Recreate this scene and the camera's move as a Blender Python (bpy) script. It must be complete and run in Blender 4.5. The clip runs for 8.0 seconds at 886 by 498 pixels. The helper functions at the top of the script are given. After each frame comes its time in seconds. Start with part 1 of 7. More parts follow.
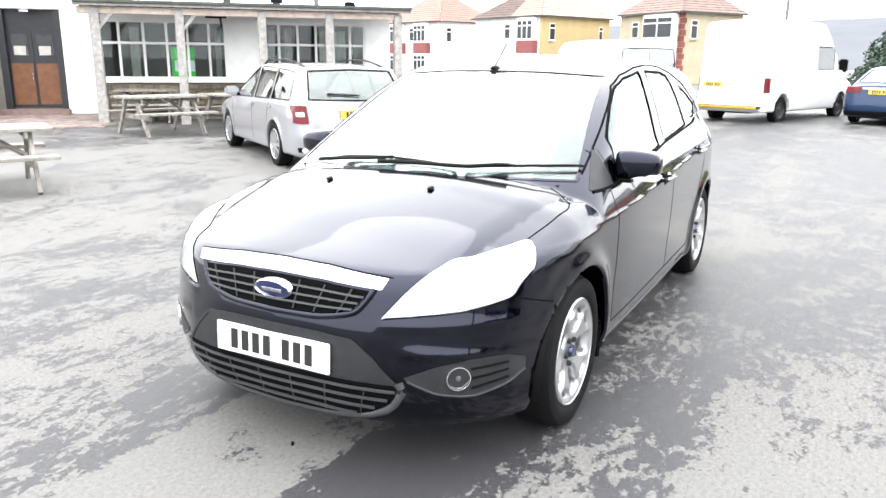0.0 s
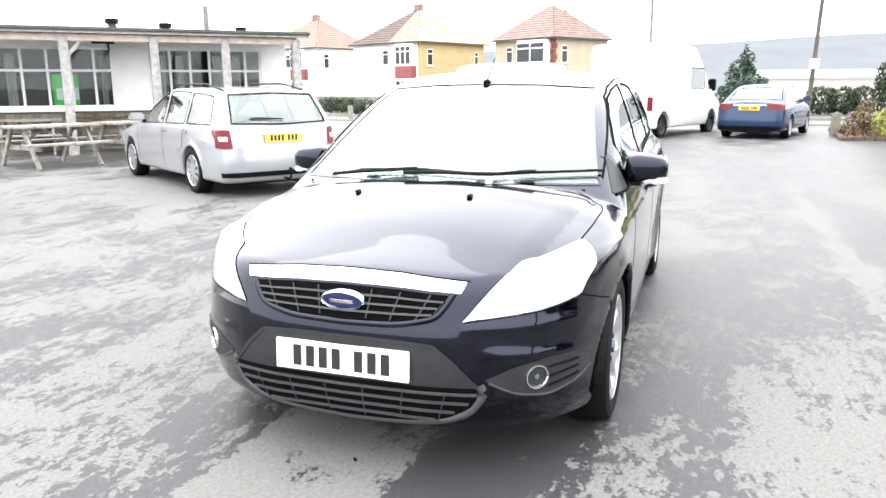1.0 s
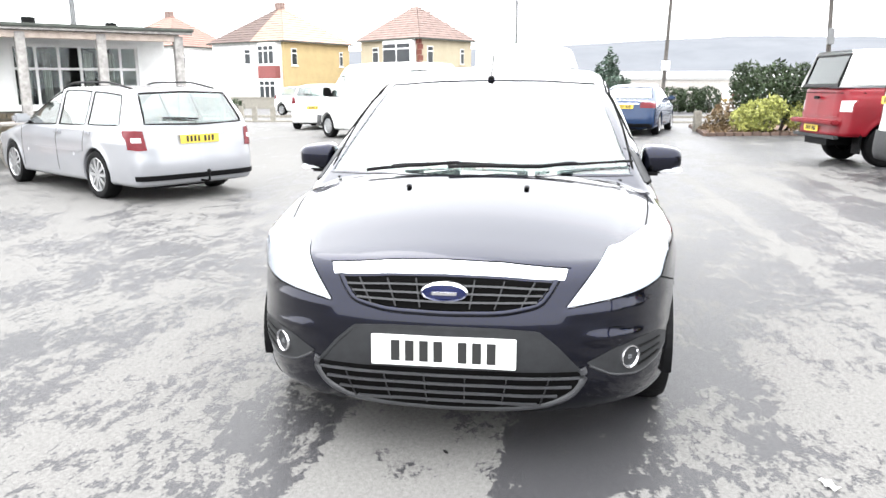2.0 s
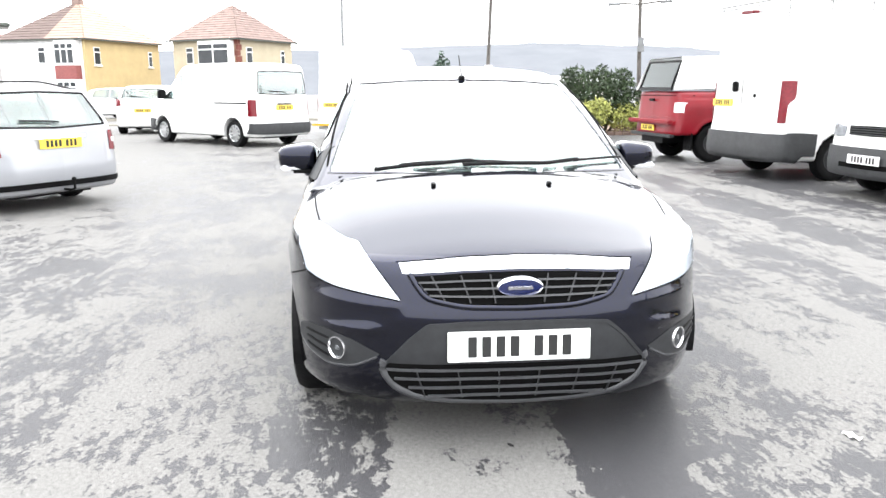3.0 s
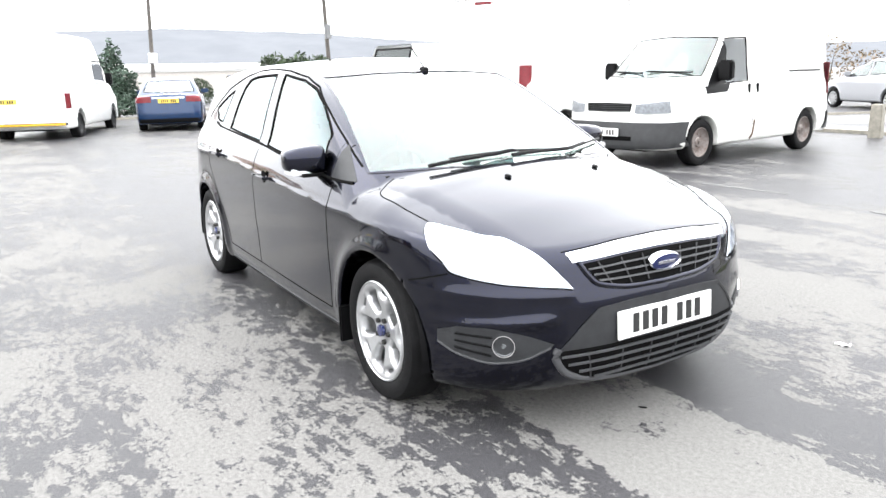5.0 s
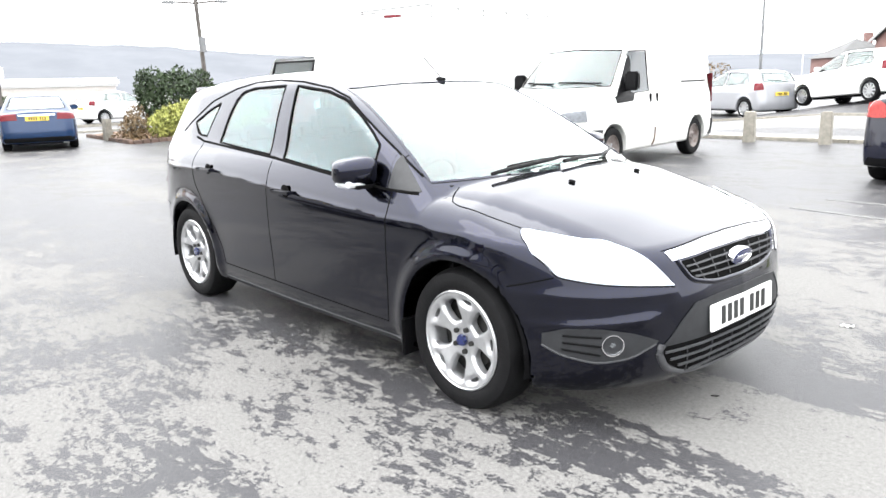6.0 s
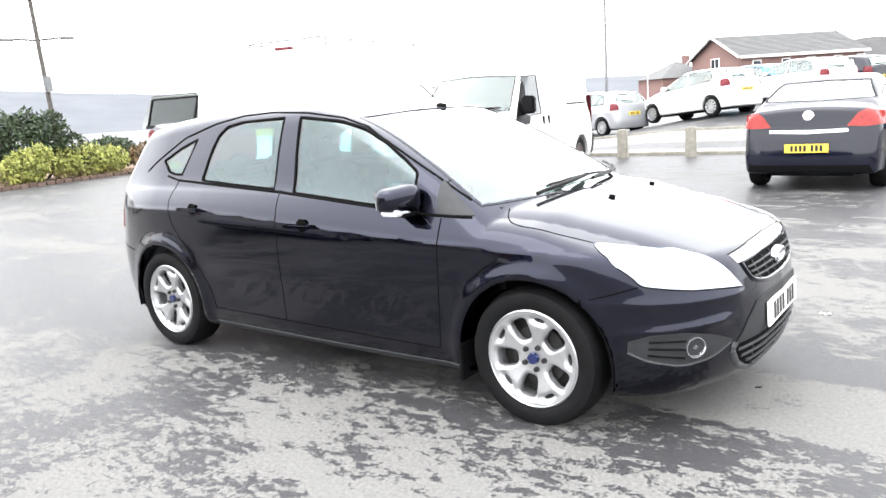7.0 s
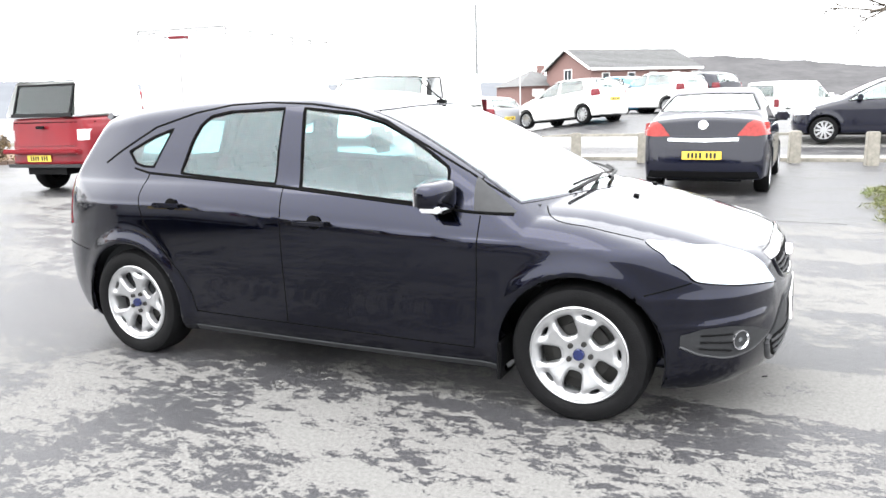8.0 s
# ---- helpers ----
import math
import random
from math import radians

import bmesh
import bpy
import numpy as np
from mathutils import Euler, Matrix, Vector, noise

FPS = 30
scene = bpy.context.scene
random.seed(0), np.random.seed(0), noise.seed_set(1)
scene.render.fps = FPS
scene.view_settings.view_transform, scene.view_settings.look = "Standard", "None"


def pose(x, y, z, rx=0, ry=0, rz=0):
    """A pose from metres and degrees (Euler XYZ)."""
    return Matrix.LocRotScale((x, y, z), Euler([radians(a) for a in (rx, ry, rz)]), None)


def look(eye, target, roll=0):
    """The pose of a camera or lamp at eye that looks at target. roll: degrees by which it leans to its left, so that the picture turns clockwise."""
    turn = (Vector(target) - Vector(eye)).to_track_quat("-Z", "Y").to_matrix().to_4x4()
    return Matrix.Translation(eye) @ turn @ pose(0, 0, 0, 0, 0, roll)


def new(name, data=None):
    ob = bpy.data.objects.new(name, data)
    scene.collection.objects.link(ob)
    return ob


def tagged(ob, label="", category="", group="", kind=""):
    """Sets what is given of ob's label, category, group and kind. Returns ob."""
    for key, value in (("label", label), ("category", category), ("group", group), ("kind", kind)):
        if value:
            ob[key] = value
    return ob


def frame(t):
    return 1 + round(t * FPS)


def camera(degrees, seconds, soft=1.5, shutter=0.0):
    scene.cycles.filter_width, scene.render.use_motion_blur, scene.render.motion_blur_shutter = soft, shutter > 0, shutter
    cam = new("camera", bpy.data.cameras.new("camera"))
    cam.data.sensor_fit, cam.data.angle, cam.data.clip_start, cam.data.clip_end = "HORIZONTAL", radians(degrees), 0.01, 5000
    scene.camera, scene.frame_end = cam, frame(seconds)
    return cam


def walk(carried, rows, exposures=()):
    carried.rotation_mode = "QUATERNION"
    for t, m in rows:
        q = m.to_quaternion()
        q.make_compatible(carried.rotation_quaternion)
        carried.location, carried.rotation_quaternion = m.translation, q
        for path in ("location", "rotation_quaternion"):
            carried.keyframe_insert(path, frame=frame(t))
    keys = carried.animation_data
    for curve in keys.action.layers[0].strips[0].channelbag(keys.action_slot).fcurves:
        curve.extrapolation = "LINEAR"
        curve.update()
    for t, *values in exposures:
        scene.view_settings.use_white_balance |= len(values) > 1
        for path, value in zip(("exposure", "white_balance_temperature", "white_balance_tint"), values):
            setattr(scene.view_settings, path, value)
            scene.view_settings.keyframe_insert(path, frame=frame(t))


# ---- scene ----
cam = camera(61.2, 8.0)
PATH = [
    (0, (4.086, 1.751, 1.443), (2.382, 0.824, 0.955), 0.5),
    (0.5, (4.291, 1.49, 1.431), (2.509, 0.713, 0.96), -0.3),
    (1, (4.405, 1.17, 1.38), (2.56, 0.525, 0.957), -0.3),
    (1.5, (4.536, 0.795, 1.384), (2.643, 0.318, 0.947), 0.9),
    (1.7, (4.605, 0.628, 1.365), (2.693, 0.227, 0.937), 0.4),
    (2.8, (4.678, -0.321, 1.351), (2.725, -0.264, 0.924), -0.2),
    (3, (4.682, -0.516, 1.34), (2.734, -0.334, 0.923), -0.0),
    (3.5, (4.614, -0.969, 1.338), (2.707, -0.541, 0.912), 0.3),
    (4, (4.417, -1.364, 1.346), (2.557, -0.773, 0.909), -0.7),
    (4.5, (4.296, -1.829, 1.364), (2.526, -0.998, 0.945), -1.3),
    (4.7, (4.234, -1.986, 1.385), (2.506, -1.083, 0.939), -1.3),
    (5.8, (3.672, -2.82, 1.393), (2.182, -1.555, 0.967), -1.7),
    (6, (3.564, -2.948, 1.392), (2.11, -1.646, 0.956), -1.7),
    (6.5, (3.208, -3.21, 1.4), (1.876, -1.785, 0.958), -2.5),
    (7, (2.899, -3.551, 1.41), (1.722, -1.979, 1.032), -3.8),
    (7.5, (2.522, -3.749, 1.391), (1.484, -2.087, 0.991), -2.7),
    (8, (2.15, -3.918, 1.416), (1.304, -2.149, 1.025), -1.7),
]
walk(cam, [(t, look(eye, target, roll)) for t, eye, target, roll in PATH])

# ---- light ----
world = bpy.data.worlds.new("overcast")
scene.world = world
world.use_nodes = True
wn = world.node_tree.nodes
wl = world.node_tree.links
sky = wn.new("ShaderNodeTexSky")
sky.sky_type = "NISHITA"
sky.sun_disc = False
sky.sun_elevation, sky.sun_rotation = radians(50), radians(200)
sky.air_density, sky.dust_density = 1.0, 5.0
grey = wn.new("ShaderNodeHueSaturation")
grey.inputs["Saturation"].default_value = 0.10
wl.new(sky.outputs[0], grey.inputs["Color"])
# an overcast sky is three times as bright overhead as at its foot
way = wn.new("ShaderNodeTexCoord")
split = wn.new("ShaderNodeSeparateXYZ")
wl.new(way.outputs["Generated"], split.inputs[0])
height = wn.new("ShaderNodeMapRange")
height.inputs[1].default_value, height.inputs[2].default_value = 0.0, 1.0
height.inputs[3].default_value, height.inputs[4].default_value = 38.0, 69.0
wl.new(split.outputs[2], height.inputs[0])
tint = wn.new("ShaderNodeCombineXYZ")
for i, k in enumerate((0.985, 1.0, 1.02)):
    scale_node = wn.new("ShaderNodeMath")
    scale_node.operation = "MULTIPLY"
    scale_node.inputs[1].default_value = k
    wl.new(height.outputs[0], scale_node.inputs[0])
    wl.new(scale_node.outputs[0], tint.inputs[i])
cloud = wn.new("ShaderNodeMix")
cloud.data_type = "RGBA"
cloud.inputs[0].default_value = 0.85
wl.new(grey.outputs[0], cloud.inputs[6])
wl.new(tint.outputs[0], cloud.inputs[7])
wl.new(cloud.outputs[2], wn["Background"].inputs[0])
wn["Background"].inputs[1].default_value = 0.11
sun_data = bpy.data.lights.new("sun", "SUN")
sun_data.energy, sun_data.angle, sun_data.color = 1.2, radians(40), (1.0, 0.97, 0.93)
sun = new("sun", sun_data)
sun.matrix_world = look((0, 0, 30), (10, 12, 0))


# ---- small mathematics ----
def curve(*pts):
    """A smooth monotone curve through (x, y) pairs, flat outside."""
    x = np.array([p[0] for p in pts], float)
    y = np.array([p[1] for p in pts], float)
    d = np.diff(y) / np.diff(x)
    m = np.empty_like(y)
    m[0], m[-1] = d[0], d[-1]
    for i in range(1, len(x) - 1):
        m[i] = 0 if d[i - 1] * d[i] <= 0 else 2 * d[i - 1] * d[i] / (d[i - 1] + d[i])

    def at(v):
        v = np.clip(v, x[0], x[-1])
        i = np.clip(np.searchsorted(x, v) - 1, 0, len(x) - 2)
        h = x[i + 1] - x[i]
        t = (v - x[i]) / h
        return ((1 + 2 * t) * (1 - t) ** 2 * y[i] + t * (1 - t) ** 2 * h * m[i]
                + t * t * (3 - 2 * t) * y[i + 1] + t * t * (t - 1) * h * m[i + 1])
    return at


def smax(a, b, k):
    h = np.maximum(k - np.abs(a - b), 0) / k
    return np.maximum(a, b) + h * h * k * 0.25


def smin(a, b, k):
    return -smax(-a, -b, k)


def gradient(f, p):
    e = 0.002
    g = np.empty_like(p)
    for i in range(3):
        q, r = p.copy(), p.copy()
        q[:, i] += e
        r[:, i] -= e
        g[:, i] = (f(*q.T) - f(*r.T)) / (2 * e)
    return g


def skin(f, lo, hi, h):
    """The surface f = 0 as points, four-sided faces and normals."""
    n = [int(math.ceil((hi[i] - lo[i]) / h)) + 1 for i in range(3)]
    ax = [lo[i] + h * np.arange(n[i]) for i in range(3)]
    F = f(ax[0][:, None, None], ax[1][None, :, None], ax[2][None, None, :])
    S = np.broadcast_to(F, n) < 0
    c = np.zeros([k - 1 for k in n], int)
    for i in (0, 1):
        for j in (0, 1):
            for k in (0, 1):
                c += S[i:n[0] - 1 + i, j:n[1] - 1 + j, k:n[2] - 1 + k]
    cell = (c > 0) & (c < 8)
    index = -np.ones(c.shape, int)
    where = np.argwhere(cell)
    index[cell] = np.arange(len(where))
    p = np.array(lo) + h * (where + 0.5)
    home = p.copy()
    for _ in range(6):
        g = gradient(f, p)
        step = (f(*p.T) / np.maximum((g * g).sum(1), 0.05))[:, None] * g
        size = np.linalg.norm(step, axis=1)[:, None]
        p = p - step * np.minimum(1, 0.6 * h / np.maximum(size, 1e-9))
        p = np.clip(p, home - 0.75 * h, home + 0.75 * h)
    faces = []
    for a in range(3):
        b, d = (a + 1) % 3, (a + 2) % 3
        lower = [slice(None)] * 3
        upper = [slice(None)] * 3
        lower[a], upper[a] = slice(0, -1), slice(1, None)
        for sgn in (True, False):
            e = np.argwhere((S[tuple(lower)] == sgn) & (S[tuple(upper)] != sgn))
            e = e[(e[:, b] > 0) & (e[:, d] > 0) & (e[:, b] < n[b] - 1) & (e[:, d] < n[d] - 1)]
            ring = []
            for ob, od in ((0, 0), (-1, 0), (-1, -1), (0, -1)):
                q = e.copy()
                q[:, b] += ob
                q[:, d] += od
                ring.append(index[tuple(q.T)])
            quad = np.stack(ring, 1)
            faces.append(quad if not sgn else quad[:, ::-1])
    faces = np.concatenate(faces)[:, ::-1]
    g = gradient(f, p)
    return p, faces, g / np.maximum(np.linalg.norm(g, axis=1), 1e-9)[:, None]


def inside(poly, x, y):
    hit = np.zeros(x.shape, bool)
    for (x0, y0), (x1, y1) in zip(poly, poly[1:] + poly[:1]):
        cut = (y0 > y) != (y1 > y)
        hit ^= cut & (x < (x1 - x0) * (y - y0) / ((y1 - y0) or 1e-9) + x0)
    return hit


def resample(pts, n):
    p = np.array(pts, float)
    s = np.concatenate([[0], np.cumsum(np.linalg.norm(np.diff(p, axis=0), axis=1))])
    t = np.linspace(0, s[-1], n)
    return np.stack([np.interp(t, s, p[:, i]) for i in range(p.shape[1])], 1)


def rounded(pts, closed=False, n=4):
    """A polyline with its inner corners cut into smooth bends."""
    p = [Vector(a) for a in pts]
    out = []
    count = len(p)
    for i in range(count):
        if not closed and i in (0, count - 1):
            out.append(tuple(p[i]))
            continue
        a, b, c = p[i - 1], p[i], p[(i + 1) % count]
        u, v = b + (a - b) * 0.3, b + (c - b) * 0.3
        for k in range(n + 1):
            t = k / n
            out.append(tuple(u * (1 - t) ** 2 + b * 2 * t * (1 - t) + v * t * t))
    return out


# ---- objects ----
def mesh_object(name, points, faces, material, parent=None, label="", normals=None, smooth=True):
    me = bpy.data.meshes.new(name)
    me.from_pydata([tuple(p) for p in points], [], [tuple(int(i) for i in f) for f in faces])
    me.materials.append(material)
    if smooth:
        me.shade_smooth()
    if normals is not None:
        me.normals_split_custom_set_from_vertices([tuple(q) for q in normals])
    ob = new(name, me)
    ob.parent = parent
    if label:
        tagged(ob, label)
    return ob


def part(name, bm, material, parent=None, label="", smooth=False):
    me = bpy.data.meshes.new(name)
    bmesh.ops.recalc_face_normals(bm, faces=bm.faces)
    bm.to_mesh(me)
    bm.free()
    me.materials.append(material)
    if smooth:
        me.shade_smooth()
        me.set_sharp_from_angle(angle=radians(40))
    ob = new(name, me)
    ob.parent = parent
    if label:
        tagged(ob, label)
    return ob


def thing(name, label, category, m=None, group="", kind=""):
    ob = new(name)
    ob.empty_display_size = 0.2
    tagged(ob, label, category, group, kind)
    if m is not None:
        ob.matrix_world = m
    return ob


def add_box(bm, lo, hi, bevel=0.0, m=None):
    got = bmesh.ops.create_cube(bm, size=1)["verts"]
    size = [hi[i] - lo[i] for i in range(3)]
    mid = [(hi[i] + lo[i]) / 2 for i in range(3)]
    bmesh.ops.transform(bm, matrix=Matrix.Translation(mid) @ Matrix.Diagonal((*size, 1)), verts=got)
    if bevel:
        edges = list({e for v in got for e in v.link_edges})
        got = list({v for v in got}) 
        res = bmesh.ops.bevel(bm, geom=edges, offset=bevel, segments=2, affect="EDGES", clamp_overlap=True)
        got = list({v for f in res["faces"] for v in f.verts})
        linked = set(got)
        stack = list(got)
        while stack:
            v = stack.pop()
            for e in v.link_edges:
                o = e.other_vert(v)
                if o not in linked:
                    linked.add(o)
                    stack.append(o)
        got = list(linked)
    if m is not None:
        bmesh.ops.transform(bm, matrix=m, verts=got)
    return got


def box(name, lo, hi, material, parent=None, bevel=0.0, label="", m=None):
    bm = bmesh.new()
    add_box(bm, lo, hi, bevel, m)
    return part(name, bm, material, parent, label)


def add_rod(bm, a, b, r0, r1=None, seg=12):
    a, b = Vector(a), Vector(b)
    r1 = r0 if r1 is None else r1
    m = Matrix.Translation((a + b) / 2) @ (b - a).to_track_quat("Z", "Y").to_matrix().to_4x4()
    bmesh.ops.create_cone(bm, cap_ends=True, segments=seg, radius1=r0, radius2=r1, depth=(b - a).length, matrix=m)


def rod(name, a, b, r0, material, parent=None, r1=None, seg=12, label=""):
    bm = bmesh.new()
    add_rod(bm, a, b, r0, r1, seg)
    return part(name, bm, material, parent, label, True)


def add_tube(bm, pts, r, seg=8):
    """One bent round bar through the points."""
    pts = [Vector(p) for p in pts]
    rings = []
    for i, p in enumerate(pts):
        d = (pts[min(i + 1, len(pts) - 1)] - pts[max(i - 1, 0)]).normalized()
        m = Matrix.Translation(p) @ d.to_track_quat("Z", "Y").to_matrix().to_4x4()
        rings.append([bm.verts.new(m @ Vector((r * math.cos(2 * math.pi * k / seg), r * math.sin(2 * math.pi * k / seg), 0))) for k in range(seg)])
    for a, b in zip(rings, rings[1:]):
        for k in range(seg):
            bm.faces.new((a[k], a[(k + 1) % seg], b[(k + 1) % seg], b[k]))
    bm.faces.new(rings[0][::-1])
    bm.faces.new(rings[-1])


def add_prism(bm, poly, z0, z1, m=None):
    """A polygon in x and y, given thickness from z0 to z1."""
    low = [bm.verts.new((x, y, z0)) for x, y in poly]
    high = [bm.verts.new((x, y, z1)) for x, y in poly]
    n = len(poly)
    bm.faces.new(low[::-1])
    bm.faces.new(high)
    for i in range(n):
        bm.faces.new((low[i], low[(i + 1) % n], high[(i + 1) % n], high[i]))
    if m is not None:
        bmesh.ops.transform(bm, matrix=m, verts=low + high)
    return low + high


def add_lathe(bm, profile, seg=40, m=None):
    """Turns (radius, along) pairs round the y axis."""
    rings = []
    for r, a in profile:
        rings.append([bm.verts.new((r * math.cos(2 * math.pi * i / seg), a, r * math.sin(2 * math.pi * i / seg))) for i in range(seg)])
    for p, q in zip(rings, rings[1:]):
        for i in range(seg):
            j = (i + 1) % seg
            bm.faces.new((p[i], p[j], q[j], q[i]))
    if m is not None:
        bmesh.ops.transform(bm, matrix=m, verts=[v for r in rings for v in r])
    return rings


# ---- materials ----
def mat(name, colour, rough=0.6, metal=0.0, spec=0.5, coat=0.0, vary=0.0, scale=4.0, bump=0.0, bump_scale=60.0, second=None, each=0.0):
    """A painted, cast or cut surface with two scales of variation."""
    m = bpy.data.materials.new(name)
    m.use_nodes = True
    nt = m.node_tree
    b = nt.nodes["Principled BSDF"]
    b.inputs["Roughness"].default_value = rough
    b.inputs["Metallic"].default_value = metal
    b.inputs["Specular IOR Level"].default_value = spec
    b.inputs["Coat Weight"].default_value = coat
    b.inputs["Coat Roughness"].default_value = 0.03
    b.inputs["Base Color"].default_value = (*colour, 1)
    pos = nt.nodes.new("ShaderNodeTexCoord")
    if vary or second:
        n1 = nt.nodes.new("ShaderNodeTexNoise")
        n1.inputs["Scale"].default_value = scale
        n1.inputs["Detail"].default_value = 6
        n1.inputs["Roughness"].default_value = 0.65
        nt.links.new(pos.outputs["Object"], n1.inputs["Vector"])
        ramp = nt.nodes.new("ShaderNodeValToRGB")
        low = second or tuple(c * (1 - vary) for c in colour)
        high = colour if second else tuple(min(1, c * (1 + vary * 0.6)) for c in colour)
        ramp.color_ramp.elements[0].position, ramp.color_ramp.elements[1].position = 0.35, 0.65
        ramp.color_ramp.elements[0].color = (*low, 1)
        ramp.color_ramp.elements[1].color = (*high, 1)
        nt.links.new(n1.outputs["Fac"], ramp.inputs["Fac"])
        last = ramp.outputs[0]
        if each:
            info = nt.nodes.new("ShaderNodeObjectInfo")
            hsv = nt.nodes.new("ShaderNodeHueSaturation")
            mr = nt.nodes.new("ShaderNodeMapRange")
            mr.inputs[3].default_value, mr.inputs[4].default_value = 1 - each, 1 + each
            nt.links.new(info.outputs["Random"], mr.inputs[0])
            nt.links.new(mr.outputs[0], hsv.inputs["Value"])
            nt.links.new(last, hsv.inputs["Color"])
            last = hsv.outputs[0]
        nt.links.new(last, b.inputs["Base Color"])
    if bump:
        n2 = nt.nodes.new("ShaderNodeTexNoise")
        n2.inputs["Scale"].default_value = bump_scale
        n2.inputs["Detail"].default_value = 5
        nt.links.new(pos.outputs["Object"], n2.inputs["Vector"])
        bp = nt.nodes.new("ShaderNodeBump")
        bp.inputs["Strength"].default_value = bump
        bp.inputs["Distance"].default_value = 0.01
        nt.links.new(n2.outputs["Fac"], bp.inputs["Height"])
        nt.links.new(bp.outputs[0], b.inputs["Normal"])
    return m


def pane_material(name, tint, through_part=0.96, gain=1.0):
    """Clear or tinted glass: each face lets light through and reflects more at a glancing view."""
    m = bpy.data.materials.new(name)
    m.use_nodes = True
    nt = m.node_tree
    nt.nodes.remove(nt.nodes["Principled BSDF"])
    out = nt.nodes["Material Output"]
    clear = nt.nodes.new("ShaderNodeBsdfTransparent")
    clear.inputs[0].default_value = (*[c * through_part for c in tint], 1)
    gloss = nt.nodes.new("ShaderNodeBsdfGlossy")
    gloss.inputs["Roughness"].default_value = 0.0
    lw = nt.nodes.new("ShaderNodeLayerWeight")
    lw.inputs["Blend"].default_value = 0.5
    power = nt.nodes.new("ShaderNodeMath")
    power.operation = "POWER"
    power.inputs[1].default_value = 4.6
    nt.links.new(lw.outputs["Facing"], power.inputs[0])
    line = nt.nodes.new("ShaderNodeMath")
    line.operation = "MULTIPLY_ADD"
    line.use_clamp = True
    line.inputs[1].default_value, line.inputs[2].default_value = 0.95 * gain, 0.045 * gain
    nt.links.new(power.outputs[0], line.inputs[0])
    mix = nt.nodes.new("ShaderNodeMixShader")
    nt.links.new(line.outputs[0], mix.inputs[0])
    nt.links.new(clear.outputs[0], mix.inputs[1])
    nt.links.new(gloss.outputs[0], mix.inputs[2])
    nt.links.new(mix.outputs[0], out.inputs["Surface"])
    return m


BLACK_PAINT = mat("black_metallic_paint", (0.0042, 0.0056, 0.0180), 0.18, 1.0, 0.5, 0.95, 0.25, 900.0)
BLACK_PAINT.node_tree.nodes["Principled BSDF"].inputs["Coat IOR"].default_value = 1.43
SILVER_PAINT = mat("silver_paint", (0.30, 0.306, 0.325), 0.3, 0.25, 0.5, 1.0, 0.08, 500.0)
WHITE_PAINT = mat("white_van_paint", (0.72, 0.72, 0.71), 0.35, 0.0, 0.5, 0.5, 0.06, 1.3)
OLD_WHITE = mat("dirty_white_paint", (0.70, 0.70, 0.67), 0.42, 0.0, 0.5, 0.2, 0.12, 2.2)
BLUE_PAINT = mat("blue_paint", (0.007, 0.028, 0.082), 0.25, 0.2, 0.4, 0.45, 0.2, 500.0)
RED_PAINT = mat("red_paint", (0.18, 0.003, 0.010), 0.35, 0.0, 0.35, 0.15, 0.1, 2.0)
NAVY_PAINT = mat("dark_navy_paint", (0.006, 0.007, 0.016), 0.1, 0.0, 0.5, 0.0, 0.3, 700.0)
SKYBLUE_PAINT = mat("light_blue_paint", (0.05, 0.35, 0.62), 0.3, 0.0, 0.5, 1.0, 0.1, 3.0)
TRIM = mat("black_plastic", (0.0035, 0.0035, 0.004), 0.45, 0.0, 0.12, 0.0, 0.2, 30.0, 0.15, 400.0)
DULL_TRIM = mat("grey_plastic", (0.03, 0.031, 0.033), 0.6, 0.0, 0.4, 0.0, 0.2, 8.0, 0.15, 300.0)
SLAT = mat("satin_black_slat", (0.018, 0.018, 0.020), 0.35, 0.0, 0.4, 0.0, 0.2, 30.0)
LIP = mat("satin_grey_lip", (0.05, 0.051, 0.055), 0.42, 0.0, 0.45, 0.0, 0.15, 30.0)
FOG_PANEL = mat("charcoal_plastic", (0.021, 0.022, 0.024), 0.5, 0.0, 0.3, 0.0, 0.2, 20.0)
RUBBER = mat("tyre_rubber", (0.0045, 0.0045, 0.005), 0.7, 0.0, 0.15, 0.0, 0.35, 12.0, 0.25, 120.0)
GAP = mat("shut_line", (0.0012, 0.0012, 0.0012), 0.9, 0.0, 0.1)
CHROME = mat("chrome", (0.8, 0.8, 0.82), 0.1, 1.0)
ALLOY = mat("silver_alloy", (0.46, 0.465, 0.475), 0.33, 0.75, 0.5, 0.2, 0.06, 40.0)
DISC = mat("brake_disc", (0.02, 0.019, 0.018), 0.6, 0.3, 0.5, 0.0, 0.3, 20.0)
GLASS = pane_material("window_glass", (0.74, 0.92, 0.94), 0.95, 1.5)
PUB_GLASS = pane_material("old_window_glass", (0.88, 0.95, 0.93), 0.96, 0.7)
DARK_GLASS = pane_material("tinted_glass", (0.62, 0.68, 0.68), 0.7)
VAN_GLASS = pane_material("van_window_glass", (0.45, 0.52, 0.56), 0.8, 1.6)
PALE_GLASS = pane_material("sky_filled_window_glass", (0.88, 0.95, 0.94), 0.96, 4.0)
PARKED_GLASS = pane_material("parked_window_glass", (0.88, 0.95, 0.94), 0.96, 2.2)
GREY_LENS = mat("clear_grey_lamp", (0.13, 0.14, 0.155), 0.2, 0.2, 0.5, 0.3, 0.3, 25.0)
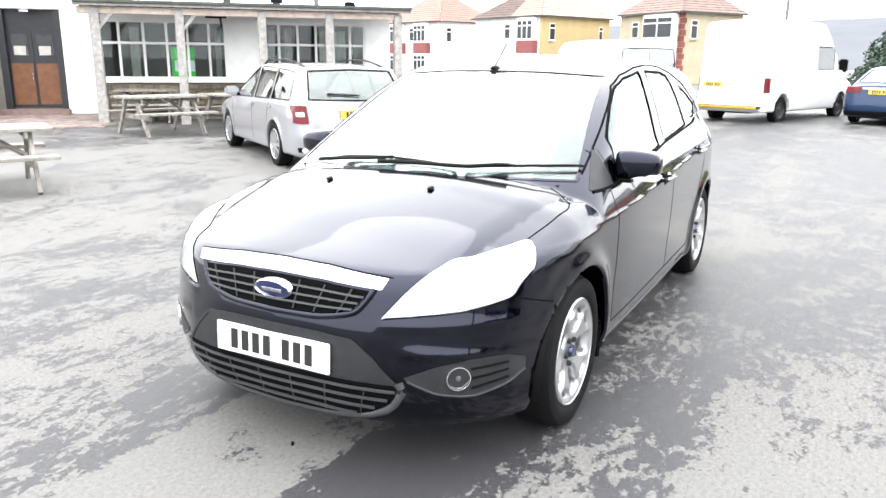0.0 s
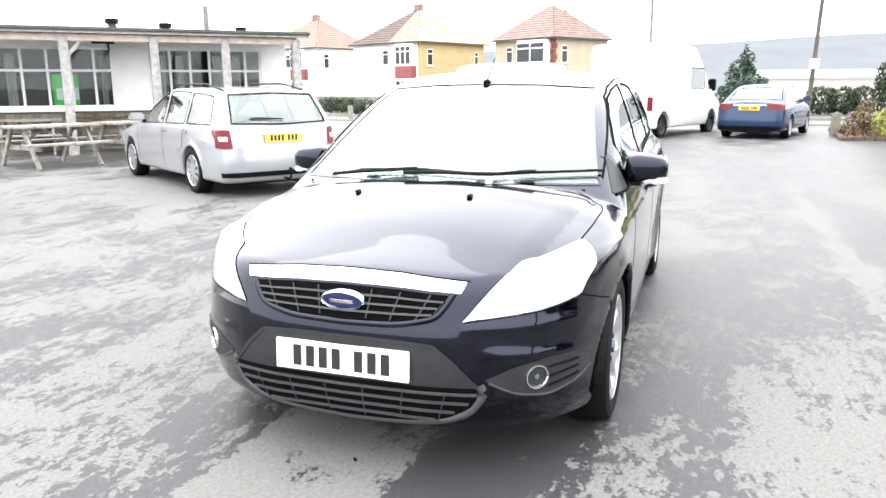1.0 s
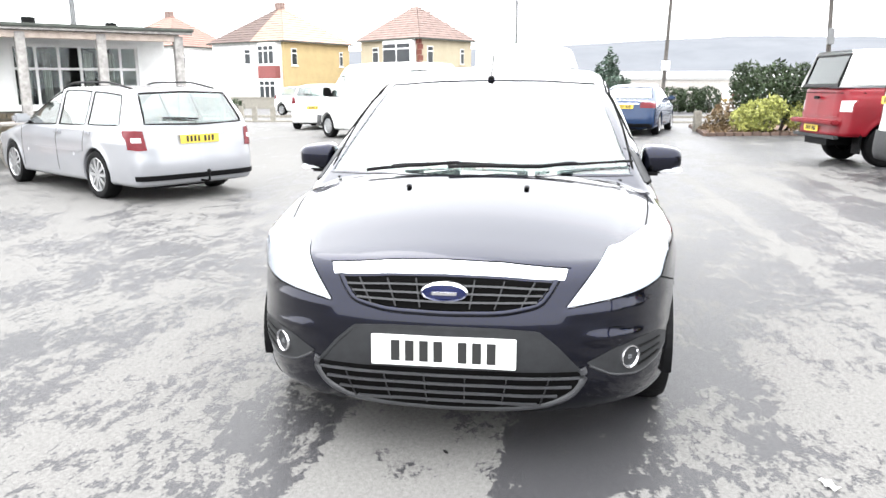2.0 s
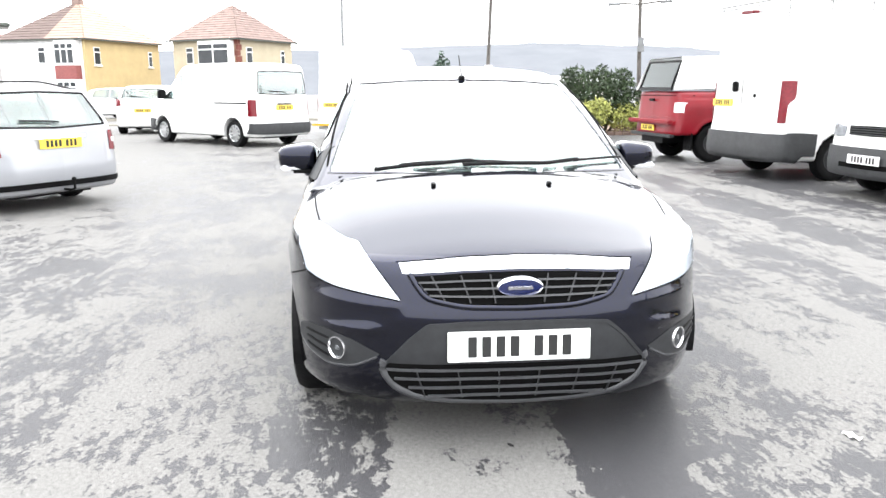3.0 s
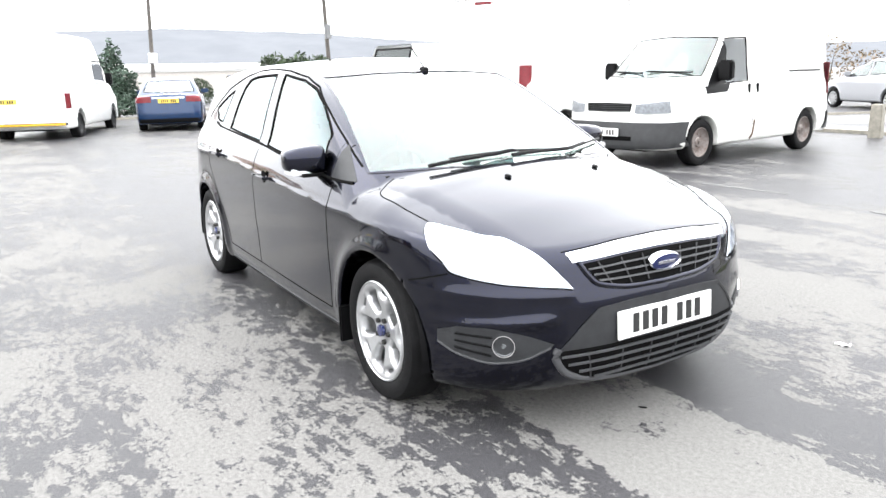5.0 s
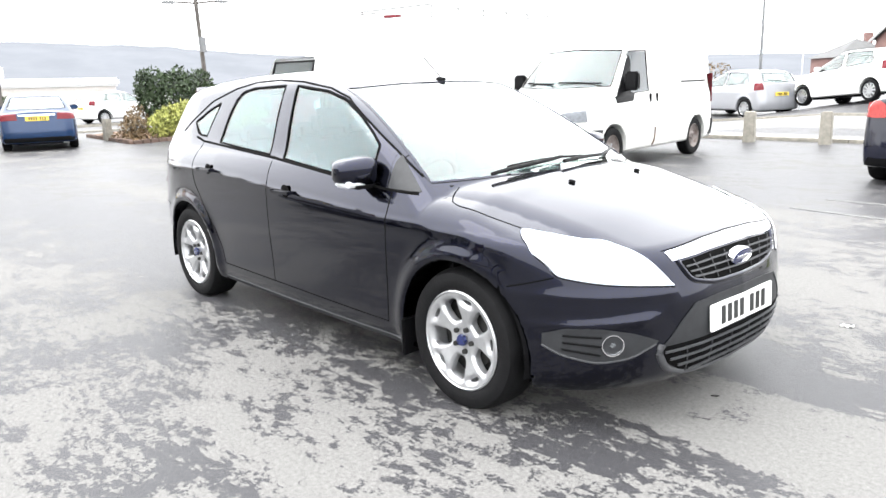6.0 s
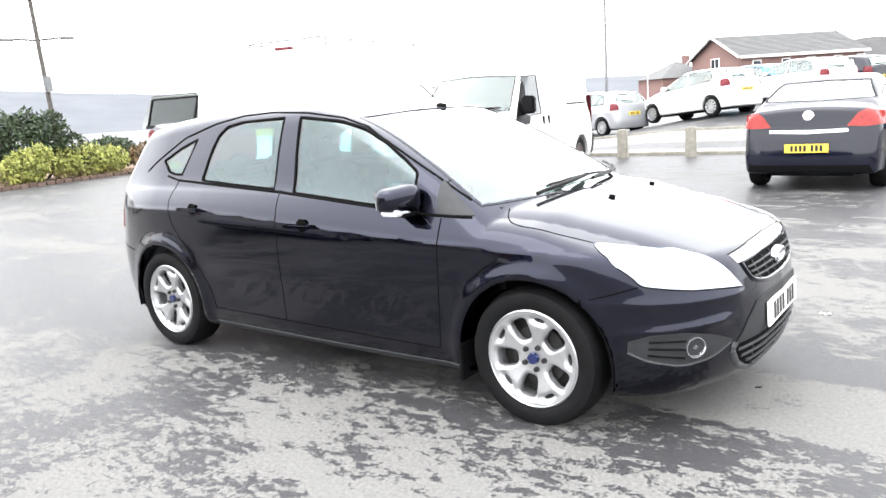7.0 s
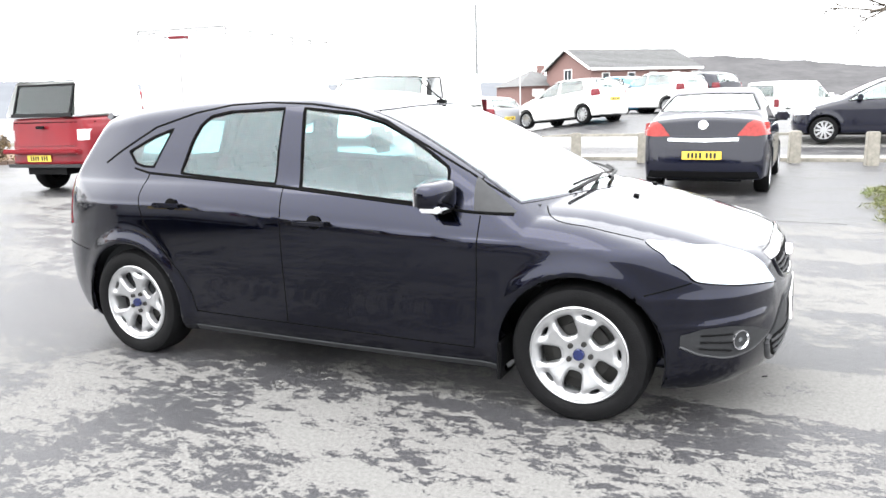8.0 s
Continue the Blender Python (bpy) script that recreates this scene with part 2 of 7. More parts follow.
STEEL_RIM = mat("rusty_steel_rim", (0.22, 0.20, 0.19), 0.55, 0.3, 0.4, 0.0, second=(0.13, 0.10, 0.088), scale=14.0)
FOG_GLASS = mat("fog_lamp_glass", (0.16, 0.17, 0.18), 0.08, 0.6, 0.6, 0.5, 0.4, 70.0)
CABIN = mat("dark_cabin_fabric", (0.02, 0.021, 0.023), 0.85, 0.0, 0.2, 0.0, 0.25, 60.0)
LENS = pane_material("clear_lamp_cover", (0.95, 0.97, 1.0), 0.98, 1.3)
SCREEN_GLASS = pane_material("windscreen_glass", (0.86, 0.95, 0.93), 0.96, 2.0)
REFLECTOR = mat("lamp_reflector", (0.82, 0.83, 0.85), 0.35, 0.35)
RED_LENS = mat("red_lamp", (0.13, 0.003, 0.009), 0.25, 0.0, 0.3, 0.15, 0.25, 30.0)
CLEAR_LENS = mat("white_lamp", (0.75, 0.76, 0.78), 0.12, 0.3, 0.6, 1.0, 0.1, 60.0)
PLATE_WHITE = mat("white_plate", (0.8, 0.8, 0.78), 0.4, 0.0, 0.5, 0.3, 0.04, 10.0)
PLATE_YELLOW = mat("yellow_plate", (0.78, 0.56, 0.07), 0.4, 0.0, 0.5, 0.3, 0.04, 10.0)
INK = mat("plate_black", (0.01, 0.01, 0.01), 0.5)
BADGE_BLUE = mat("blue_enamel", (0.004, 0.012, 0.085), 0.2, 0.3, 0.5, 1.0, 0.1, 50.0)

# ---- vehicles: one way of building for all ----
def vehicle_form(s):
    """The solid that a body's outline curves enclose: negative inside, metres."""
    hood, screen, roof, tail = s["hood"], s["screen"], s["roof"], s["tail"]
    wall, plan, nose, stern = s["wall"], s["plan"], s["nose"], s["stern"]
    nose_bend, stern_bend = s["nose_bend"], s["stern_bend"]
    arches, ra = s["arches"], s["arch"]

    def f(x, y, z):
        a = np.abs(y)
        bonnet = hood(x) - s["hood_crown"] * y * y - s.get("crease", 0.0) * np.clip((a - s.get("crease_y", 0.5) + 0.16 * (x - 1.2)) / 0.1, 0, 1) ** 2
        xs = x + s["screen_bow"] * y * y
        cabin = smin(screen(xs), roof(x) - s["roof_crown"] * y * y, s.get("header_k", 0.10))
        cabin = smin(cabin, tail(x - s["tail_bow"] * y * y), s.get("tail_k", 0.06))
        top = smax(bonnet, cabin, s.get("base_k", 0.02))
        zz = z - s["edge_line"](x) * np.exp(-((z - 0.86) / 0.15) ** 2) if "edge_line" in s else z
        width = wall(zz) + plan(x)
        for ax in arches:
            r = np.sqrt((x - ax) ** 2 + (z - s["hub"]) ** 2)
            width = width + s["flare"] * np.exp(-((r - ra - 0.01) / s.get("flare_w", 0.06)) ** 2)
        d = smax(z - top, a - width, s["shoulder"])
        front = nose(z) - nose_bend(a)
        if s.get("ledge"):
            front = front + s["ledge"] * np.exp(-((z - 0.475 + 0.10 * (a - 0.6)) / 0.022) ** 2) * np.clip((a - 0.47) / 0.08, 0, 1) * np.clip((0.86 - a) / 0.05, 0, 1)
            front = front + 0.5 * s["ledge"] * np.exp(-((z - 0.575) / 0.02) ** 2) * np.clip((a - 0.40) / 0.06, 0, 1)
        d = smax(d, x - front, s.get("nose_k", 0.05))
        d = smax(d, stern(z) + stern_bend(a) - x, s.get("stern_k", 0.06))
        d = smax(d, s["floor"] - z, 0.06)
        for ax in arches:
            r = np.sqrt((x - ax) ** 2 + (z - s["hub"]) ** 2)
            hole = np.maximum(ra - r, a - 5)
            hole = np.minimum(hole, a - 0.52)
            d = smax(d, hole, 0.012)
        return d
    return f


def land(f, pts, axis, sign, reach=(0.0, 3.0)):
    """Drops points along an axis on to the form, from outside. Returns places and normals."""
    p = np.array(pts, float)
    if axis is None:
        for _ in range(12):
            g = gradient(f, p)
            p = p - (f(*p.T) / np.maximum((g * g).sum(1), 0.05))[:, None] * g * 0.8
        g = gradient(f, p)
        return p, g / np.maximum(np.linalg.norm(g, axis=1), 1e-9)[:, None], np.ones(len(p), bool)
    line = np.linspace(reach[1], reach[0], 110)
    best = np.full(len(p), reach[0])
    done = np.zeros(len(p), bool)
    prev = line[0]
    for v in line[1:]:
        q = p.copy()
        q[:, axis] = sign * v
        hit = (f(*q.T) < 0) & ~done
        if hit.any():
            lo, hi = np.full(hit.sum(), v), np.full(hit.sum(), prev)
            q = q[hit]
            for _ in range(14):
                mid = (lo + hi) / 2
                q[:, axis] = sign * mid
                neg = f(*q.T) < 0
                lo, hi = np.where(neg, mid, lo), np.where(neg, hi, mid)
            best[hit] = (lo + hi) / 2
            done |= hit
        prev = v
    p[:, axis] = sign * best
    g = gradient(f, p)
    return p, g / np.maximum(np.linalg.norm(g, axis=1), 1e-9)[:, None], done


def lift(axis, uv):
    """Two coordinates of a view (side: x z, front: y z, above: x y) into three."""
    uv = np.array(uv, float)
    if axis is None:
        return uv
    p = np.zeros((len(uv), 3))
    p[:, [i for i in range(3) if i != axis]] = uv
    return p


def cover(name, f, top, bottom, axis, sign, material, parent, proud=0.004, thick=0.012, nu=24, nv=10, label="", reach=(0.0, 3.0), bulge=0.0):
    """A curved piece that lies on the form between two edge lines, with a rim that gives it thickness."""
    a, b = resample(top, nu), resample(bottom, nu)
    rows = [a + (b - a) * t for t in np.linspace(0, 1, nv)]
    p, n, ok = land(f, lift(axis, np.concatenate(rows)), axis, sign, reach)
    if bulge:
        u = np.tile(np.linspace(0, 1, nu), nv)
        v = np.repeat(np.linspace(0, 1, nv), nu)
        extra = bulge * np.sqrt(np.clip(16 * u * (1 - u) * v * (1 - v), 0, 1))
        p = p + n * extra[:, None]
    top_side = p + n * proud
    low_side = p - n * (thick - proud)
    k = len(p)
    faces = []
    for j in range(nv - 1):
        for i in range(nu - 1):
            q = (j * nu + i, j * nu + i + 1, (j + 1) * nu + i + 1, (j + 1) * nu + i)
            faces.append(q)
            faces.append(tuple(k + w for w in q[::-1]))
    ring = [i for i in range(nu)] + [j * nu + nu - 1 for j in range(1, nv)] + [(nv - 1) * nu + i for i in range(nu - 2, -1, -1)] + [j * nu for j in range(nv - 2, 0, -1)]
    for i, c in enumerate(ring):
        d = ring[(i + 1) % len(ring)]
        faces.append((d, c, k + c, k + d))
    mid = (nv // 2) * nu + nu // 2
    e1, e2 = top_side[mid + 1] - top_side[mid], top_side[mid + nu] - top_side[mid]
    if np.dot(np.cross(e1, e2), n[mid]) < 0:
        faces = [q[::-1] for q in faces]
    return mesh_object(name, np.concatenate([top_side, low_side]), faces, material, parent, label, np.concatenate([n, -n]))


def stripe(name, f, line, width, axis, sign, material, parent, proud=0.003, depth=0.012, n=40, label="", reach=(0.0, 3.0), closed=False):
    """A narrow strip along a line on the form: seals, gaps and mouldings."""
    c = resample(list(line) + ([line[0]] if closed else []), n)
    p, nn, ok = land(f, lift(axis, c), axis, sign, reach)
    t = np.gradient(p, axis=0)
    if closed:
        t[0] = t[-1] = p[1] - p[-2]
    side = np.cross(nn, t)
    side /= np.maximum(np.linalg.norm(side, axis=1), 1e-9)[:, None]
    w = width / 2
    q = np.concatenate([p - side * w - nn * depth, p - side * w + nn * proud, p + side * w + nn * proud, p + side * w - nn * depth])
    faces = []
    for i in range(n - 1):
        for r in range(3):
            faces.append((r * n + i, r * n + i + 1, (r + 1) * n + i + 1, (r + 1) * n + i))
    e = np.cross(q[n + 1] - q[n], q[2 * n] - q[n])
    if np.dot(e, nn[0]) < 0:
        faces = [g[::-1] for g in faces]
    return mesh_object(name, q, faces, material, parent, label, None, False)


def shell(f, s, h, sorts, default, paint, parent, cuts):
    """The painted skin, parted by the sorting rules; the cuts are left open."""
    p, quads, n = skin(f, s["low"], s["high"], h)
    c = p[quads].mean(1)
    cn = n[quads].mean(1)
    keep = np.ones(len(quads), bool)
    for test in cuts:
        keep &= ~test(c[:, 0], c[:, 1], c[:, 2], cn)
    names = np.full(len(quads), default, object)
    for name, test in sorts:
        names[test(c[:, 0], c[:, 1], c[:, 2], cn)] = name
    done = []
    for name in dict.fromkeys([default] + [k for k, _ in sorts]):
        take = quads[keep & (names == name)]
        if not len(take):
            continue
        used, inv = np.unique(take, return_inverse=True)
        done.append(mesh_object(name.split("|")[0], p[used], inv.reshape(take.shape), paint, parent, "", n[used]))
    return done


def five_spokes(bm, R, w, turn):
    """A cast wheel face: a dished disc with five large rounded openings and a narrow slot at each spoke's fork."""
    nr, na = 22, 150
    radii = np.linspace(0.0, R, nr + 1)[1:]
    first = radians(6)

    def hole(r, a):
        """Negative inside an opening."""
        k = (a - first) % (2 * math.pi / 5) - math.pi / 5
        u, v = r * np.cos(k), r * np.sin(k)
        wide = 0.033 + 0.15 * (u - 0.085)
        opening = np.sqrt(((u - 0.133) / 0.050) ** 4 + (v / np.maximum(wide, 0.015)) ** 4) ** 0.5 - 1
        j = (a - first + math.pi / 5) % (2 * math.pi / 5) - math.pi / 5
        s, t = r * np.cos(j), r * np.sin(j)
        slot = np.sqrt(((s - 0.178) / 0.010) ** 2 + (t / 0.028) ** 2) - 1
        return np.minimum(opening * 0.03, slot * 0.006)

    def depth(r, h):
        dish = 0.030 - 0.020 * np.clip((r - 0.05) / 0.10, 0, 1) ** 1.2 - 0.006 * np.clip((r - 0.17) / 0.04, 0, 1)
        return w - dish - 0.012 * np.clip(1 - h / 0.008, 0, 1) ** 1.5

    grid = {}
    for i, r in enumerate(radii):
        for j in range(na):
            a = 2 * math.pi * j / na
            rr = r
            for _ in range(4):
                h = hole(rr, a)
                if abs(h) > 0.006:
                    break
                dr, da = (hole(rr + 1e-4, a) - hole(rr - 1e-4, a)) / 2e-4, (hole(rr, a + 1e-3) - hole(rr, a - 1e-3)) / 2e-3 / rr
                n2 = max(dr * dr + da * da, 0.04)
                step = np.clip(h / n2, -0.004, 0.004)
                if abs(hole(rr, a)) > 0.0035:
                    break
                rr, a = rr - step * dr, a - step * da / rr
            rr = min(rr, R)
            grid[i, j] = (rr, a)
    front = {}
    centre = bm.verts.new((0, w - 0.030, 0))
    for key, (r, a) in grid.items():
        y = depth(r, hole(r, a))
        front[key] = bm.verts.new((r * math.cos(a), y, r * math.sin(a)))
    for i in range(nr - 1):
        for j in range(na):
            ring = [(i, j), (i, (j + 1) % na), (i + 1, (j + 1) % na), (i + 1, j)]
            r = sum(grid[k][0] for k in ring) / 4
            a = math.atan2(sum(math.sin(grid[k][1]) for k in ring), sum(math.cos(grid[k][1]) for k in ring))
            if hole(r, a) > 0:
                bm.faces.new([front[k] for k in ring])
    for j in range(na):
        bm.faces.new((front[0, j], front[0, (j + 1) % na], centre))
    edges = [e for e in bm.edges if e.is_boundary]
    made = bmesh.ops.extrude_edge_only(bm, edges=edges)["geom"]
    for v in made:
        if isinstance(v, bmesh.types.BMVert):
            v.co.y -= 0.030
    bmesh.ops.transform(bm, matrix=turn, verts=bm.verts[:])


def wheel(parent, x, y, out, r=0.316, width=0.205, rim=0.215, style="five", hub=0.3, finish=None, cap=None):
    """A wheel whose outer face looks along y (out = 1 or -1)."""
    finish = finish or ALLOY
    turn = pose(x, y, hub) @ Matrix.Diagonal((1, out, 1, 1))
    w = width / 2
    hold = new("wheel")
    hold.parent = parent
    hold.empty_display_size = 0.1
    bm = bmesh.new()
    add_lathe(bm, [(rim - 0.015, -w + 0.01), (rim, w - 0.012), (rim + 0.012, w - 0.002), (r - 0.045, w + 0.006), (r - 0.018, w - 0.004), (r - 0.004, w - 0.03),
                   (r, w - 0.05), (r, -w + 0.05), (r - 0.006, -w + 0.03), (r - 0.03, -w), (rim - 0.015, -w + 0.01)], 48, turn)
    part("tyre", bm, RUBBER, hold, "", True)
    bm = bmesh.new()
    add_lathe(bm, [(rim + 0.003, w - 0.006), (rim - 0.003, w - 0.001), (rim - 0.010, w - 0.008), (rim - 0.016, w - 0.05), (rim - 0.03, -w + 0.02)], 48, turn)
    part("rim", bm, finish, hold, "", True)
    bm = bmesh.new()
    add_lathe(bm, [(0.0, w - 0.075), (0.135, w - 0.075), (0.135, w - 0.095), (0.19, w - 0.10), (0.15, w - 0.12)], 32, turn)
    part("brake_disc", bm, DISC, hold, "", True)
    # added near-black disc that stands for the shade behind the spokes
    bm = bmesh.new()
    add_lathe(bm, [(0.0, w - 0.135), (rim - 0.02, w - 0.14), (rim - 0.02, w - 0.15)], 32, turn)
    part("shade_disc", bm, GAP, hold, "", True)
    bm = bmesh.new()
    flat = turn @ Matrix.Rotation(radians(-90), 4, "X")
    if style == "five":
        five_spokes(bm, rim - 0.008, w, turn)
        part("spokes", bm, finish, hold, "", True)
        for k in range(5):
            a = 2 * math.pi * k / 5 + radians(6)
            bm = bmesh.new()
            got = bmesh.ops.create_cone(bm, cap_ends=True, segments=10, radius1=0.013, radius2=0.011, depth=0.02)["verts"]
            bmesh.ops.transform(bm, matrix=flat @ Matrix.Translation((0.052 * math.cos(a), 0.052 * math.sin(a), w - 0.026)), verts=got)
            part("wheel_nut", bm, DISC, hold, "", True)
    elif style == "multi":
        for k in range(10):
            rot = Matrix.Rotation(2 * math.pi * k / 10, 4, "Z")
            vs = add_prism(bm, [(0.04, -0.017), (rim - 0.012, -0.026), (rim - 0.012, 0.026), (0.04, 0.017)], 0.06, 0.09)
            bmesh.ops.transform(bm, matrix=flat @ Matrix.Translation((0, 0, w - 0.098)) @ rot, verts=vs)
        got = bmesh.ops.create_cone(bm, cap_ends=True, segments=24, radius1=0.07, radius2=0.06, depth=0.05)["verts"]
        bmesh.ops.transform(bm, matrix=flat @ Matrix.Translation((0, 0, w - 0.035)), verts=got)
        part("spokes", bm, finish, hold)
    else:
        add_lathe(bm, [(0.0, w - 0.03), (0.06, w - 0.03), (0.075, w - 0.05), (rim * 0.72, w - 0.055), (rim * 0.9, w - 0.03), (rim, w - 0.02)], 32, turn)
        for k in range(8):
            a = 2 * math.pi * k / 8
            got = bmesh.ops.create_cone(bm, cap_ends=True, segments=8, radius1=0.018, radius2=0.016, depth=0.006)["verts"]
            bmesh.ops.transform(bm, matrix=flat @ Matrix.Translation((0.115 * math.cos(a), 0.115 * math.sin(a), w - 0.048)), verts=got)
        part("steel_disc", bm, finish, hold, "", True)
    bm = bmesh.new()
    got = bmesh.ops.create_cone(bm, cap_ends=True, segments=20, radius1=0.027, radius2=0.024, depth=0.014)["verts"]
    bmesh.ops.transform(bm, matrix=flat @ Matrix.Translation((0, 0, w - 0.016)), verts=got)
    part("centre_cap", bm, cap or finish, hold, "", True)
    return hold


def number_plate(parent, m, material, groups=(4, 3), width=0.52, height=0.111):
    """A plate in the local x z plane, facing -y; the characters are plain bars."""
    plate = part_box("number_plate", (-width / 2, -0.006, -height / 2), (width / 2, 0.006, height / 2), material, parent, 0.003, m)
    count = sum(groups)
    step = width * 0.76 / (count + 0.7)
    x = -width * 0.37 + step * 0.1
    for gi, g in enumerate(groups):
        for k in range(g):
            part_box("character_bar", (x, -0.0085, -height * 0.34), (x + step * 0.62, -0.0055, height * 0.34), INK, plate, 0.0, m)
            x += step
        x += step * 0.7
    return plate


def part_box(name, lo, hi, material, parent, bevel=0.0, m=None, label=""):
    bm = bmesh.new()
    add_box(bm, lo, hi, bevel, m)
    return part(name, bm, material, parent, label)


def mirror_line(pts):
    return [(-a, b) for a, b in pts]


def seat(parent, x, y, width=0.48, h0=0.3, material=None, back=0.62):
    material = material or CABIN
    hold = new("seat")
    hold.parent = parent
    part_box("cushion", (x - 0.27, y - width / 2, h0), (x + 0.25, y + width / 2, h0 + 0.17), material, hold, 0.05)
    lean = pose(x - 0.27, y, h0 + 0.13, 0, -14, 0)
    part_box("backrest", (-0.07, -width / 2, 0), (0.07, width / 2, back), material, hold, 0.06, lean)
    part_box("headrest", (-0.05, -0.13, back + 0.04), (0.05, 0.13, back + 0.21), material, hold, 0.045, lean)
    return hold

# ---- ground ----
def ground_height(x, y):
    """Level round the car, falling gently towards the houses, rising a little to the upper car park."""
    fall = -0.005 * np.clip(-x - 20, 0, 60) - 0.01 * np.clip(-x - 80, 0, 600)
    rise = (0.085 * np.clip(y - 14.5, 0, 8) - 0.11 * np.clip(y - 28, 0, 6)) * np.clip((x + 7.5) / 3.0, 0, 1)
    return float(fall + rise)


def tarmac_material():
    m = bpy.data.materials.new("worn_tarmac")
    m.use_nodes = True
    nt = m.node_tree
    L = nt.links.new
    b = nt.nodes["Principled BSDF"]
    co = nt.nodes.new("ShaderNodeTexCoord")

    def noise_at(scale, detail, rough, stretch=(1, 1, 1), distort=0.0):
        mp = nt.nodes.new("ShaderNodeMapping")
        mp.inputs["Scale"].default_value = stretch
        L(co.outputs["Object"], mp.inputs["Vector"])
        n = nt.nodes.new("ShaderNodeTexNoise")
        n.inputs["Scale"].default_value = scale
        n.inputs["Detail"].default_value = detail
        n.inputs["Roughness"].default_value = rough
        n.inputs["Distortion"].default_value = distort
        L(mp.outputs[0], n.inputs["Vector"])
        return n.outputs["Fac"]

    def op(kind, a, c, clamp=False):
        n = nt.nodes.new("ShaderNodeMath")
        n.operation, n.use_clamp = kind, clamp
        for i, v in enumerate((a, c)):
            if isinstance(v, (int, float)):
                n.inputs[i].default_value = v
            else:
                L(v, n.inputs[i])
        return n.outputs[0]

    def step(v, lo, hi):
        n = nt.nodes.new("ShaderNodeMapRange")
        n.interpolation_type = "SMOOTHSTEP"
        n.inputs[1].default_value, n.inputs[2].default_value = lo, hi
        L(v, n.inputs[0])
        return n.outputs[0]

    xyz = nt.nodes.new("ShaderNodeSeparateXYZ")
    L(co.outputs["Object"], xyz.inputs[0])
    wander = noise_at(2.2, 5, 0.7)
    y = op("ADD", xyz.outputs[1], op("MULTIPLY", op("SUBTRACT", wander, 0.5), 0.24))
    x = op("ADD", xyz.outputs[0], op("MULTIPLY", op("SUBTRACT", noise_at(1.7, 5, 0.7, (1, 1, 1), 0.2), 0.5), 1.6))
    # resurfaced dark bay along the car, a worn pale strip beyond it
    bay = op("MULTIPLY", step(y, -0.97, -0.91), op("SUBTRACT", 1.0, step(y, 0.45, 0.9)))
    pale_tongue = op("MULTIPLY", op("MULTIPLY", step(y, -0.50, -0.44), op("SUBTRACT", 1.0, step(y, 0.15, 0.24))), step(x, 1.5, 2.0))
    big = noise_at(0.30, 3, 0.5, (1.0, 1.4, 1))
    mid = noise_at(1.25, 4, 0.6, (0.8, 1.2, 1), 0.3)
    clump = noise_at(4.2, 4, 0.6, (0.85, 1.2, 1), 0.2)
    fleck = noise_at(15.0, 5, 0.66, (0.75, 1.25, 1), 0.1)
    fine = noise_at(55.0, 4, 0.65)
    grit = noise_at(240.0, 2, 0.6)
    wear = op("ADD", op("MULTIPLY", big, 0.50), op("MULTIPLY", mid, 0.75))
    wear = op("SUBTRACT", wear, op("MULTIPLY", bay, 0.115))
    wear = op("ADD", wear, op("MULTIPLY", pale_tongue, 0.30))
    # long worn strips beside the bay
    def band(lo, hi):
        return op("MULTIPLY", step(y, lo - 0.06, lo + 0.06), op("SUBTRACT", 1.0, step(y, hi - 0.06, hi + 0.06)))
    strips = op("ADD", op("MULTIPLY", band(1.38, 2.32), op("MULTIPLY", step(x, -0.2, 0.9), op("SUBTRACT", 1.0, step(x, 2.6, 3.4)))), op("ADD", band(2.22, 2.42), op("ADD", band(3.0, 3.5), band(4.15, 4.8))))
    strips = op("MULTIPLY", strips, op("MULTIPLY", step(x, -11.0, -7.0), op("SUBTRACT", 1.0, step(x, 2.6, 4.6))))
    gaps_between = op("MULTIPLY", band(1.15, 4.85), op("SUBTRACT", 1.0, strips))
    wear = op("ADD", wear, op("SUBTRACT", op("MULTIPLY", strips, 0.10), op("MULTIPLY", gaps_between, 0.05)))
    # the side of the car park towards the road is darker and wetter
    damp = op("MULTIPLY", step(xyz.outputs[1], 3.2, 5.5), 0.10)
    # paler towards the pub, fading out before its wall
    paler_side = op("SUBTRACT", 1.0, step(xyz.outputs[1], -4.5, -2.2))
    wear = op("ADD", wear, op("MULTIPLY", op("MULTIPLY", paler_side, step(xyz.outputs[1], -9.8, -8.6)), 0.10))
    wear = op("SUBTRACT", wear, damp)
    # the pale top coat has flaked off in small ragged chips, more of them where the wear is low
    coat_left = op("ADD", op("ADD", op("MULTIPLY", fleck, 0.90), op("MULTIPLY", clump, 0.60)), op("MULTIPLY", fine, 0.38))
    coat_left = op("ADD", coat_left, op("MULTIPLY", op("SUBTRACT", wear, 0.615), 0.95))
    pale = step(coat_left, 0.922, 0.970)
    ramp = nt.nodes.new("ShaderNodeMix")
    ramp.data_type = "RGBA"
    ramp.inputs[6].default_value = (0.041, 0.0405, 0.0435, 1)
    ramp.inputs[7].default_value = (0.142, 0.139, 0.134, 1)
    L(pale, ramp.inputs[0])
    tone = nt.nodes.new("ShaderNodeHueSaturation")
    L(ramp.outputs[2], tone.inputs["Color"])
    L(op("ADD", -0.10, op("ADD", op("MULTIPLY", fine, 0.95), op("MULTIPLY", grit, 1.25))), tone.inputs["Value"])
    L(tone.outputs[0], b.inputs["Base Color"])
    L(op("ADD", 0.42, op("MULTIPLY", pale, 0.35)), b.inputs["Roughness"])
    L(op("SUBTRACT", 0.24, op("MULTIPLY", pale, 0.10)), b.inputs["Specular IOR Level"])
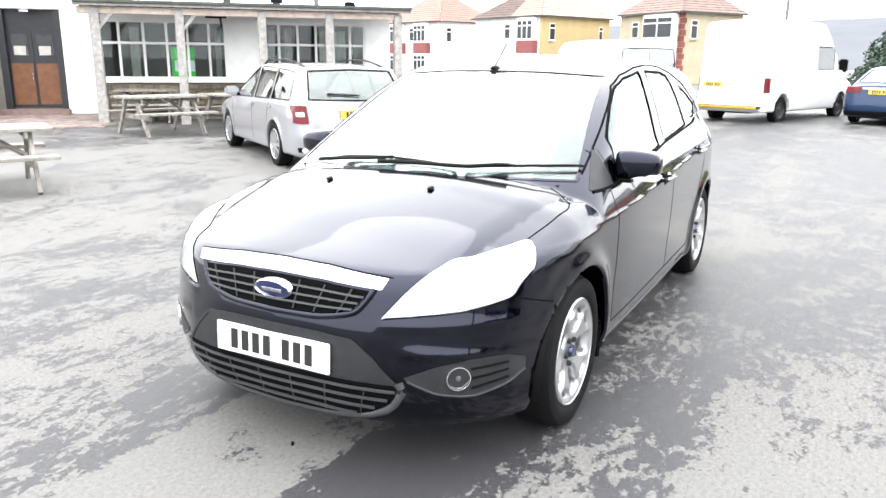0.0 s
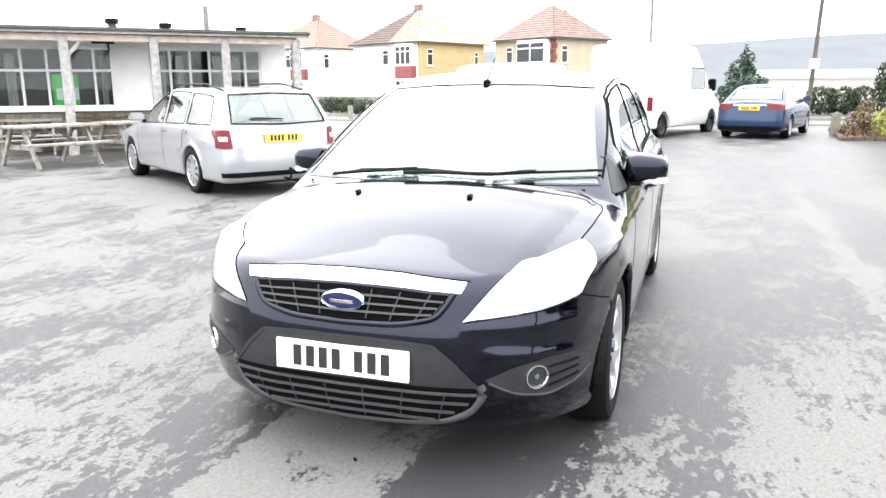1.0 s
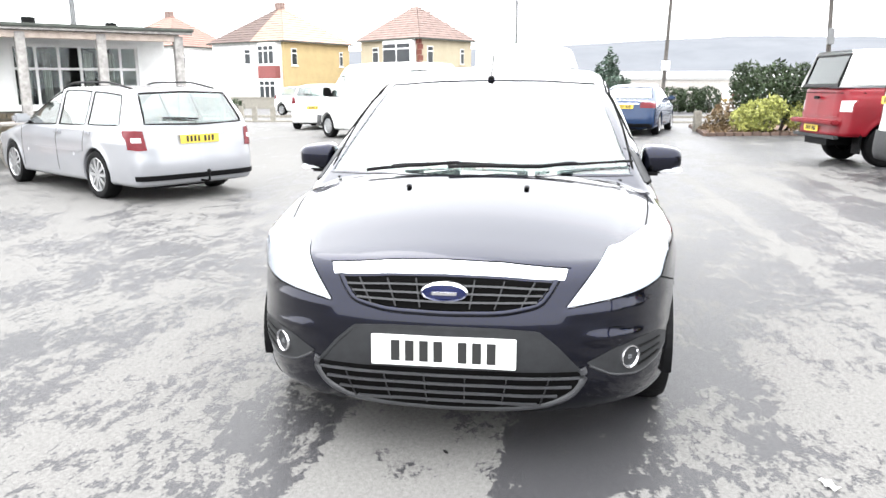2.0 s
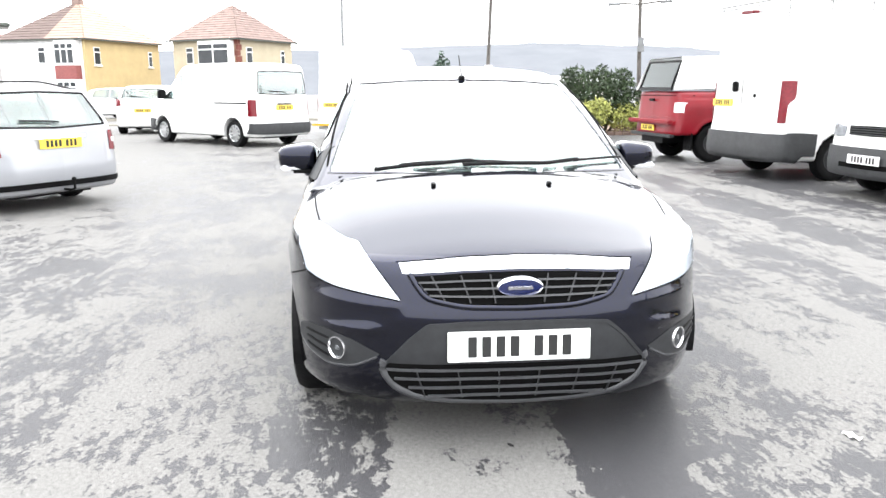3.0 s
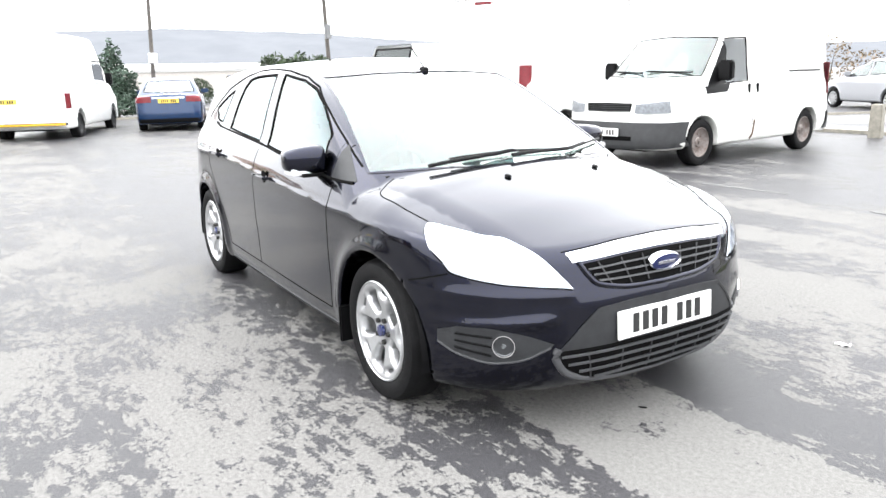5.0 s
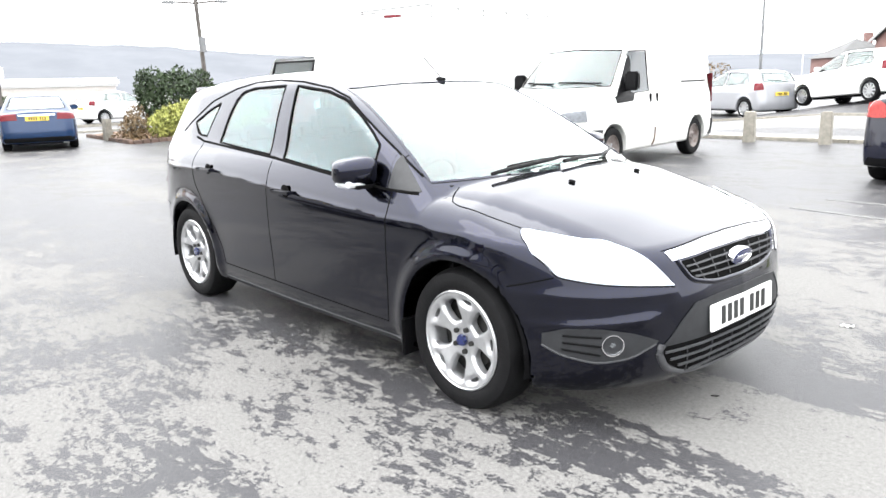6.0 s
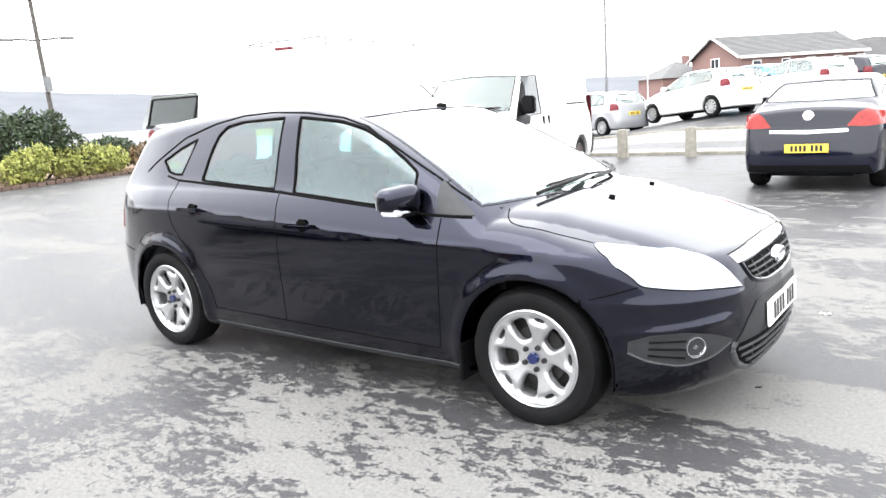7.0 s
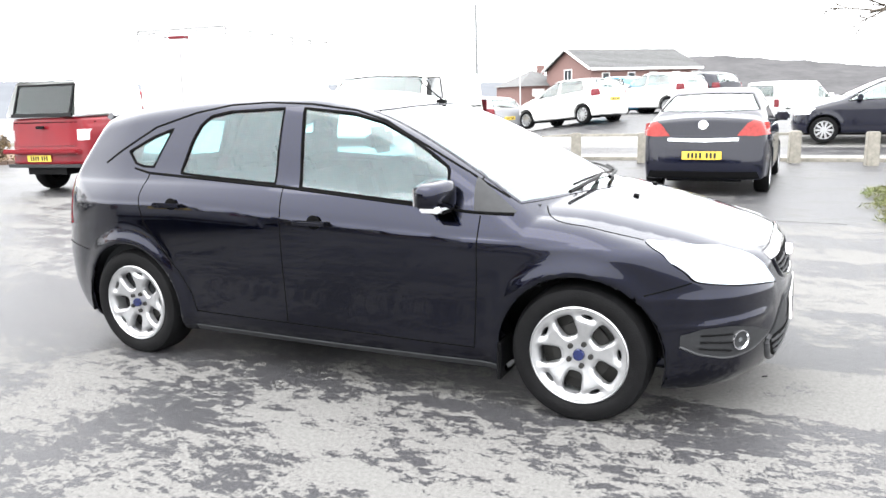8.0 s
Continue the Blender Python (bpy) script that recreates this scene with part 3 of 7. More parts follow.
    bp = nt.nodes.new("ShaderNodeBump")
    bp.inputs["Strength"].default_value, bp.inputs["Distance"].default_value = 0.5, 0.006
    L(op("ADD", op("MULTIPLY", grit, 0.6), op("ADD", op("MULTIPLY", fine, 0.4), op("MULTIPLY", pale, 0.5))), bp.inputs["Height"])
    L(bp.outputs[0], b.inputs["Normal"])
    return m


TARMAC = tarmac_material()
bm = bmesh.new()
grid = [-3000, -1500, -800, -400, -200, -120, -90, -75] + list(range(-60, 61, 2)) + [75, 90, 120, 200, 400, 800, 1500, 3000]
rows = [[bm.verts.new((x, y, ground_height(x, y))) for x in grid] for y in grid]
for a, b in zip(rows, rows[1:]):
    for i in range(len(grid) - 1):
        bm.faces.new((a[i], a[i + 1], b[i + 1], b[i]))
tagged(part("ground", bm, TARMAC, None, "", True), "patchy worn grey tarmac of a pub car park", "ground", kind="structure")


def stand(x, y, turn=0.0, dz=0.0):
    return pose(x, y, ground_height(x, y) + dz, 0, 0, turn)

# ---- the black hatchback ----
HATCH = dict(
    hood=curve((0.9, 0.985), (1.1, 0.992), (1.3, 0.974), (1.45, 0.940), (1.7, 0.874), (1.9, 0.809), (2.0, 0.775), (2.08, 0.744), (2.2, 0.692)),
    hood_crown=0.16, crease=0.012, crease_y=0.62,
    screen=lambda x: 0.955 + (1.29 - x) * 0.475 + 0.02 * np.clip((1.29 - x) * (x - 0.40) * 4, -1, 1),
    screen_bow=0.52,
    roof=curve((-2.4, 1.19), (-1.75, 1.382), (-1.55, 1.42), (-1.2, 1.462), (-0.8, 1.485), (-0.4, 1.487), (0.0, 1.473), (0.3, 1.445), (0.6, 1.375), (0.9, 1.25)),
    roof_crown=0.11, header_k=0.12,
    tail=lambda x: 1.38 + (x + 1.72) * 1.25,
    tail_bow=0.25, tail_k=0.05,
    wall=curve((0.10, 0.80), (0.2, 0.845), (0.28, 0.868), (0.45, 0.876), (0.62, 0.886), (0.76, 0.887), (0.834, 0.884), (0.851, 0.877), (0.886, 0.867), (0.926, 0.851), (0.968, 0.829), (1.01, 0.800), (1.2, 0.733), (1.4, 0.652), (1.5, 0.60)),
    edge_line=lambda x: -0.062 * np.clip(x, -0.9, 1.2),
    plan=curve((-2.2, -0.13), (-1.8, -0.05), (-1.35, -0.005), (-0.6, 0.0), (0.5, 0.004), (1.0, -0.004), (1.35, -0.008), (1.7, -0.04), (2.0, -0.10), (2.2, -0.14)),
    nose=curve((0.12, 2.02), (0.18, 2.075), (0.24, 2.118), (0.32, 2.142), (0.42, 2.152), (0.52, 2.148), (0.6, 2.132), (0.68, 2.112), (0.76, 2.09), (0.9, 2.05)),
    nose_bend=curve((0.0, 0.0), (0.25, 0.014), (0.43, 0.052), (0.55, 0.105), (0.67, 0.19), (0.77, 0.315), (0.84, 0.46), (0.9, 0.70), (1.2, 2.2)),
    stern=curve((0.15, -1.98), (0.25, -2.06), (0.4, -2.12), (0.55, -2.13), (0.7, -2.11), (0.9, -2.06), (1.1, -1.99), (1.5, -1.85)),
    stern_bend=curve((0.0, 0.0), (0.4, 0.02), (0.6, 0.07), (0.72, 0.15), (0.82, 0.32), (0.9, 0.62), (1.2, 2.0)),
    arches=(1.325, -1.315), arch=0.362, hub=0.295, flare=0.02, flare_w=0.055, shoulder=0.07, floor=0.165,
    base_k=0.008, nose_k=0.05, ledge=0.010, low=(-2.24, -1.0, 0.08), high=(2.26, 1.0, 1.52))
hatch_form = vehicle_form(HATCH)

# window outlines, seen from the side (x, z)
REAR_TOP = [(-0.895, 1.235), (-0.852, 1.318), (-0.79, 1.363), (-0.664, 1.384), (-0.305, 1.395)]
REAR_LOW = [(-0.946, 1.058), (-0.62, 1.034), (-0.287, 1.014)]
FRONT_TOP = [(-0.177, 1.393), (0.123, 1.361), (0.295, 1.317), (0.466, 1.236), (0.599, 1.158), (0.685, 1.100)]
FRONT_LOW = [(-0.128, 1.0), (0.196, 0.973), (0.507, 0.947), (0.70, 0.932)]
QUARTER_TOP = [(-1.363, 1.174), (-1.193, 1.253), (-1.054, 1.297)]
QUARTER_LOW = [(-1.30, 1.108), (-1.239, 1.092), (-1.155, 1.089)]
# windscreen and tailgate glass, seen from the front (y, z)
SCREEN_TOP = [(-0.585, 1.372), (-0.3, 1.390), (0.0, 1.395), (0.3, 1.390), (0.585, 1.372)]
SCREEN_LOW = [(-0.735, 0.948), (-0.4, 0.962), (0.0, 0.972), (0.4, 0.962), (0.735, 0.948)]
HATCH_TOP = [(-0.50, 1.330), (0.0, 1.352), (0.50, 1.330)]
HATCH_LOW = [(-0.60, 1.06), (0.0, 1.04), (0.60, 1.06)]


def closed_outline(top, low):
    return list(top) + list(low)[::-1]


def rim_bar(name, f, line, r, material, parent, reach, axis=0, sign=1):
    """A half-sunk round moulding along a line on the form."""
    p, n, _ = land(f, lift(axis, resample(rounded(line), 60)), axis, sign, reach)
    bm = bmesh.new()
    add_tube(bm, [Vector(a) - Vector(c) * r * 0.25 for a, c in zip(p, n)], r, 10)
    return part(name, bm, material, parent, "", True)


def build_hatchback():
    car = thing("hatchback_car", "glossy black five-door hatchback with silver five-spoke alloy wheels", "car")
    f = hatch_form
    side_cuts = [closed_outline(REAR_TOP, REAR_LOW), closed_outline(FRONT_TOP, FRONT_LOW), closed_outline(QUARTER_TOP, QUARTER_LOW)]
    cuts = [(lambda x, y, z, n, poly=poly: inside(poly, x, z) & (np.abs(n[:, 1]) > 0.3)) for poly in side_cuts]
    cuts.append(lambda x, y, z, n: inside(closed_outline(SCREEN_TOP, SCREEN_LOW), y, z) & (x > 0) & (n[:, 0] > 0.22))
    cuts.append(lambda x, y, z, n: inside(closed_outline(HATCH_TOP, HATCH_LOW), y, z) & (x < -1.5) & (n[:, 0] < -0.2))
    b_line = lambda z: np.interp(z, [0.2, 0.6, 1.0, 1.4], [-0.217, -0.215, -0.230, -0.243])
    front_low = lambda z: np.interp(z, [0.2, 1.0], [0.835, 0.872])
    sorts = [
        ("roof", lambda x, y, z, n: (z > 1.36)),
        ("tailgate", lambda x, y, z, n: (x < -1.75) & (np.abs(y) < 0.62) & (z > 0.62)),
        ("rear_bumper", lambda x, y, z, n: (x < -1.62) & (z < 0.62)),
        ("front_bumper", lambda x, y, z, n: (x > 1.6) & (z < 0.60 + 0.12 * np.clip((1.95 - x) / 0.35, 0, 0.3))),
        ("bonnet", lambda x, y, z, n: (x > 1.16) & (np.abs(y) < 0.745 - 0.33 * np.clip((x - 1.5) / 0.6, 0, 1)) & (z > 0.70) & (n[:, 2] > 0.3)),
        ("front_door|r", lambda x, y, z, n: (x < front_low(z)) & (x > b_line(z)) & (y < -0.5) & (z > 0.24) & (z < 1.36)),
        ("front_door|l", lambda x, y, z, n: (x < front_low(z)) & (x > b_line(z)) & (y > 0.5) & (z > 0.24) & (z < 1.36)),
        ("rear_door|r", lambda x, y, z, n: (x < b_line(z)) & (x > -1.06) & (y < -0.5) & (z > 0.24) & (z < 1.36)),
        ("rear_door|l", lambda x, y, z, n: (x < b_line(z)) & (x > -1.06) & (y > 0.5) & (z > 0.24) & (z < 1.36)),
    ]
    shell(f, HATCH, 0.0165, sorts, "body", BLACK_PAINT, car, cuts)
    for sg in (-1, 1):
        cover("rear_door_glass", f, REAR_TOP, REAR_LOW, 1, sg, GLASS, car, -0.002, 0.004)
        cover("front_door_glass", f, FRONT_TOP, FRONT_LOW, 1, sg, GLASS, car, -0.002, 0.004)
        cover("quarter_glass", f, QUARTER_TOP, QUARTER_LOW, 1, sg, GLASS, car, -0.001, 0.004)
        for top, low, w in ((REAR_TOP, REAR_LOW, 0.013), (FRONT_TOP, FRONT_LOW, 0.013), (QUARTER_TOP, QUARTER_LOW, 0.013)):
            stripe("window_seal", f, closed_outline(top, low), w, 1, sg, GAP, car, 0.003, 0.014, 90, closed=True)
        # black pillar trim between the doors, and behind the rear door
        cover("pillar_trim", f, [(-0.298, 1.395), (-0.184, 1.393)], [(-0.281, 1.014), (-0.134, 1.001)], 1, sg, BLACK_PAINT, car, 0.002, 0.01, 6, 10)
        cover("pillar_trim", f, [(-1.046, 1.299), (-0.955, 1.325), (-0.862, 1.322)], [(-1.147, 1.089), (-1.05, 1.072), (-0.953, 1.059)], 1, sg, BLACK_PAINT, car, 0.002, 0.01, 8, 10)
        cover("pillar_trim", f, [(0.695, 1.094), (0.79, 1.078)], [(0.71, 0.932), (0.822, 0.918)], 1, sg, BLACK_PAINT, car, 0.002, 0.01, 6, 8)
        cover("mirror_sail", f, [(0.812, 1.064), (0.87, 1.024), (0.95, 0.968), (1.022, 0.918)], [(0.834, 0.916), (0.90, 0.914), (0.96, 0.912), (1.022, 0.911)], 1, sg, FOG_PANEL, car, 0.003, 0.012, 10, 6)
        stripe("gutter_trim", f, [(-1.55, 1.108), (-1.44, 1.173), (-1.187, 1.308), (-0.908, 1.383), (-0.675, 1.42), (-0.426, 1.428), (-0.147, 1.414), (0.12, 1.377), (0.293, 1.326), (0.549, 1.199), (0.768, 1.085), (0.976, 0.972)], 0.011, 1, sg, GAP, car, 0.002, 0.010, 120)
        stripe("belt_moulding", f, [(-1.30, 1.080), (-1.185, 1.056), (-0.70, 1.028), (-0.239, 1.001), (0.15, 0.969), (0.501, 0.939), (0.823, 0.913), (1.018, 0.906)], 0.012, 1, sg, GAP, car, 0.006, 0.012, 60)
        # shut lines
        for line in ([(0.836, 1.06), (0.842, 0.91)], [(0.868, 0.90), (0.861, 0.601), (0.838, 0.285)], [(-0.243, 1.39), (-0.230, 1.0), (-0.217, 0.864), (-0.215, 0.60), (-0.217, 0.295)],
                     [(-1.18, 1.05), (-1.20, 0.93), (-1.16, 0.79), (-1.05, 0.66), (-0.93, 0.52), (-0.86, 0.40), (-0.837, 0.302)],
                     [(-0.837, 0.302), (0.0, 0.294), (0.838, 0.285)],
                     [(1.60, 0.594), (1.66, 0.610), (1.78, 0.646)], [(-1.66, 0.60), (-1.9, 0.625), (-2.0, 0.63)]):
            stripe("shut_line", f, line, 0.006, 1, sg, GAP, car, 0.0008, 0.004, 40)
        for line in (rounded([(1.124, sg * 0.654), (1.150, sg * 0.715), (1.196, sg * 0.765), (1.253, sg * 0.781), (1.415, sg * 0.767), (1.575, sg * 0.742)]), ):
            stripe("shut_line", f, line, 0.006, 2, 1, GAP, car, 0.0008, 0.004, 30)
        stripe("sill_strip", f, [(-0.86, 0.205), (0.0, 0.20), (0.95, 0.205)], 0.03, 1, sg, FOG_PANEL, car, 0.006, 0.012, 30)
        # handles: a bowl and a bar
        for hx, hz in ((-0.006, 0.838), (-0.944, 0.895)):
            bowl, nb, _ = land(f, [(hx, 0, hz)], 1, sg)
            bm = bmesh.new()
            got = bmesh.ops.create_uvsphere(bm, u_segments=20, v_segments=10, radius=1)["verts"]
            bmesh.ops.transform(bm, matrix=pose(hx, bowl[0][1] + sg * 0.002, hz) @ Matrix.Diagonal((0.042, 0.004, 0.036, 1)), verts=got)
            hollow = part("handle_bowl", bm, GAP, car, "", True)
            bm = bmesh.new()
            add_box(bm, (hx - 0.112, -0.011, hz - 0.013), (hx + 0.095, 0.011, hz + 0.013), 0.009, pose(0, bowl[0][1] + sg * 0.030, 0))
            add_box(bm, (hx - 0.105, -0.03, hz - 0.010), (hx - 0.08, 0.01, hz + 0.010), 0.003, pose(0, bowl[0][1] + sg * 0.012, 0))
            add_box(bm, (hx + 0.065, -0.03, hz - 0.010), (hx + 0.09, 0.01, hz + 0.010), 0.003, pose(0, bowl[0][1] + sg * 0.012, 0))
            part("door_handle", bm, BLACK_PAINT, car, "", True)
        # mirrors
        hold = new("door_mirror")
        hold.parent = car
        bm = bmesh.new()
        got = bmesh.ops.create_cube(bm, size=1)["verts"]
        bmesh.ops.subdivide_edges(bm, edges=bm.edges[:], cuts=5, use_grid_fill=True)
        for v in bm.verts:
            q = Vector(v.co) * 2
            r = (abs(q.x) ** 4 + abs(q.y) ** 4 + abs(q.z) ** 4) ** 0.25
            q = q / r
            v.co = Vector((q.x * (0.085 if q.x > 0 else 0.06) * (1 - 0.25 * q.y), q.y * 0.100, q.z * (0.068 - 0.012 * q.y)))
        bmesh.ops.transform(bm, matrix=pose(0.66, sg * 0.908, 0.992) @ Matrix.Diagonal((1, sg, 1, 1)), verts=bm.verts[:])
        part("mirror_cap", bm, BLACK_PAINT, hold, "", True)
        part_box("mirror_glass", (-0.004, -0.075, -0.042), (0.004, 0.07, 0.042), CHROME, hold, 0.003, pose(0.606, sg * 0.908, 0.992))
        part_box("mirror_arm", (0.64, -0.10, 0.912), (0.74, 0.06, 0.944), TRIM, hold, 0.012, pose(0, sg * 0.84, 0))
        part_box("mirror_indicator", (-0.05, -0.075, -0.014), (0.05, 0.09, 0.016), CLEAR_LENS, hold, 0.009, pose(0.685, sg * 0.918, 0.938))
        part_box("mirror_foot", (0.70, -0.03, 0.885), (0.78, 0.03, 0.95), TRIM, hold, 0.012, pose(0, sg * 0.80, 0))
        # head lamps, seen from above and ahead
        top = rounded([(1.69, -0.803, 0.730), (1.62, -0.788, 0.769), (1.572, -0.745, 0.792), (1.67, -0.696, 0.781), (1.78, -0.634, 0.767), (1.85, -0.575, 0.767), (1.94, -0.553, 0.742), (2.03, -0.497, 0.688), (2.083, -0.428, 0.598)])
        low = rounded([(1.70, -0.803, 0.724), (1.755, -0.792, 0.690), (1.787, -0.777, 0.649), (1.872, -0.722, 0.632), (1.945, -0.660, 0.620), (1.993, -0.596, 0.613), (2.044, -0.509, 0.604), (2.082, -0.431, 0.595)])
        top, low = [(a, -sg * b, c) for a, b, c in top], [(a, -sg * b, c) for a, b, c in low]
        lamp = cover("head_lamp", f, top, low, None, 1, REFLECTOR, car, 0.005, 0.018, 48, 18, "clear-lensed head lamp with a bright reflector", (0.8, 3.0))
        cover("lamp_cover", f, top, low, None, 1, LENS, lamp, 0.0085, 0.003, 48, 18, "", (0.8, 3.0))
        stripe("lamp_gap", f, low, 0.007, None, 1, GAP, lamp, 0.0065, 0.012, 60, "", (0.8, 3.0))
        stripe("lamp_gap", f, top, 0.006, None, 1, GAP, lamp, 0.0025, 0.008, 60, "", (0.8, 3.0))
        # tail lamps
        top = [(-0.70, 1.02), (-0.66, 1.04), (-0.60, 1.04)]
        low = [(-0.78, 0.74), (-0.72, 0.72), (-0.62, 0.74)]
        if sg > 0:
            top, low = mirror_line(top), mirror_line(low)
        cover("tail_lamp", f, top, low, 0, -1, RED_LENS, car, 0.006, 0.02, 10, 14, "red and clear tail lamp", (0.8, 3.0))
        # fog lamps in their grey surrounds
        top = [(-0.505, 0.392), (-0.60, 0.432), (-0.70, 0.456), (-0.78, 0.452), (-0.815, 0.425)]
        low = [(-0.515, 0.380), (-0.60, 0.330), (-0.70, 0.312), (-0.78, 0.340), (-0.815, 0.378)]
        if sg > 0:
            top, low = mirror_line(top), mirror_line(low)
        fog = cover("fog_lamp", f, top, low, 0, 1, FOG_PANEL, car, 0.004, 0.02, 16, 8, "round fog lamp in a grey plastic surround", (0.8, 3.0))
        rim_bar("surround_lip", f, low, 0.007, LIP, fog, (0.8, 3.0))
        for k in range(3):
            t = 0.25 + 0.25 * k
            line = [((1 - t) * a[0] + t * b[0], (1 - t) * a[1] + t * b[1]) for a, b in zip(top[2:4], low[2:4])]
            line = [(line[0][0] * 0.99, line[0][1]), line[1]]
            stripe("surround_rib", f, line, 0.006, 0, 1, TRIM, fog, 0.010, 0.006, 8, "", (0.8, 3.0))
        at, nn, _ = land(f, [(0, sg * 0.662, 0.388)], 0, 1, (0.8, 3.0))
        way_out = Vector((nn[0][0], nn[0][1], 0)).normalized()
        aim = Matrix.Translation(Vector(at[0]) + way_out * -0.006) @ way_out.to_track_quat("Y", "Z").to_matrix().to_4x4()
        bm = bmesh.new()
        add_lathe(bm, [(0.037, 0.010), (0.040, 0.016), (0.043, 0.016), (0.046, 0.006), (0.046, -0.02)], 28, aim @ Matrix.Rotation(radians(0), 4, "Z"))
        part("fog_ring", bm, CHROME, fog, "", True)
        bm = bmesh.new()
        add_lathe(bm, [(0.0, 0.012), (0.010, 0.011), (0.014, 0.004), (0.028, 0.000), (0.037, 0.008), (0.038, -0.01)], 24, aim)
        part("fog_lens", bm, FOG_GLASS, fog, "", True)
        for ax in HATCH["arches"]:
            bm = bmesh.new()
            ring = []
            for k in range(25):
                a = math.pi * (1.12 * k / 24 - 0.06)
                ring.append((ax + 0.368 * math.cos(a), 0.292 + 0.368 * math.sin(a)))
            inner = [bm.verts.new((p, sg * 0.54, q)) for p, q in ring]
            outer = [bm.verts.new((p, sg * 0.86, q)) for p, q in ring]
            for k in range(24):
                bm.faces.new((inner[k], inner[k + 1], outer[k + 1], outer[k]))
            bm.faces.new(inner)
            part("arch_liner", bm, TRIM, car)
            wheel(car, ax, sg * 0.765, sg, 0.314, 0.205, 0.219, "five", 0.302, None, BADGE_BLUE)
        part_box("mud_flap", (0.955, -0.10, 0.15), (0.975, 0.07, 0.33), TRIM, car, 0.006, pose(0, sg * 0.79, 0))
    cover("windscreen", f, SCREEN_TOP, SCREEN_LOW, 0, 1, SCREEN_GLASS, car, -0.001, 0.005, 40, 20, "", (-0.5, 3.0))
    stripe("screen_seal", f, closed_outline(SCREEN_TOP, SCREEN_LOW), 0.014, 0, 1, BLACK_PAINT, car, 0.003, 0.014, 110, "", (-0.5, 3.0), True)
    cover("tailgate_glass", f, HATCH_TOP, HATCH_LOW, 0, -1, GLASS, car, -0.001, 0.005, 24, 10, "", (0.5, 3.0))
    stripe("tailgate_seal", f, closed_outline(HATCH_TOP, HATCH_LOW), 0.036, 0, -1, TRIM, car, 0.003, 0.014, 80, "", (0.5, 3.0), True)
    # nose: chrome bar, grilles, plate, badge
    R = (1.5, 3.0)
    cover("chrome_bar", f, [(-0.428, 0.722), (-0.2, 0.742), (0.0, 0.748), (0.2, 0.742), (0.428, 0.722)],
          [(-0.415, 0.690), (-0.2, 0.705), (0.0, 0.710), (0.2, 0.705), (0.415, 0.690)], 0, 1, CHROME, car, 0.007, 0.02, 40, 6, "", R)
    stripe("shut_line", f, [(-0.44, 0.727), (-0.2, 0.748), (0.0, 0.754), (0.2, 0.748), (0.44, 0.727)], 0.004, 0, 1, GAP, car, 0.001, 0.004, 40, "", R)
    upper_top = [(-0.378, 0.683), (-0.2, 0.697), (0.0, 0.702), (0.2, 0.697), (0.378, 0.683)]
    upper_low = [(-0.305, 0.596), (-0.2, 0.588), (0.0, 0.585), (0.2, 0.588), (0.305, 0.596)]
    grille = cover("upper_grille", f, upper_top, upper_low, 0, 1, GAP, car, 0.002, 0.02, 30, 8, "black slatted grille", R)
    rim_bar("grille_frame", f, [(-0.392, 0.692), (-0.372, 0.655), (-0.335, 0.606)] + [(y, z - 0.010) for y, z in upper_low[1:-1]] + [(0.335, 0.606), (0.372, 0.655), (0.392, 0.692)], 0.013, BLACK_PAINT, grille, R)
    for k in range(1, 4):
        t = k / 4
        line = [(a[0] + (b[0] - a[0]) * t, a[1] + (b[1] - a[1]) * t) for a, b in zip(upper_top, upper_low)]
        stripe("slat", f, line, 0.007, 0, 1, LIP, grille, 0.009, 0.008, 30, "", R)
    for k in range(-3, 4):
        y = k * 0.105
        if k:
            stripe("upright", f, [(y, 0.695 - abs(y) * 0.03), (y * 0.84, 0.592)], 0.005, 0, 1, SLAT, grille, 0.007, 0.006, 6, "", R)
    lower_top = [(-0.495, 0.345), (-0.40, 0.452), (-0.33, 0.512), (-0.2, 0.522), (0.0, 0.525), (0.2, 0.522), (0.33, 0.512), (0.40, 0.452), (0.495, 0.345)]
    lower_low = [(-0.495, 0.315), (-0.45, 0.262), (-0.36, 0.226), (-0.2, 0.208), (0.0, 0.204), (0.2, 0.208), (0.36, 0.226), (0.45, 0.262), (0.495, 0.315)]
    mouth = cover("lower_grille", f, lower_top, lower_low, 0, 1, FOG_PANEL, car, 0.003, 0.02, 40, 12, "matt black lower grille panel", R)
    stripe("mouth_frame", f, lower_top, 0.012, 0, 1, FOG_PANEL, mouth, 0.006, 0.012, 80, "", R)
    rim_bar("lower_lip", f, [(-0.488, 0.372), (-0.500, 0.335)] + lower_low[1:-1] + [(0.500, 0.335), (0.488, 0.372)], 0.017, LIP, mouth, R)
    cover("mesh_backing", f, [(-0.482, 0.362), (-0.2, 0.370), (0.0, 0.372), (0.2, 0.370), (0.482, 0.362)],
          [(-0.47, 0.300), (-0.36, 0.234), (-0.2, 0.216), (0.0, 0.212), (0.2, 0.216), (0.36, 0.234), (0.47, 0.300)], 0, 1, GAP, mouth, 0.006, 0.008, 30, 8, "", R)
    for k in range(4):
        z = 0.348 - k * 0.034
        w = 0.476 - 0.016 * k - 0.011 * k * k
        stripe("slat", f, [(-w, z - 0.008), (-w / 2, z), (0, z + 0.002), (w / 2, z), (w, z - 0.008)], 0.008, 0, 1, LIP, mouth, 0.014, 0.008, 30, "", R)
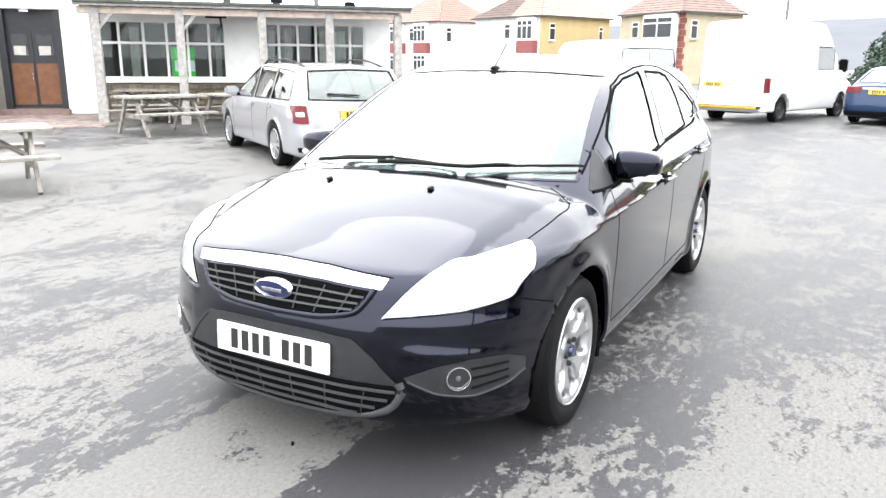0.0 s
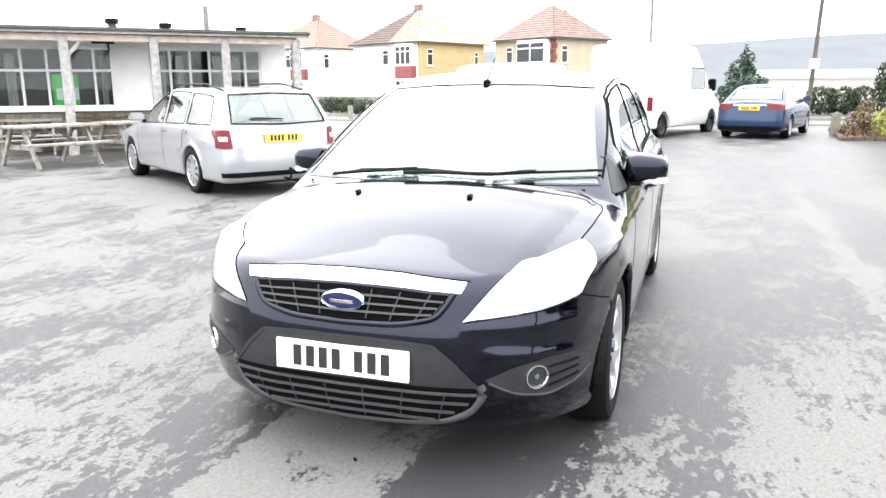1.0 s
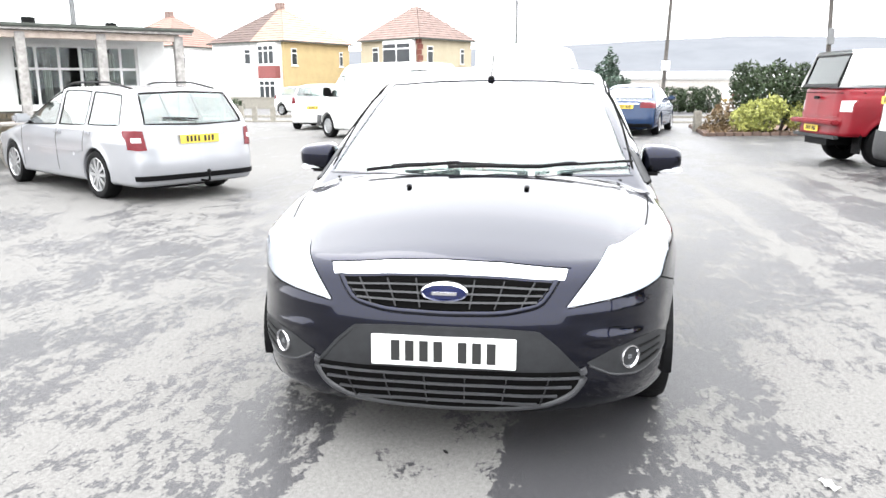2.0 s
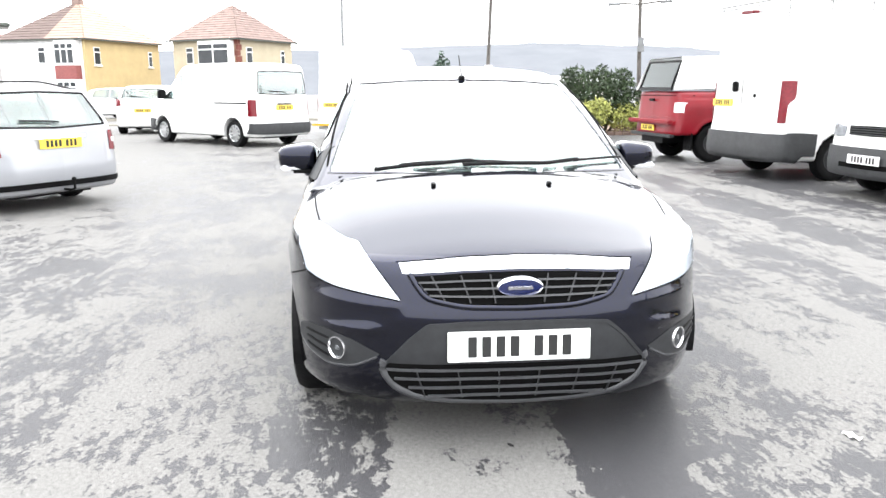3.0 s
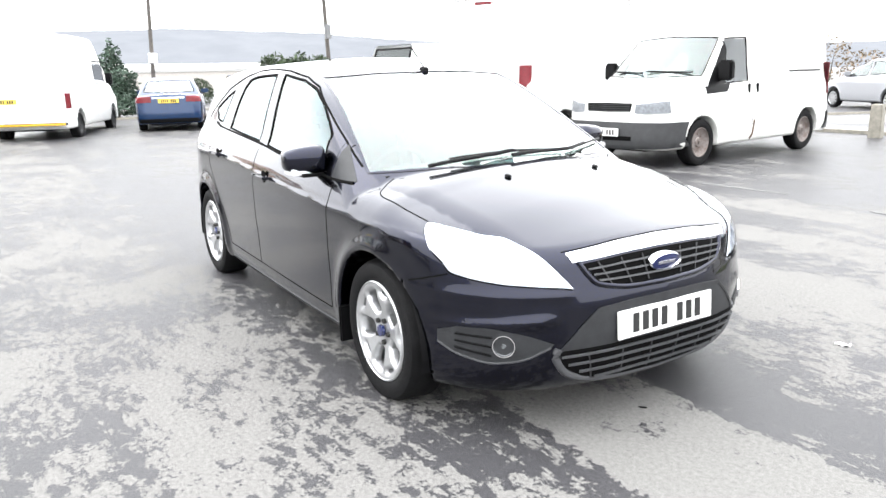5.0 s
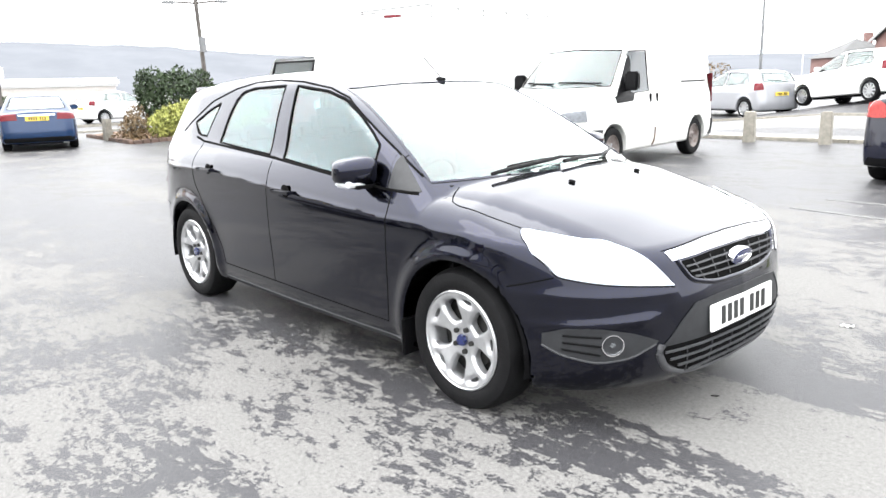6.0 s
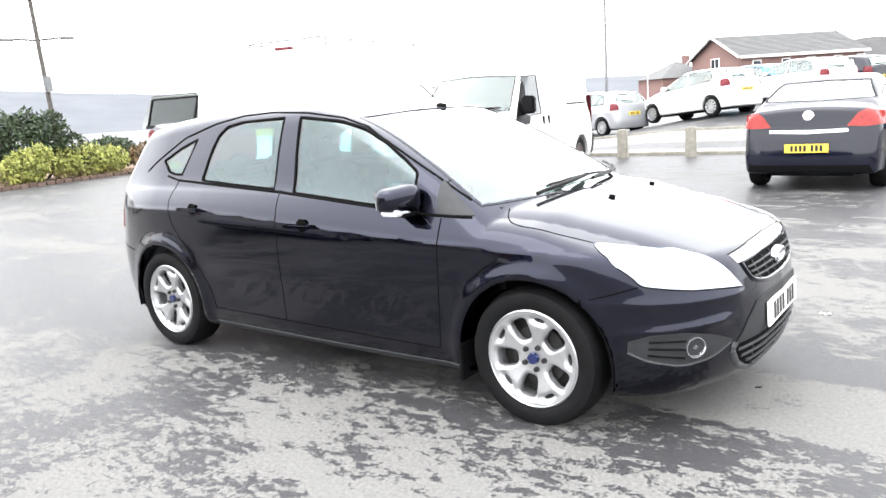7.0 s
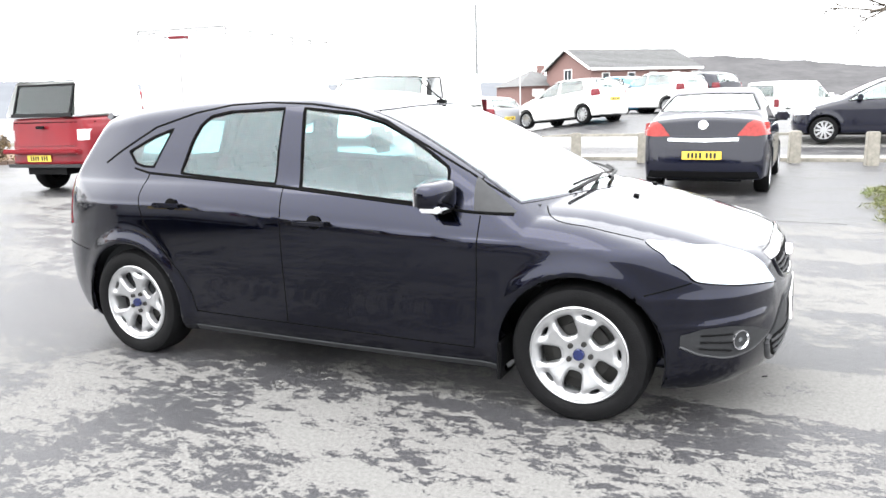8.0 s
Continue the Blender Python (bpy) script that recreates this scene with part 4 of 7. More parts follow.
    for k in range(-5, 6, 2):
        stripe("upright", f, [(k * 0.075, 0.352), (k * 0.068, 0.232)], 0.005, 0, 1, SLAT, mouth, 0.010, 0.006, 6, "", R)
    number_plate(car, pose(2.152, -0.003, 0.438, -3, 0, 90), PLATE_WHITE)
    bm = bmesh.new()
    at, nn, _ = land(f, [(0, 0, 0.653)], 0, 1, R)
    add_lathe(bm, [(0.0, 0.020), (0.8, 0.018), (0.9, 0.016), (0.92, 0.006)], 40, pose(at[0][0], 0, 0.653, 0, 0, -90) @ pose(0, 0, 0, -10) @ Matrix.Diagonal((0.086, 1, 0.036, 1)))
    badge = part("badge", bm, BADGE_BLUE, car, "blue oval badge with a bright rim", True)
    bm = bmesh.new()
    add_lathe(bm, [(0.88, 0.016), (0.93, 0.022), (1.0, 0.016), (1.0, -0.01)], 40, pose(at[0][0], 0, 0.653, 0, 0, -90) @ pose(0, 0, 0, -10) @ Matrix.Diagonal((0.086, 1, 0.036, 1)))
    part("badge_rim", bm, CHROME, badge, "", True)
    bm = bmesh.new()
    add_box(bm, (-0.045, 0.0195, -0.008), (0.045, 0.0225, 0.006), 0.002, pose(at[0][0], 0, 0.653, 0, 0, -90) @ pose(0, 0, 0, -10))
    part("badge_bar", bm, CHROME, badge)
    # wipers, washers, aerial
    for blade, arm in (([(1.165, -0.384, 0.981), (1.195, -0.204, 0.993), (1.208, -0.046, 0.998), (1.214, 0.114, 0.991), (1.206, 0.252, 0.981)],
                        [(1.185, -0.505, 0.945), (1.203, -0.400, 0.960), (1.225, -0.207, 0.977), (1.215, -0.06, 0.992)]),
                       ([(1.195, 0.285, 0.981), (1.111, 0.469, 0.989), (1.03, 0.607, 0.991), (0.945, 0.730, 0.990)],
                        [(1.277, -0.107, 0.960), (1.262, 0.053, 0.970), (1.225, 0.259, 0.972), (1.12, 0.459, 0.985)])):
        p, n, _ = land(f, resample(rounded(blade), 14), None, 1)
        bm = bmesh.new()
        add_tube(bm, [Vector(a) + Vector(c) * 0.018 for a, c in zip(p, n)], 0.0065, 6)
        w = part("wiper", bm, TRIM, car)
        p, n, _ = land(f, resample(rounded(arm), 12), None, 1)
        bm = bmesh.new()
        add_tube(bm, [Vector(a) + Vector(c) * 0.030 for a, c in zip(p, n)], 0.0095, 6)
        part("wiper_arm", bm, TRIM, w)
    for y in (-0.256, 0.256):
        p, n, _ = land(f, [(1.447, y, 0)], 2, 1)
        part_box("washer_jet", (-0.016, -0.011, 0.0), (0.016, 0.011, 0.012), TRIM, car, 0.004, pose(*p[0], 0, 10, 0))
    p, n, _ = land(f, [(0.30, 0, 0)], 2, 1)
    part_box("aerial_base", (-0.035, -0.018, -0.004), (0.03, 0.018, 0.018), TRIM, car, 0.007, pose(*p[0], 0, 4, 0))
    rod("aerial", (p[0][0] + 0.005, 0, p[0][2] + 0.01), (p[0][0] - 0.15, 0, p[0][2] + 0.135), 0.0035, TRIM, car)
    # roof spoiler over the tailgate
    cover("roof_spoiler", f, [(-0.56, 1.36), (0.0, 1.385), (0.56, 1.36)], [(-0.56, 1.335), (0.0, 1.355), (0.56, 1.335)], 0, -1, BLACK_PAINT, car, 0.05, 0.06, 24, 5, "", (0.5, 3.0))
    # cabin
    part_box("cabin_floor", (-1.75, -0.70, 0.26), (1.15, 0.70, 0.30), CABIN, car)
    for sg in (-1, 1):
        part_box("door_lining", (-1.7, -0.03, 0.30), (0.95, 0.03, 0.90), CABIN, car, 0.01, pose(0, sg * 0.765, 0))
        seat(car, 0.12, sg * 0.36, 0.50, 0.34, CABIN, 0.60)
    part_box("dashboard", (0.72, -0.74, 0.55), (1.16, 0.74, 0.935), CABIN, car, 0.06)
    part_box("rear_bench", (-0.95, -0.66, 0.34), (-0.45, 0.66, 0.52), CABIN, car, 0.05)
    part_box("rear_backrest", (-0.07, -0.66, 0), (0.07, 0.66, 0.56), CABIN, car, 0.05, pose(-0.98, 0, 0.46, 0, -16, 0))
    for y in (-0.42, 0.0, 0.42):
        part_box("rear_headrest", (-0.05, -0.12, 0.0), (0.05, 0.12, 0.14), CABIN, car, 0.04, pose(-1.12, y, 1.0, 0, -14, 0))
    part_box("parcel_shelf", (-1.75, -0.64, 0.93), (-1.15, 0.64, 0.95), CABIN, car)
    bm = bmesh.new()
    add_lathe(bm, [(0.165 + 0.016 * math.cos(2 * math.pi * k / 8), 0.016 * math.sin(2 * math.pi * k / 8)) for k in range(9)], 32, pose(0.60, -0.36, 0.86, 0, 0, 90) @ pose(0, 0, 0, 25, 0, 0))
    part("steering_wheel", bm, TRIM, car, "", True)
    part_box("inner_mirror", (-0.012, -0.11, -0.035), (0.012, 0.11, 0.035), TRIM, car, 0.01, pose(0.50, 0, 1.27))
    return car


build_hatchback()

# ---- the other vehicles ----
def make_spec(nose, tail, half, hood, screen, roof, rear, wb, belt, tumble, hub=0.30, arch=0.35, shoulder=0.08, floor=0.2, round_nose=1.0, flare=0.012,
              crown=0.12, roof_crown=0.06, bow=0.4, front_shift=0.0, nose_top=0.8):
    """Outline curves from a few lengths. screen: (x, z) of its foot and top; rear: (x, z) of the back's top and foot."""
    (sx, sz), (tx, tz) = screen
    (rx, rz), (fx, fz) = rear
    high = max(z for _, z in roof)
    slope = (tz - sz) / (sx - tx)
    back = (rz - fz) / (rx - fx) if abs(rx - fx) > 1e-6 else 50.0
    a0, a1 = wb / 2 + front_shift, -wb / 2 + front_shift
    return dict(
        hood=curve(*hood), hood_crown=crown,
        screen=lambda x: sz + (sx - x) * slope, screen_bow=bow,
        roof=curve(*roof), roof_crown=roof_crown, header_k=0.12,
        tail=lambda x: rz + (x - rx) * back, tail_bow=0.06, tail_k=0.07,
        wall=curve((0.1, half - 0.09), (0.25, half - 0.02), (0.5, half), (belt - 0.22, half), (belt - 0.06, half - 0.025), (belt, half - 0.05), (high, half - tumble), (high + 0.3, half - tumble - 0.1)),
        plan=curve((tail, -0.06), (tail + 0.5, -0.012), (tail + 1.2, 0.0), (nose - 1.4, 0.0), (nose - 0.6, -0.03), (nose, -0.10)),
        nose=curve((0.1, nose - 0.14), (0.25, nose - 0.03), (0.42, nose), (0.6, nose - 0.015), (nose_top, nose - 0.06), (nose_top + 0.4, nose - 0.12)),
        nose_bend=curve((0.0, 0.0), (half * 0.5, 0.03 * round_nose), (half * 0.75, 0.11 * round_nose), (half * 0.9, 0.26 * round_nose), (half, 0.52 * round_nose), (half + 0.3, 2.0)),
        stern=curve((0.1, tail + 0.15), (0.25, tail + 0.03), (0.45, tail), (0.62, tail + 0.015), (0.9, tail + 0.05), (high, tail + 0.10)),
        stern_bend=curve((0.0, 0.0), (half * 0.6, 0.02), (half * 0.85, 0.08), (half * 0.95, 0.17), (half + 0.02, 0.36), (half + 0.3, 1.6)),
        arches=(a0, a1), arch=arch, hub=hub, flare=flare, flare_w=0.05, shoulder=shoulder, floor=floor, stern_k=0.05,
        low=(tail - 0.1, -half - 0.12, 0.1), high=(nose + 0.12, half + 0.12, high + 0.12), top=high)


def build_vehicle(name, label, category, m, s, paint, h, side_windows=(), front=None, back=None, tail_lamps=(), head_lamps=(), wheels="multi", wheel_r=0.31, rim=0.20, track=None,
                  wheel_finish=None, dark_low=None, plates=(), glass=None, wiper=True, group="parked vehicles", bumper_mat=None, sides=(-1, 1), mirrors=None, handles=(), gaps=(), screen_glass=None):
    """One parked vehicle: skin with cut windows, panes, lamps, wheels, plates and a dark cabin."""
    glass = glass or PARKED_GLASS
    car = thing(name, label, category, m, group)
    f = vehicle_form(s)
    half = s["high"][1] - 0.12
    cuts = []
    for top, low in side_windows:
        poly = closed_outline(top, low)
        cuts.append(lambda x, y, z, n, poly=poly: inside(poly, x, z) & (np.abs(n[:, 1]) > 0.5))
    if front:
        poly_f = closed_outline(*front)
        cuts.append(lambda x, y, z, n: inside(poly_f, y, z) & (x > 0) & (n[:, 0] > 0.15))
    if back:
        poly_b = closed_outline(*back)
        cuts.append(lambda x, y, z, n: inside(poly_b, y, z) & (x < -0.3) & (n[:, 0] < -0.15))
    sorts = []
    shell(f, s, h, sorts, "body", paint, car, cuts)
    if dark_low:
        zf, zb, zs = dark_low
        bmat = bumper_mat or DULL_TRIM
        w = half * 0.97
        cover("front_bumper", f, [(-w, zf), (0, zf), (w, zf)], [(-w, 0.30), (0, 0.28), (w, 0.30)], 0, 1, bmat, car, 0.03, 0.05, 28, 8, "", (s["high"][0] - 0.75, 4.0))
        cover("rear_bumper", f, [(-w, zb), (0, zb), (w, zb)], [(-w, 0.32), (0, 0.30), (w, 0.32)], 0, -1, bmat, car, 0.035, 0.05, 28, 8, "", (-s["low"][0] - 0.5, 4.0))
        if zs:
            for sg in sides:
                xa = s["arches"]
                cover("side_moulding", f, [(xa[1] + 0.42, zs), (xa[0] - 0.42, zs)], [(xa[1] + 0.42, 0.26), (xa[0] - 0.42, 0.26)], 1, sg, bmat, car, 0.012, 0.03, 20, 4)
    for sg in sides:
        for top, low in side_windows:
            cover("side_window", f, top, low, 1, sg, glass, car, -0.003, 0.004, 16, 8)
            stripe("window_seal", f, closed_outline(top, low), 0.018, 1, sg, TRIM, car, 0.003, 0.02, 50, closed=True)
        for line in gaps:
            stripe("shut_line", f, line, 0.012, 1, sg, GAP, car, 0.001, 0.006, 16)
        for hx, hz in handles:
            p, _, _ = land(f, [(hx, 0, hz)], 1, sg)
            part_box("door_handle", (hx - 0.09, -0.012, hz - 0.016), (hx + 0.09, 0.02, hz + 0.016), TRIM if paint in (WHITE_PAINT, OLD_WHITE) else paint, car, 0.008, pose(0, p[0][1] + sg * 0.012, 0))
        if mirrors:
            mx, mz, mh, mm = mirrors
            p, _, _ = land(f, [(mx, 0, mz)], 1, sg)
            hold = part_box("door_mirror", (mx - 0.05, -0.11, mz - mh / 2), (mx + 0.07, 0.11, mz + mh / 2), mm, car, 0.03, pose(0, p[0][1] + sg * 0.13, 0))
            part_box("mirror_arm", (mx - 0.02, -0.06, mz - mh / 2 - 0.01), (mx + 0.04, 0.04, mz - mh / 2 + 0.03), TRIM, hold, 0.01, pose(0, p[0][1] + sg * 0.03, 0))
    if front:
        cover("windscreen", f, front[0], front[1], 0, 1, screen_glass or glass, car, -0.002, 0.004, 24, 12, "", (-1.0, 4.0))
        stripe("screen_seal", f, closed_outline(*front), 0.016, 0, 1, TRIM, car, 0.003, 0.02, 60, "", (-1.0, 4.0), True)
        if wiper:
            yl = front[1][0][0]
            for a, b in ((0.85, 0.05), (-0.02, -0.75)):
                p, n, _ = land(f, lift(0, [(-yl * a, front[1][0][1] + 0.03), (-yl * b, front[1][0][1] + 0.05)]), 0, 1, (-1.0, 4.0))
                rod("wiper", p[0] + n[0] * 0.03, p[1] + n[1] * 0.03, 0.012, TRIM, car)
    if back:
        cover("rear_window", f, back[0], back[1], 0, -1, glass, car, -0.002, 0.004, 20, 10, "", (0.3, 4.0))
        stripe("rear_seal", f, closed_outline(*back), 0.022, 0, -1, TRIM, car, 0.003, 0.02, 60, "", (0.3, 4.0), True)
        if wiper:
            yl = back[1][0][0]
            p, n, _ = land(f, lift(0, [(yl * 0.06, back[1][0][1] + 0.035), (yl * -0.62, back[1][0][1] + 0.06)]), 0, -1, (0.3, 4.0))
            rod("rear_wiper", p[0] + n[0] * 0.02, p[1] + n[1] * 0.02, 0.011, TRIM, car)
    for lname, top, low, colour in tail_lamps:
        for sg in (-1, 1):
            a, b = ([(-p, q) for p, q in top], [(-p, q) for p, q in low]) if sg > 0 else (top, low)
            cover(lname, f, a, b, 0, -1, colour, car, 0.012 if lname == "tail_lamp" else 0.018, 0.03, 10, 10, "", (-s["low"][0] - 0.42, 4.0))
    for lname, top, low, colour in head_lamps:
        for sg in (-1, 1):
            a, b = ([(-p, q) for p, q in top], [(-p, q) for p, q in low]) if sg > 0 else (top, low)
            cover(lname, f, a, b, 0, 1, colour, car, 0.012, 0.03, 12, 8, "", (s["high"][0] - 0.62, 4.0))
    t = track or half - 0.11
    for ax in s["arches"]:
        for sg in (-1, 1):
            bm = bmesh.new()
            ring = []
            for k in range(17):
                a = math.pi * (1.1 * k / 16 - 0.05)
                ring.append((ax + (s["arch"] + 0.006) * math.cos(a), s["hub"] + (s["arch"] + 0.006) * math.sin(a)))
            inner = [bm.verts.new((p, sg * 0.54, q)) for p, q in ring]
            outer = [bm.verts.new((p, sg * (half - 0.05), q)) for p, q in ring]
            for k in range(16):
                bm.faces.new((inner[k], inner[k + 1], outer[k + 1], outer[k]))
            bm.faces.new(inner)
            part("arch_liner", bm, TRIM, car)
            wheel(car, ax, sg * t, sg, wheel_r, 0.2, rim, wheels, wheel_r - 0.004, wheel_finish, None)
    part_box("cabin_floor", (s["low"][0] + 0.5, -half + 0.14, s["floor"] + 0.12), (s["high"][0] - 0.9, half - 0.14, s["floor"] + 0.16), CABIN, car)
    part_box("underside", (s["low"][0] + 0.35, -0.5, s["floor"] - 0.04), (s["high"][0] - 0.4, 0.5, s["floor"] + 0.06), TRIM, car)
    for where, px, pz, material in plates:
        sgn = 1 if where == "front" else -1
        p, n, _ = land(f, [(0, px, pz)], 0, sgn, (0.3, 4.0))
        number_plate(car, pose(p[0][0] + sgn * (0.055 if dark_low and pz < 0.7 else 0.02), px, pz, 0, 0, 90 if sgn > 0 else -90), material, (4, 3), 0.52, 0.111)
    return car, f


def arc_window(x0, x1, z_low0, z_low1, z_top0, z_top1, rake0=0.0, rake1=0.0):
    """A side window's top and bottom edges, from back to front."""
    return ([(x0 + rake0, z_top0), ((x0 + x1 + rake0 + rake1) / 2, (z_top0 + z_top1) / 2 + 0.008), (x1 + rake1, z_top1)], [(x0, z_low0), (x1, z_low1)])


# silver estate
spec = make_spec(2.28, -2.38, 0.87, [(0.85, 1.0), (1.15, 0.96), (1.6, 0.88), (2.0, 0.79), (2.2, 0.70)], ((1.12, 0.96), (0.22, 1.38)),
                 [(-2.3, 1.37), (-1.9, 1.41), (-1.0, 1.452), (-0.2, 1.45), (0.4, 1.40), (0.8, 1.28)], ((-2.02, 1.38), (-2.33, 0.95)), 2.70, 0.93, 0.23, 0.31, 0.345, 0.08, 0.2)
estate, estate_f = build_vehicle(
    "estate_car", "silver estate car with alloy wheels and roof rails", "car", stand(-5.42, -5.98, -122.7) @ Matrix.Diagonal((1, 1, 0.965, 1)), spec, SILVER_PAINT, 0.03,
    [arc_window(-1.92, -1.12, 0.955, 0.945, 1.32, 1.365, 0.10, 0.02), arc_window(-1.04, -0.27, 0.942, 0.93, 1.37, 1.385, 0.02, 0.03), arc_window(-0.18, 0.86, 0.928, 0.905, 1.385, 1.0, 0.03, -0.06)],
    ([(-0.56, 1.35), (0, 1.375), (0.56, 1.35)], [(-0.70, 0.985), (0, 0.975), (0.70, 0.985)]),
    ([(-0.58, 1.345), (0, 1.365), (0.58, 1.345)], [(-0.66, 0.975), (0, 0.955), (0.66, 0.975)]),
    [("tail_lamp", [(-0.83, 0.89), (-0.76, 0.90), (-0.69, 0.89)], [(-0.83, 0.67), (-0.76, 0.655), (-0.67, 0.66)], RED_LENS), ("lamp_centre", [(-0.80, 0.81), (-0.72, 0.81)], [(-0.80, 0.755), (-0.72, 0.755)], CLEAR_LENS)],
    [("head_lamp", [(-0.80, 0.72), (-0.5, 0.73)], [(-0.80, 0.58), (-0.5, 0.57)], CLEAR_LENS)],
    "multi", 0.315, 0.215, 0.765, plates=[("rear", 0.0, 0.78, PLATE_YELLOW)], mirrors=(0.72, 0.99, 0.13, SILVER_PAINT), handles=[(-0.3, 0.83), (-1.15, 0.84)],
    gaps=[[(-0.22, 0.9), (-0.24, 0.3)], [(0.95, 0.88), (0.93, 0.3)], [(-1.08, 0.92), (-1.02, 0.6)]])
cover("bumper_strip", estate_f, [(-0.80, 0.345), (0, 0.345), (0.80, 0.345)], [(-0.79, 0.285), (0, 0.285), (0.79, 0.285)], 0, -1, TRIM, estate, 0.02, 0.04, 24, 3, "", (2.0, 4))
cover("plate_recess", estate_f, [(-0.34, 0.86), (0.34, 0.86)], [(-0.34, 0.835), (0.34, 0.835)], 0, -1, CHROME, estate, 0.012, 0.02, 10, 3, "", (0.5, 4))
for sg in (-1, 1):
    rail = []
    p, n, _ = land(estate_f, [(x, sg * 0.56, 0) for x in np.linspace(-1.85, 0.25, 12)], 2, 1)
    bm = bmesh.new()
    up = [q + Vector((0, 0, 0.005 + 0.05 * min(1, 4 * min(i, 11 - i) / 11))) for i, q in enumerate(Vector(a) for a in p)]
    add_tube(bm, up, 0.013, 8)
    part("roof_rail", bm, TRIM, estate, "", True)
    stripe("rub_strip", estate_f, [(-0.95, 0.60), (0.95, 0.60)], 0.030, 1, sg, SILVER_PAINT, estate, 0.010, 0.02, 20)
bm = bmesh.new()
add_tube(bm, [(-2.30, 0, 0.24), (-2.46, 0, 0.24), (-2.52, 0, 0.26), (-2.52, 0, 0.36)], 0.016, 10)
bmesh.ops.create_uvsphere(bm, u_segments=12, v_segments=8, radius=0.027, matrix=Matrix.Translation((-2.52, 0, 0.37)))
part("tow_ball", bm, TRIM, estate, "", True)

# white panel van with side windows in front only
spec = make_spec(2.32, -2.34, 0.90, [(1.2, 1.25), (1.6, 1.12), (1.95, 1.02), (2.2, 0.90)], ((1.78, 1.08), (1.0, 1.80)),
                 [(-2.4, 1.90), (-1.9, 1.95), (-0.5, 1.98), (0.6, 1.95), (1.2, 1.85), (1.6, 1.7)], ((-2.18, 1.88), (-2.34, 1.0)), 2.9, 1.12, 0.16, 0.31, 0.36, 0.14, 0.24, 0.9, nose_top=0.95)
van_spec = spec
white_van, white_van_form = build_vehicle(
    "panel_van", "clean white panel van with grey bumpers", "van", stand(-15.3, -4.26, -132.5), spec, WHITE_PAINT, 0.045,
    [([(0.62, 1.66), (1.0, 1.62), (1.15, 1.52)], [(0.58, 1.12), (1.1, 1.10), (1.52, 1.10)])],
    ([(-0.66, 1.78), (0, 1.80), (0.66, 1.78)], [(-0.76, 1.14), (0, 1.12), (0.76, 1.14)]),
    ([(-0.68, 1.74), (0, 1.76), (0.68, 1.74)], [(-0.74, 1.24), (0, 1.22), (0.74, 1.24)]),
    [("tail_lamp", [(-0.885, 1.10), (-0.78, 1.10)], [(-0.89, 0.72), (-0.79, 0.72)], RED_LENS)],
    [("head_lamp", [(-0.82, 0.92), (-0.5, 0.92)], [(-0.84, 0.70), (-0.5, 0.70)], CLEAR_LENS)],
    "multi", 0.32, 0.20, 0.77, None, (0.60, 0.56, None), [("rear", 0.02, 0.92, PLATE_YELLOW)], mirrors=(1.35, 1.22, 0.22, TRIM), glass=PALE_GLASS)
for sg in (-1, 1):
    stripe("door_runner", white_van_form, [(-1.95, 1.02), (-0.75, 1.02)], 0.035, 1, sg, TRIM, white_van, 0.006, 0.02, 12)
    stripe("shut_line", white_van_form, [(0.52, 1.7), (0.50, 0.4)], 0.012, 1, sg, GAP, white_van, 0.001, 0.006, 12)
stripe("shut_line", white_van_form, [(0, 1.88), (0, 0.6)], 0.001, 0, -1, GAP, white_van, 0.0005, 0.004, 12)
stripe("plate_lamp", white_van_form, [(-0.2, 1.0), (0.24, 1.0)], 0.03, 0, -1, TRIM, white_van, 0.02, 0.02, 6, "", (0.5, 4))

# tall white van with a flat window and yellow rear step
spec = make_spec(2.75, -2.75, 0.97, [(1.6, 1.45), (2.0, 1.25), (2.3, 1.12), (2.6, 0.98)], ((2.25, 1.2), (1.35, 2.05)),
                 [(-2.8, 2.50), (-2.2, 2.56), (-0.5, 2.58), (0.6, 2.56), (1.2, 2.35), (1.7, 2.0)], ((-2.68, 2.48), (-2.75, 1.0)), 3.4, 1.3, 0.12, 0.34, 0.39, 0.16, 0.30, 0.9, nose_top=1.0)
wvan, wvan_f = build_vehicle(
    "tall_van", "tall white van with small side window and a yellow-edged rear step", "van", stand(-18.9, -0.24, 158.8, -0.05), spec, WHITE_PAINT, 0.055,
    [([(0.15, 1.92), (1.15, 1.92)], [(0.15, 1.34), (1.15, 1.34)]), ([(1.40, 1.88), (1.50, 1.84)], [(1.36, 1.34), (1.88, 1.32)])],
    ([(-0.7, 1.98), (0.7, 1.98)], [(-0.82, 1.28), (0.82, 1.28)]), None,
    [("tail_lamp", [(-0.955, 1.14), (-0.88, 1.14)], [(-0.955, 0.78), (-0.88, 0.78)], RED_LENS)],
    [("head_lamp", [(-0.88, 0.98), (-0.55, 0.98)], [(-0.88, 0.76), (-0.55, 0.76)], CLEAR_LENS)],
    "steel", 0.34, 0.2, 0.83, DULL_TRIM, None, [("rear", 0.42, 0.97, PLATE_YELLOW)], mirrors=(1.75, 1.45, 0.35, TRIM), wiper=False, glass=VAN_GLASS)
YELLOW_STEP = mat("yellow_step_edge", (0.7, 0.42, 0.03), 0.5, vary=0.25, scale=9)
part_box("rear_step", (-2.92, -0.92, 0.40), (-2.70, 0.92, 0.46), DULL_TRIM, wvan, 0.01)
part_box("step_edge", (-2.935, -0.92, 0.405), (-2.92, 0.92, 0.455), YELLOW_STEP, wvan, 0.004)

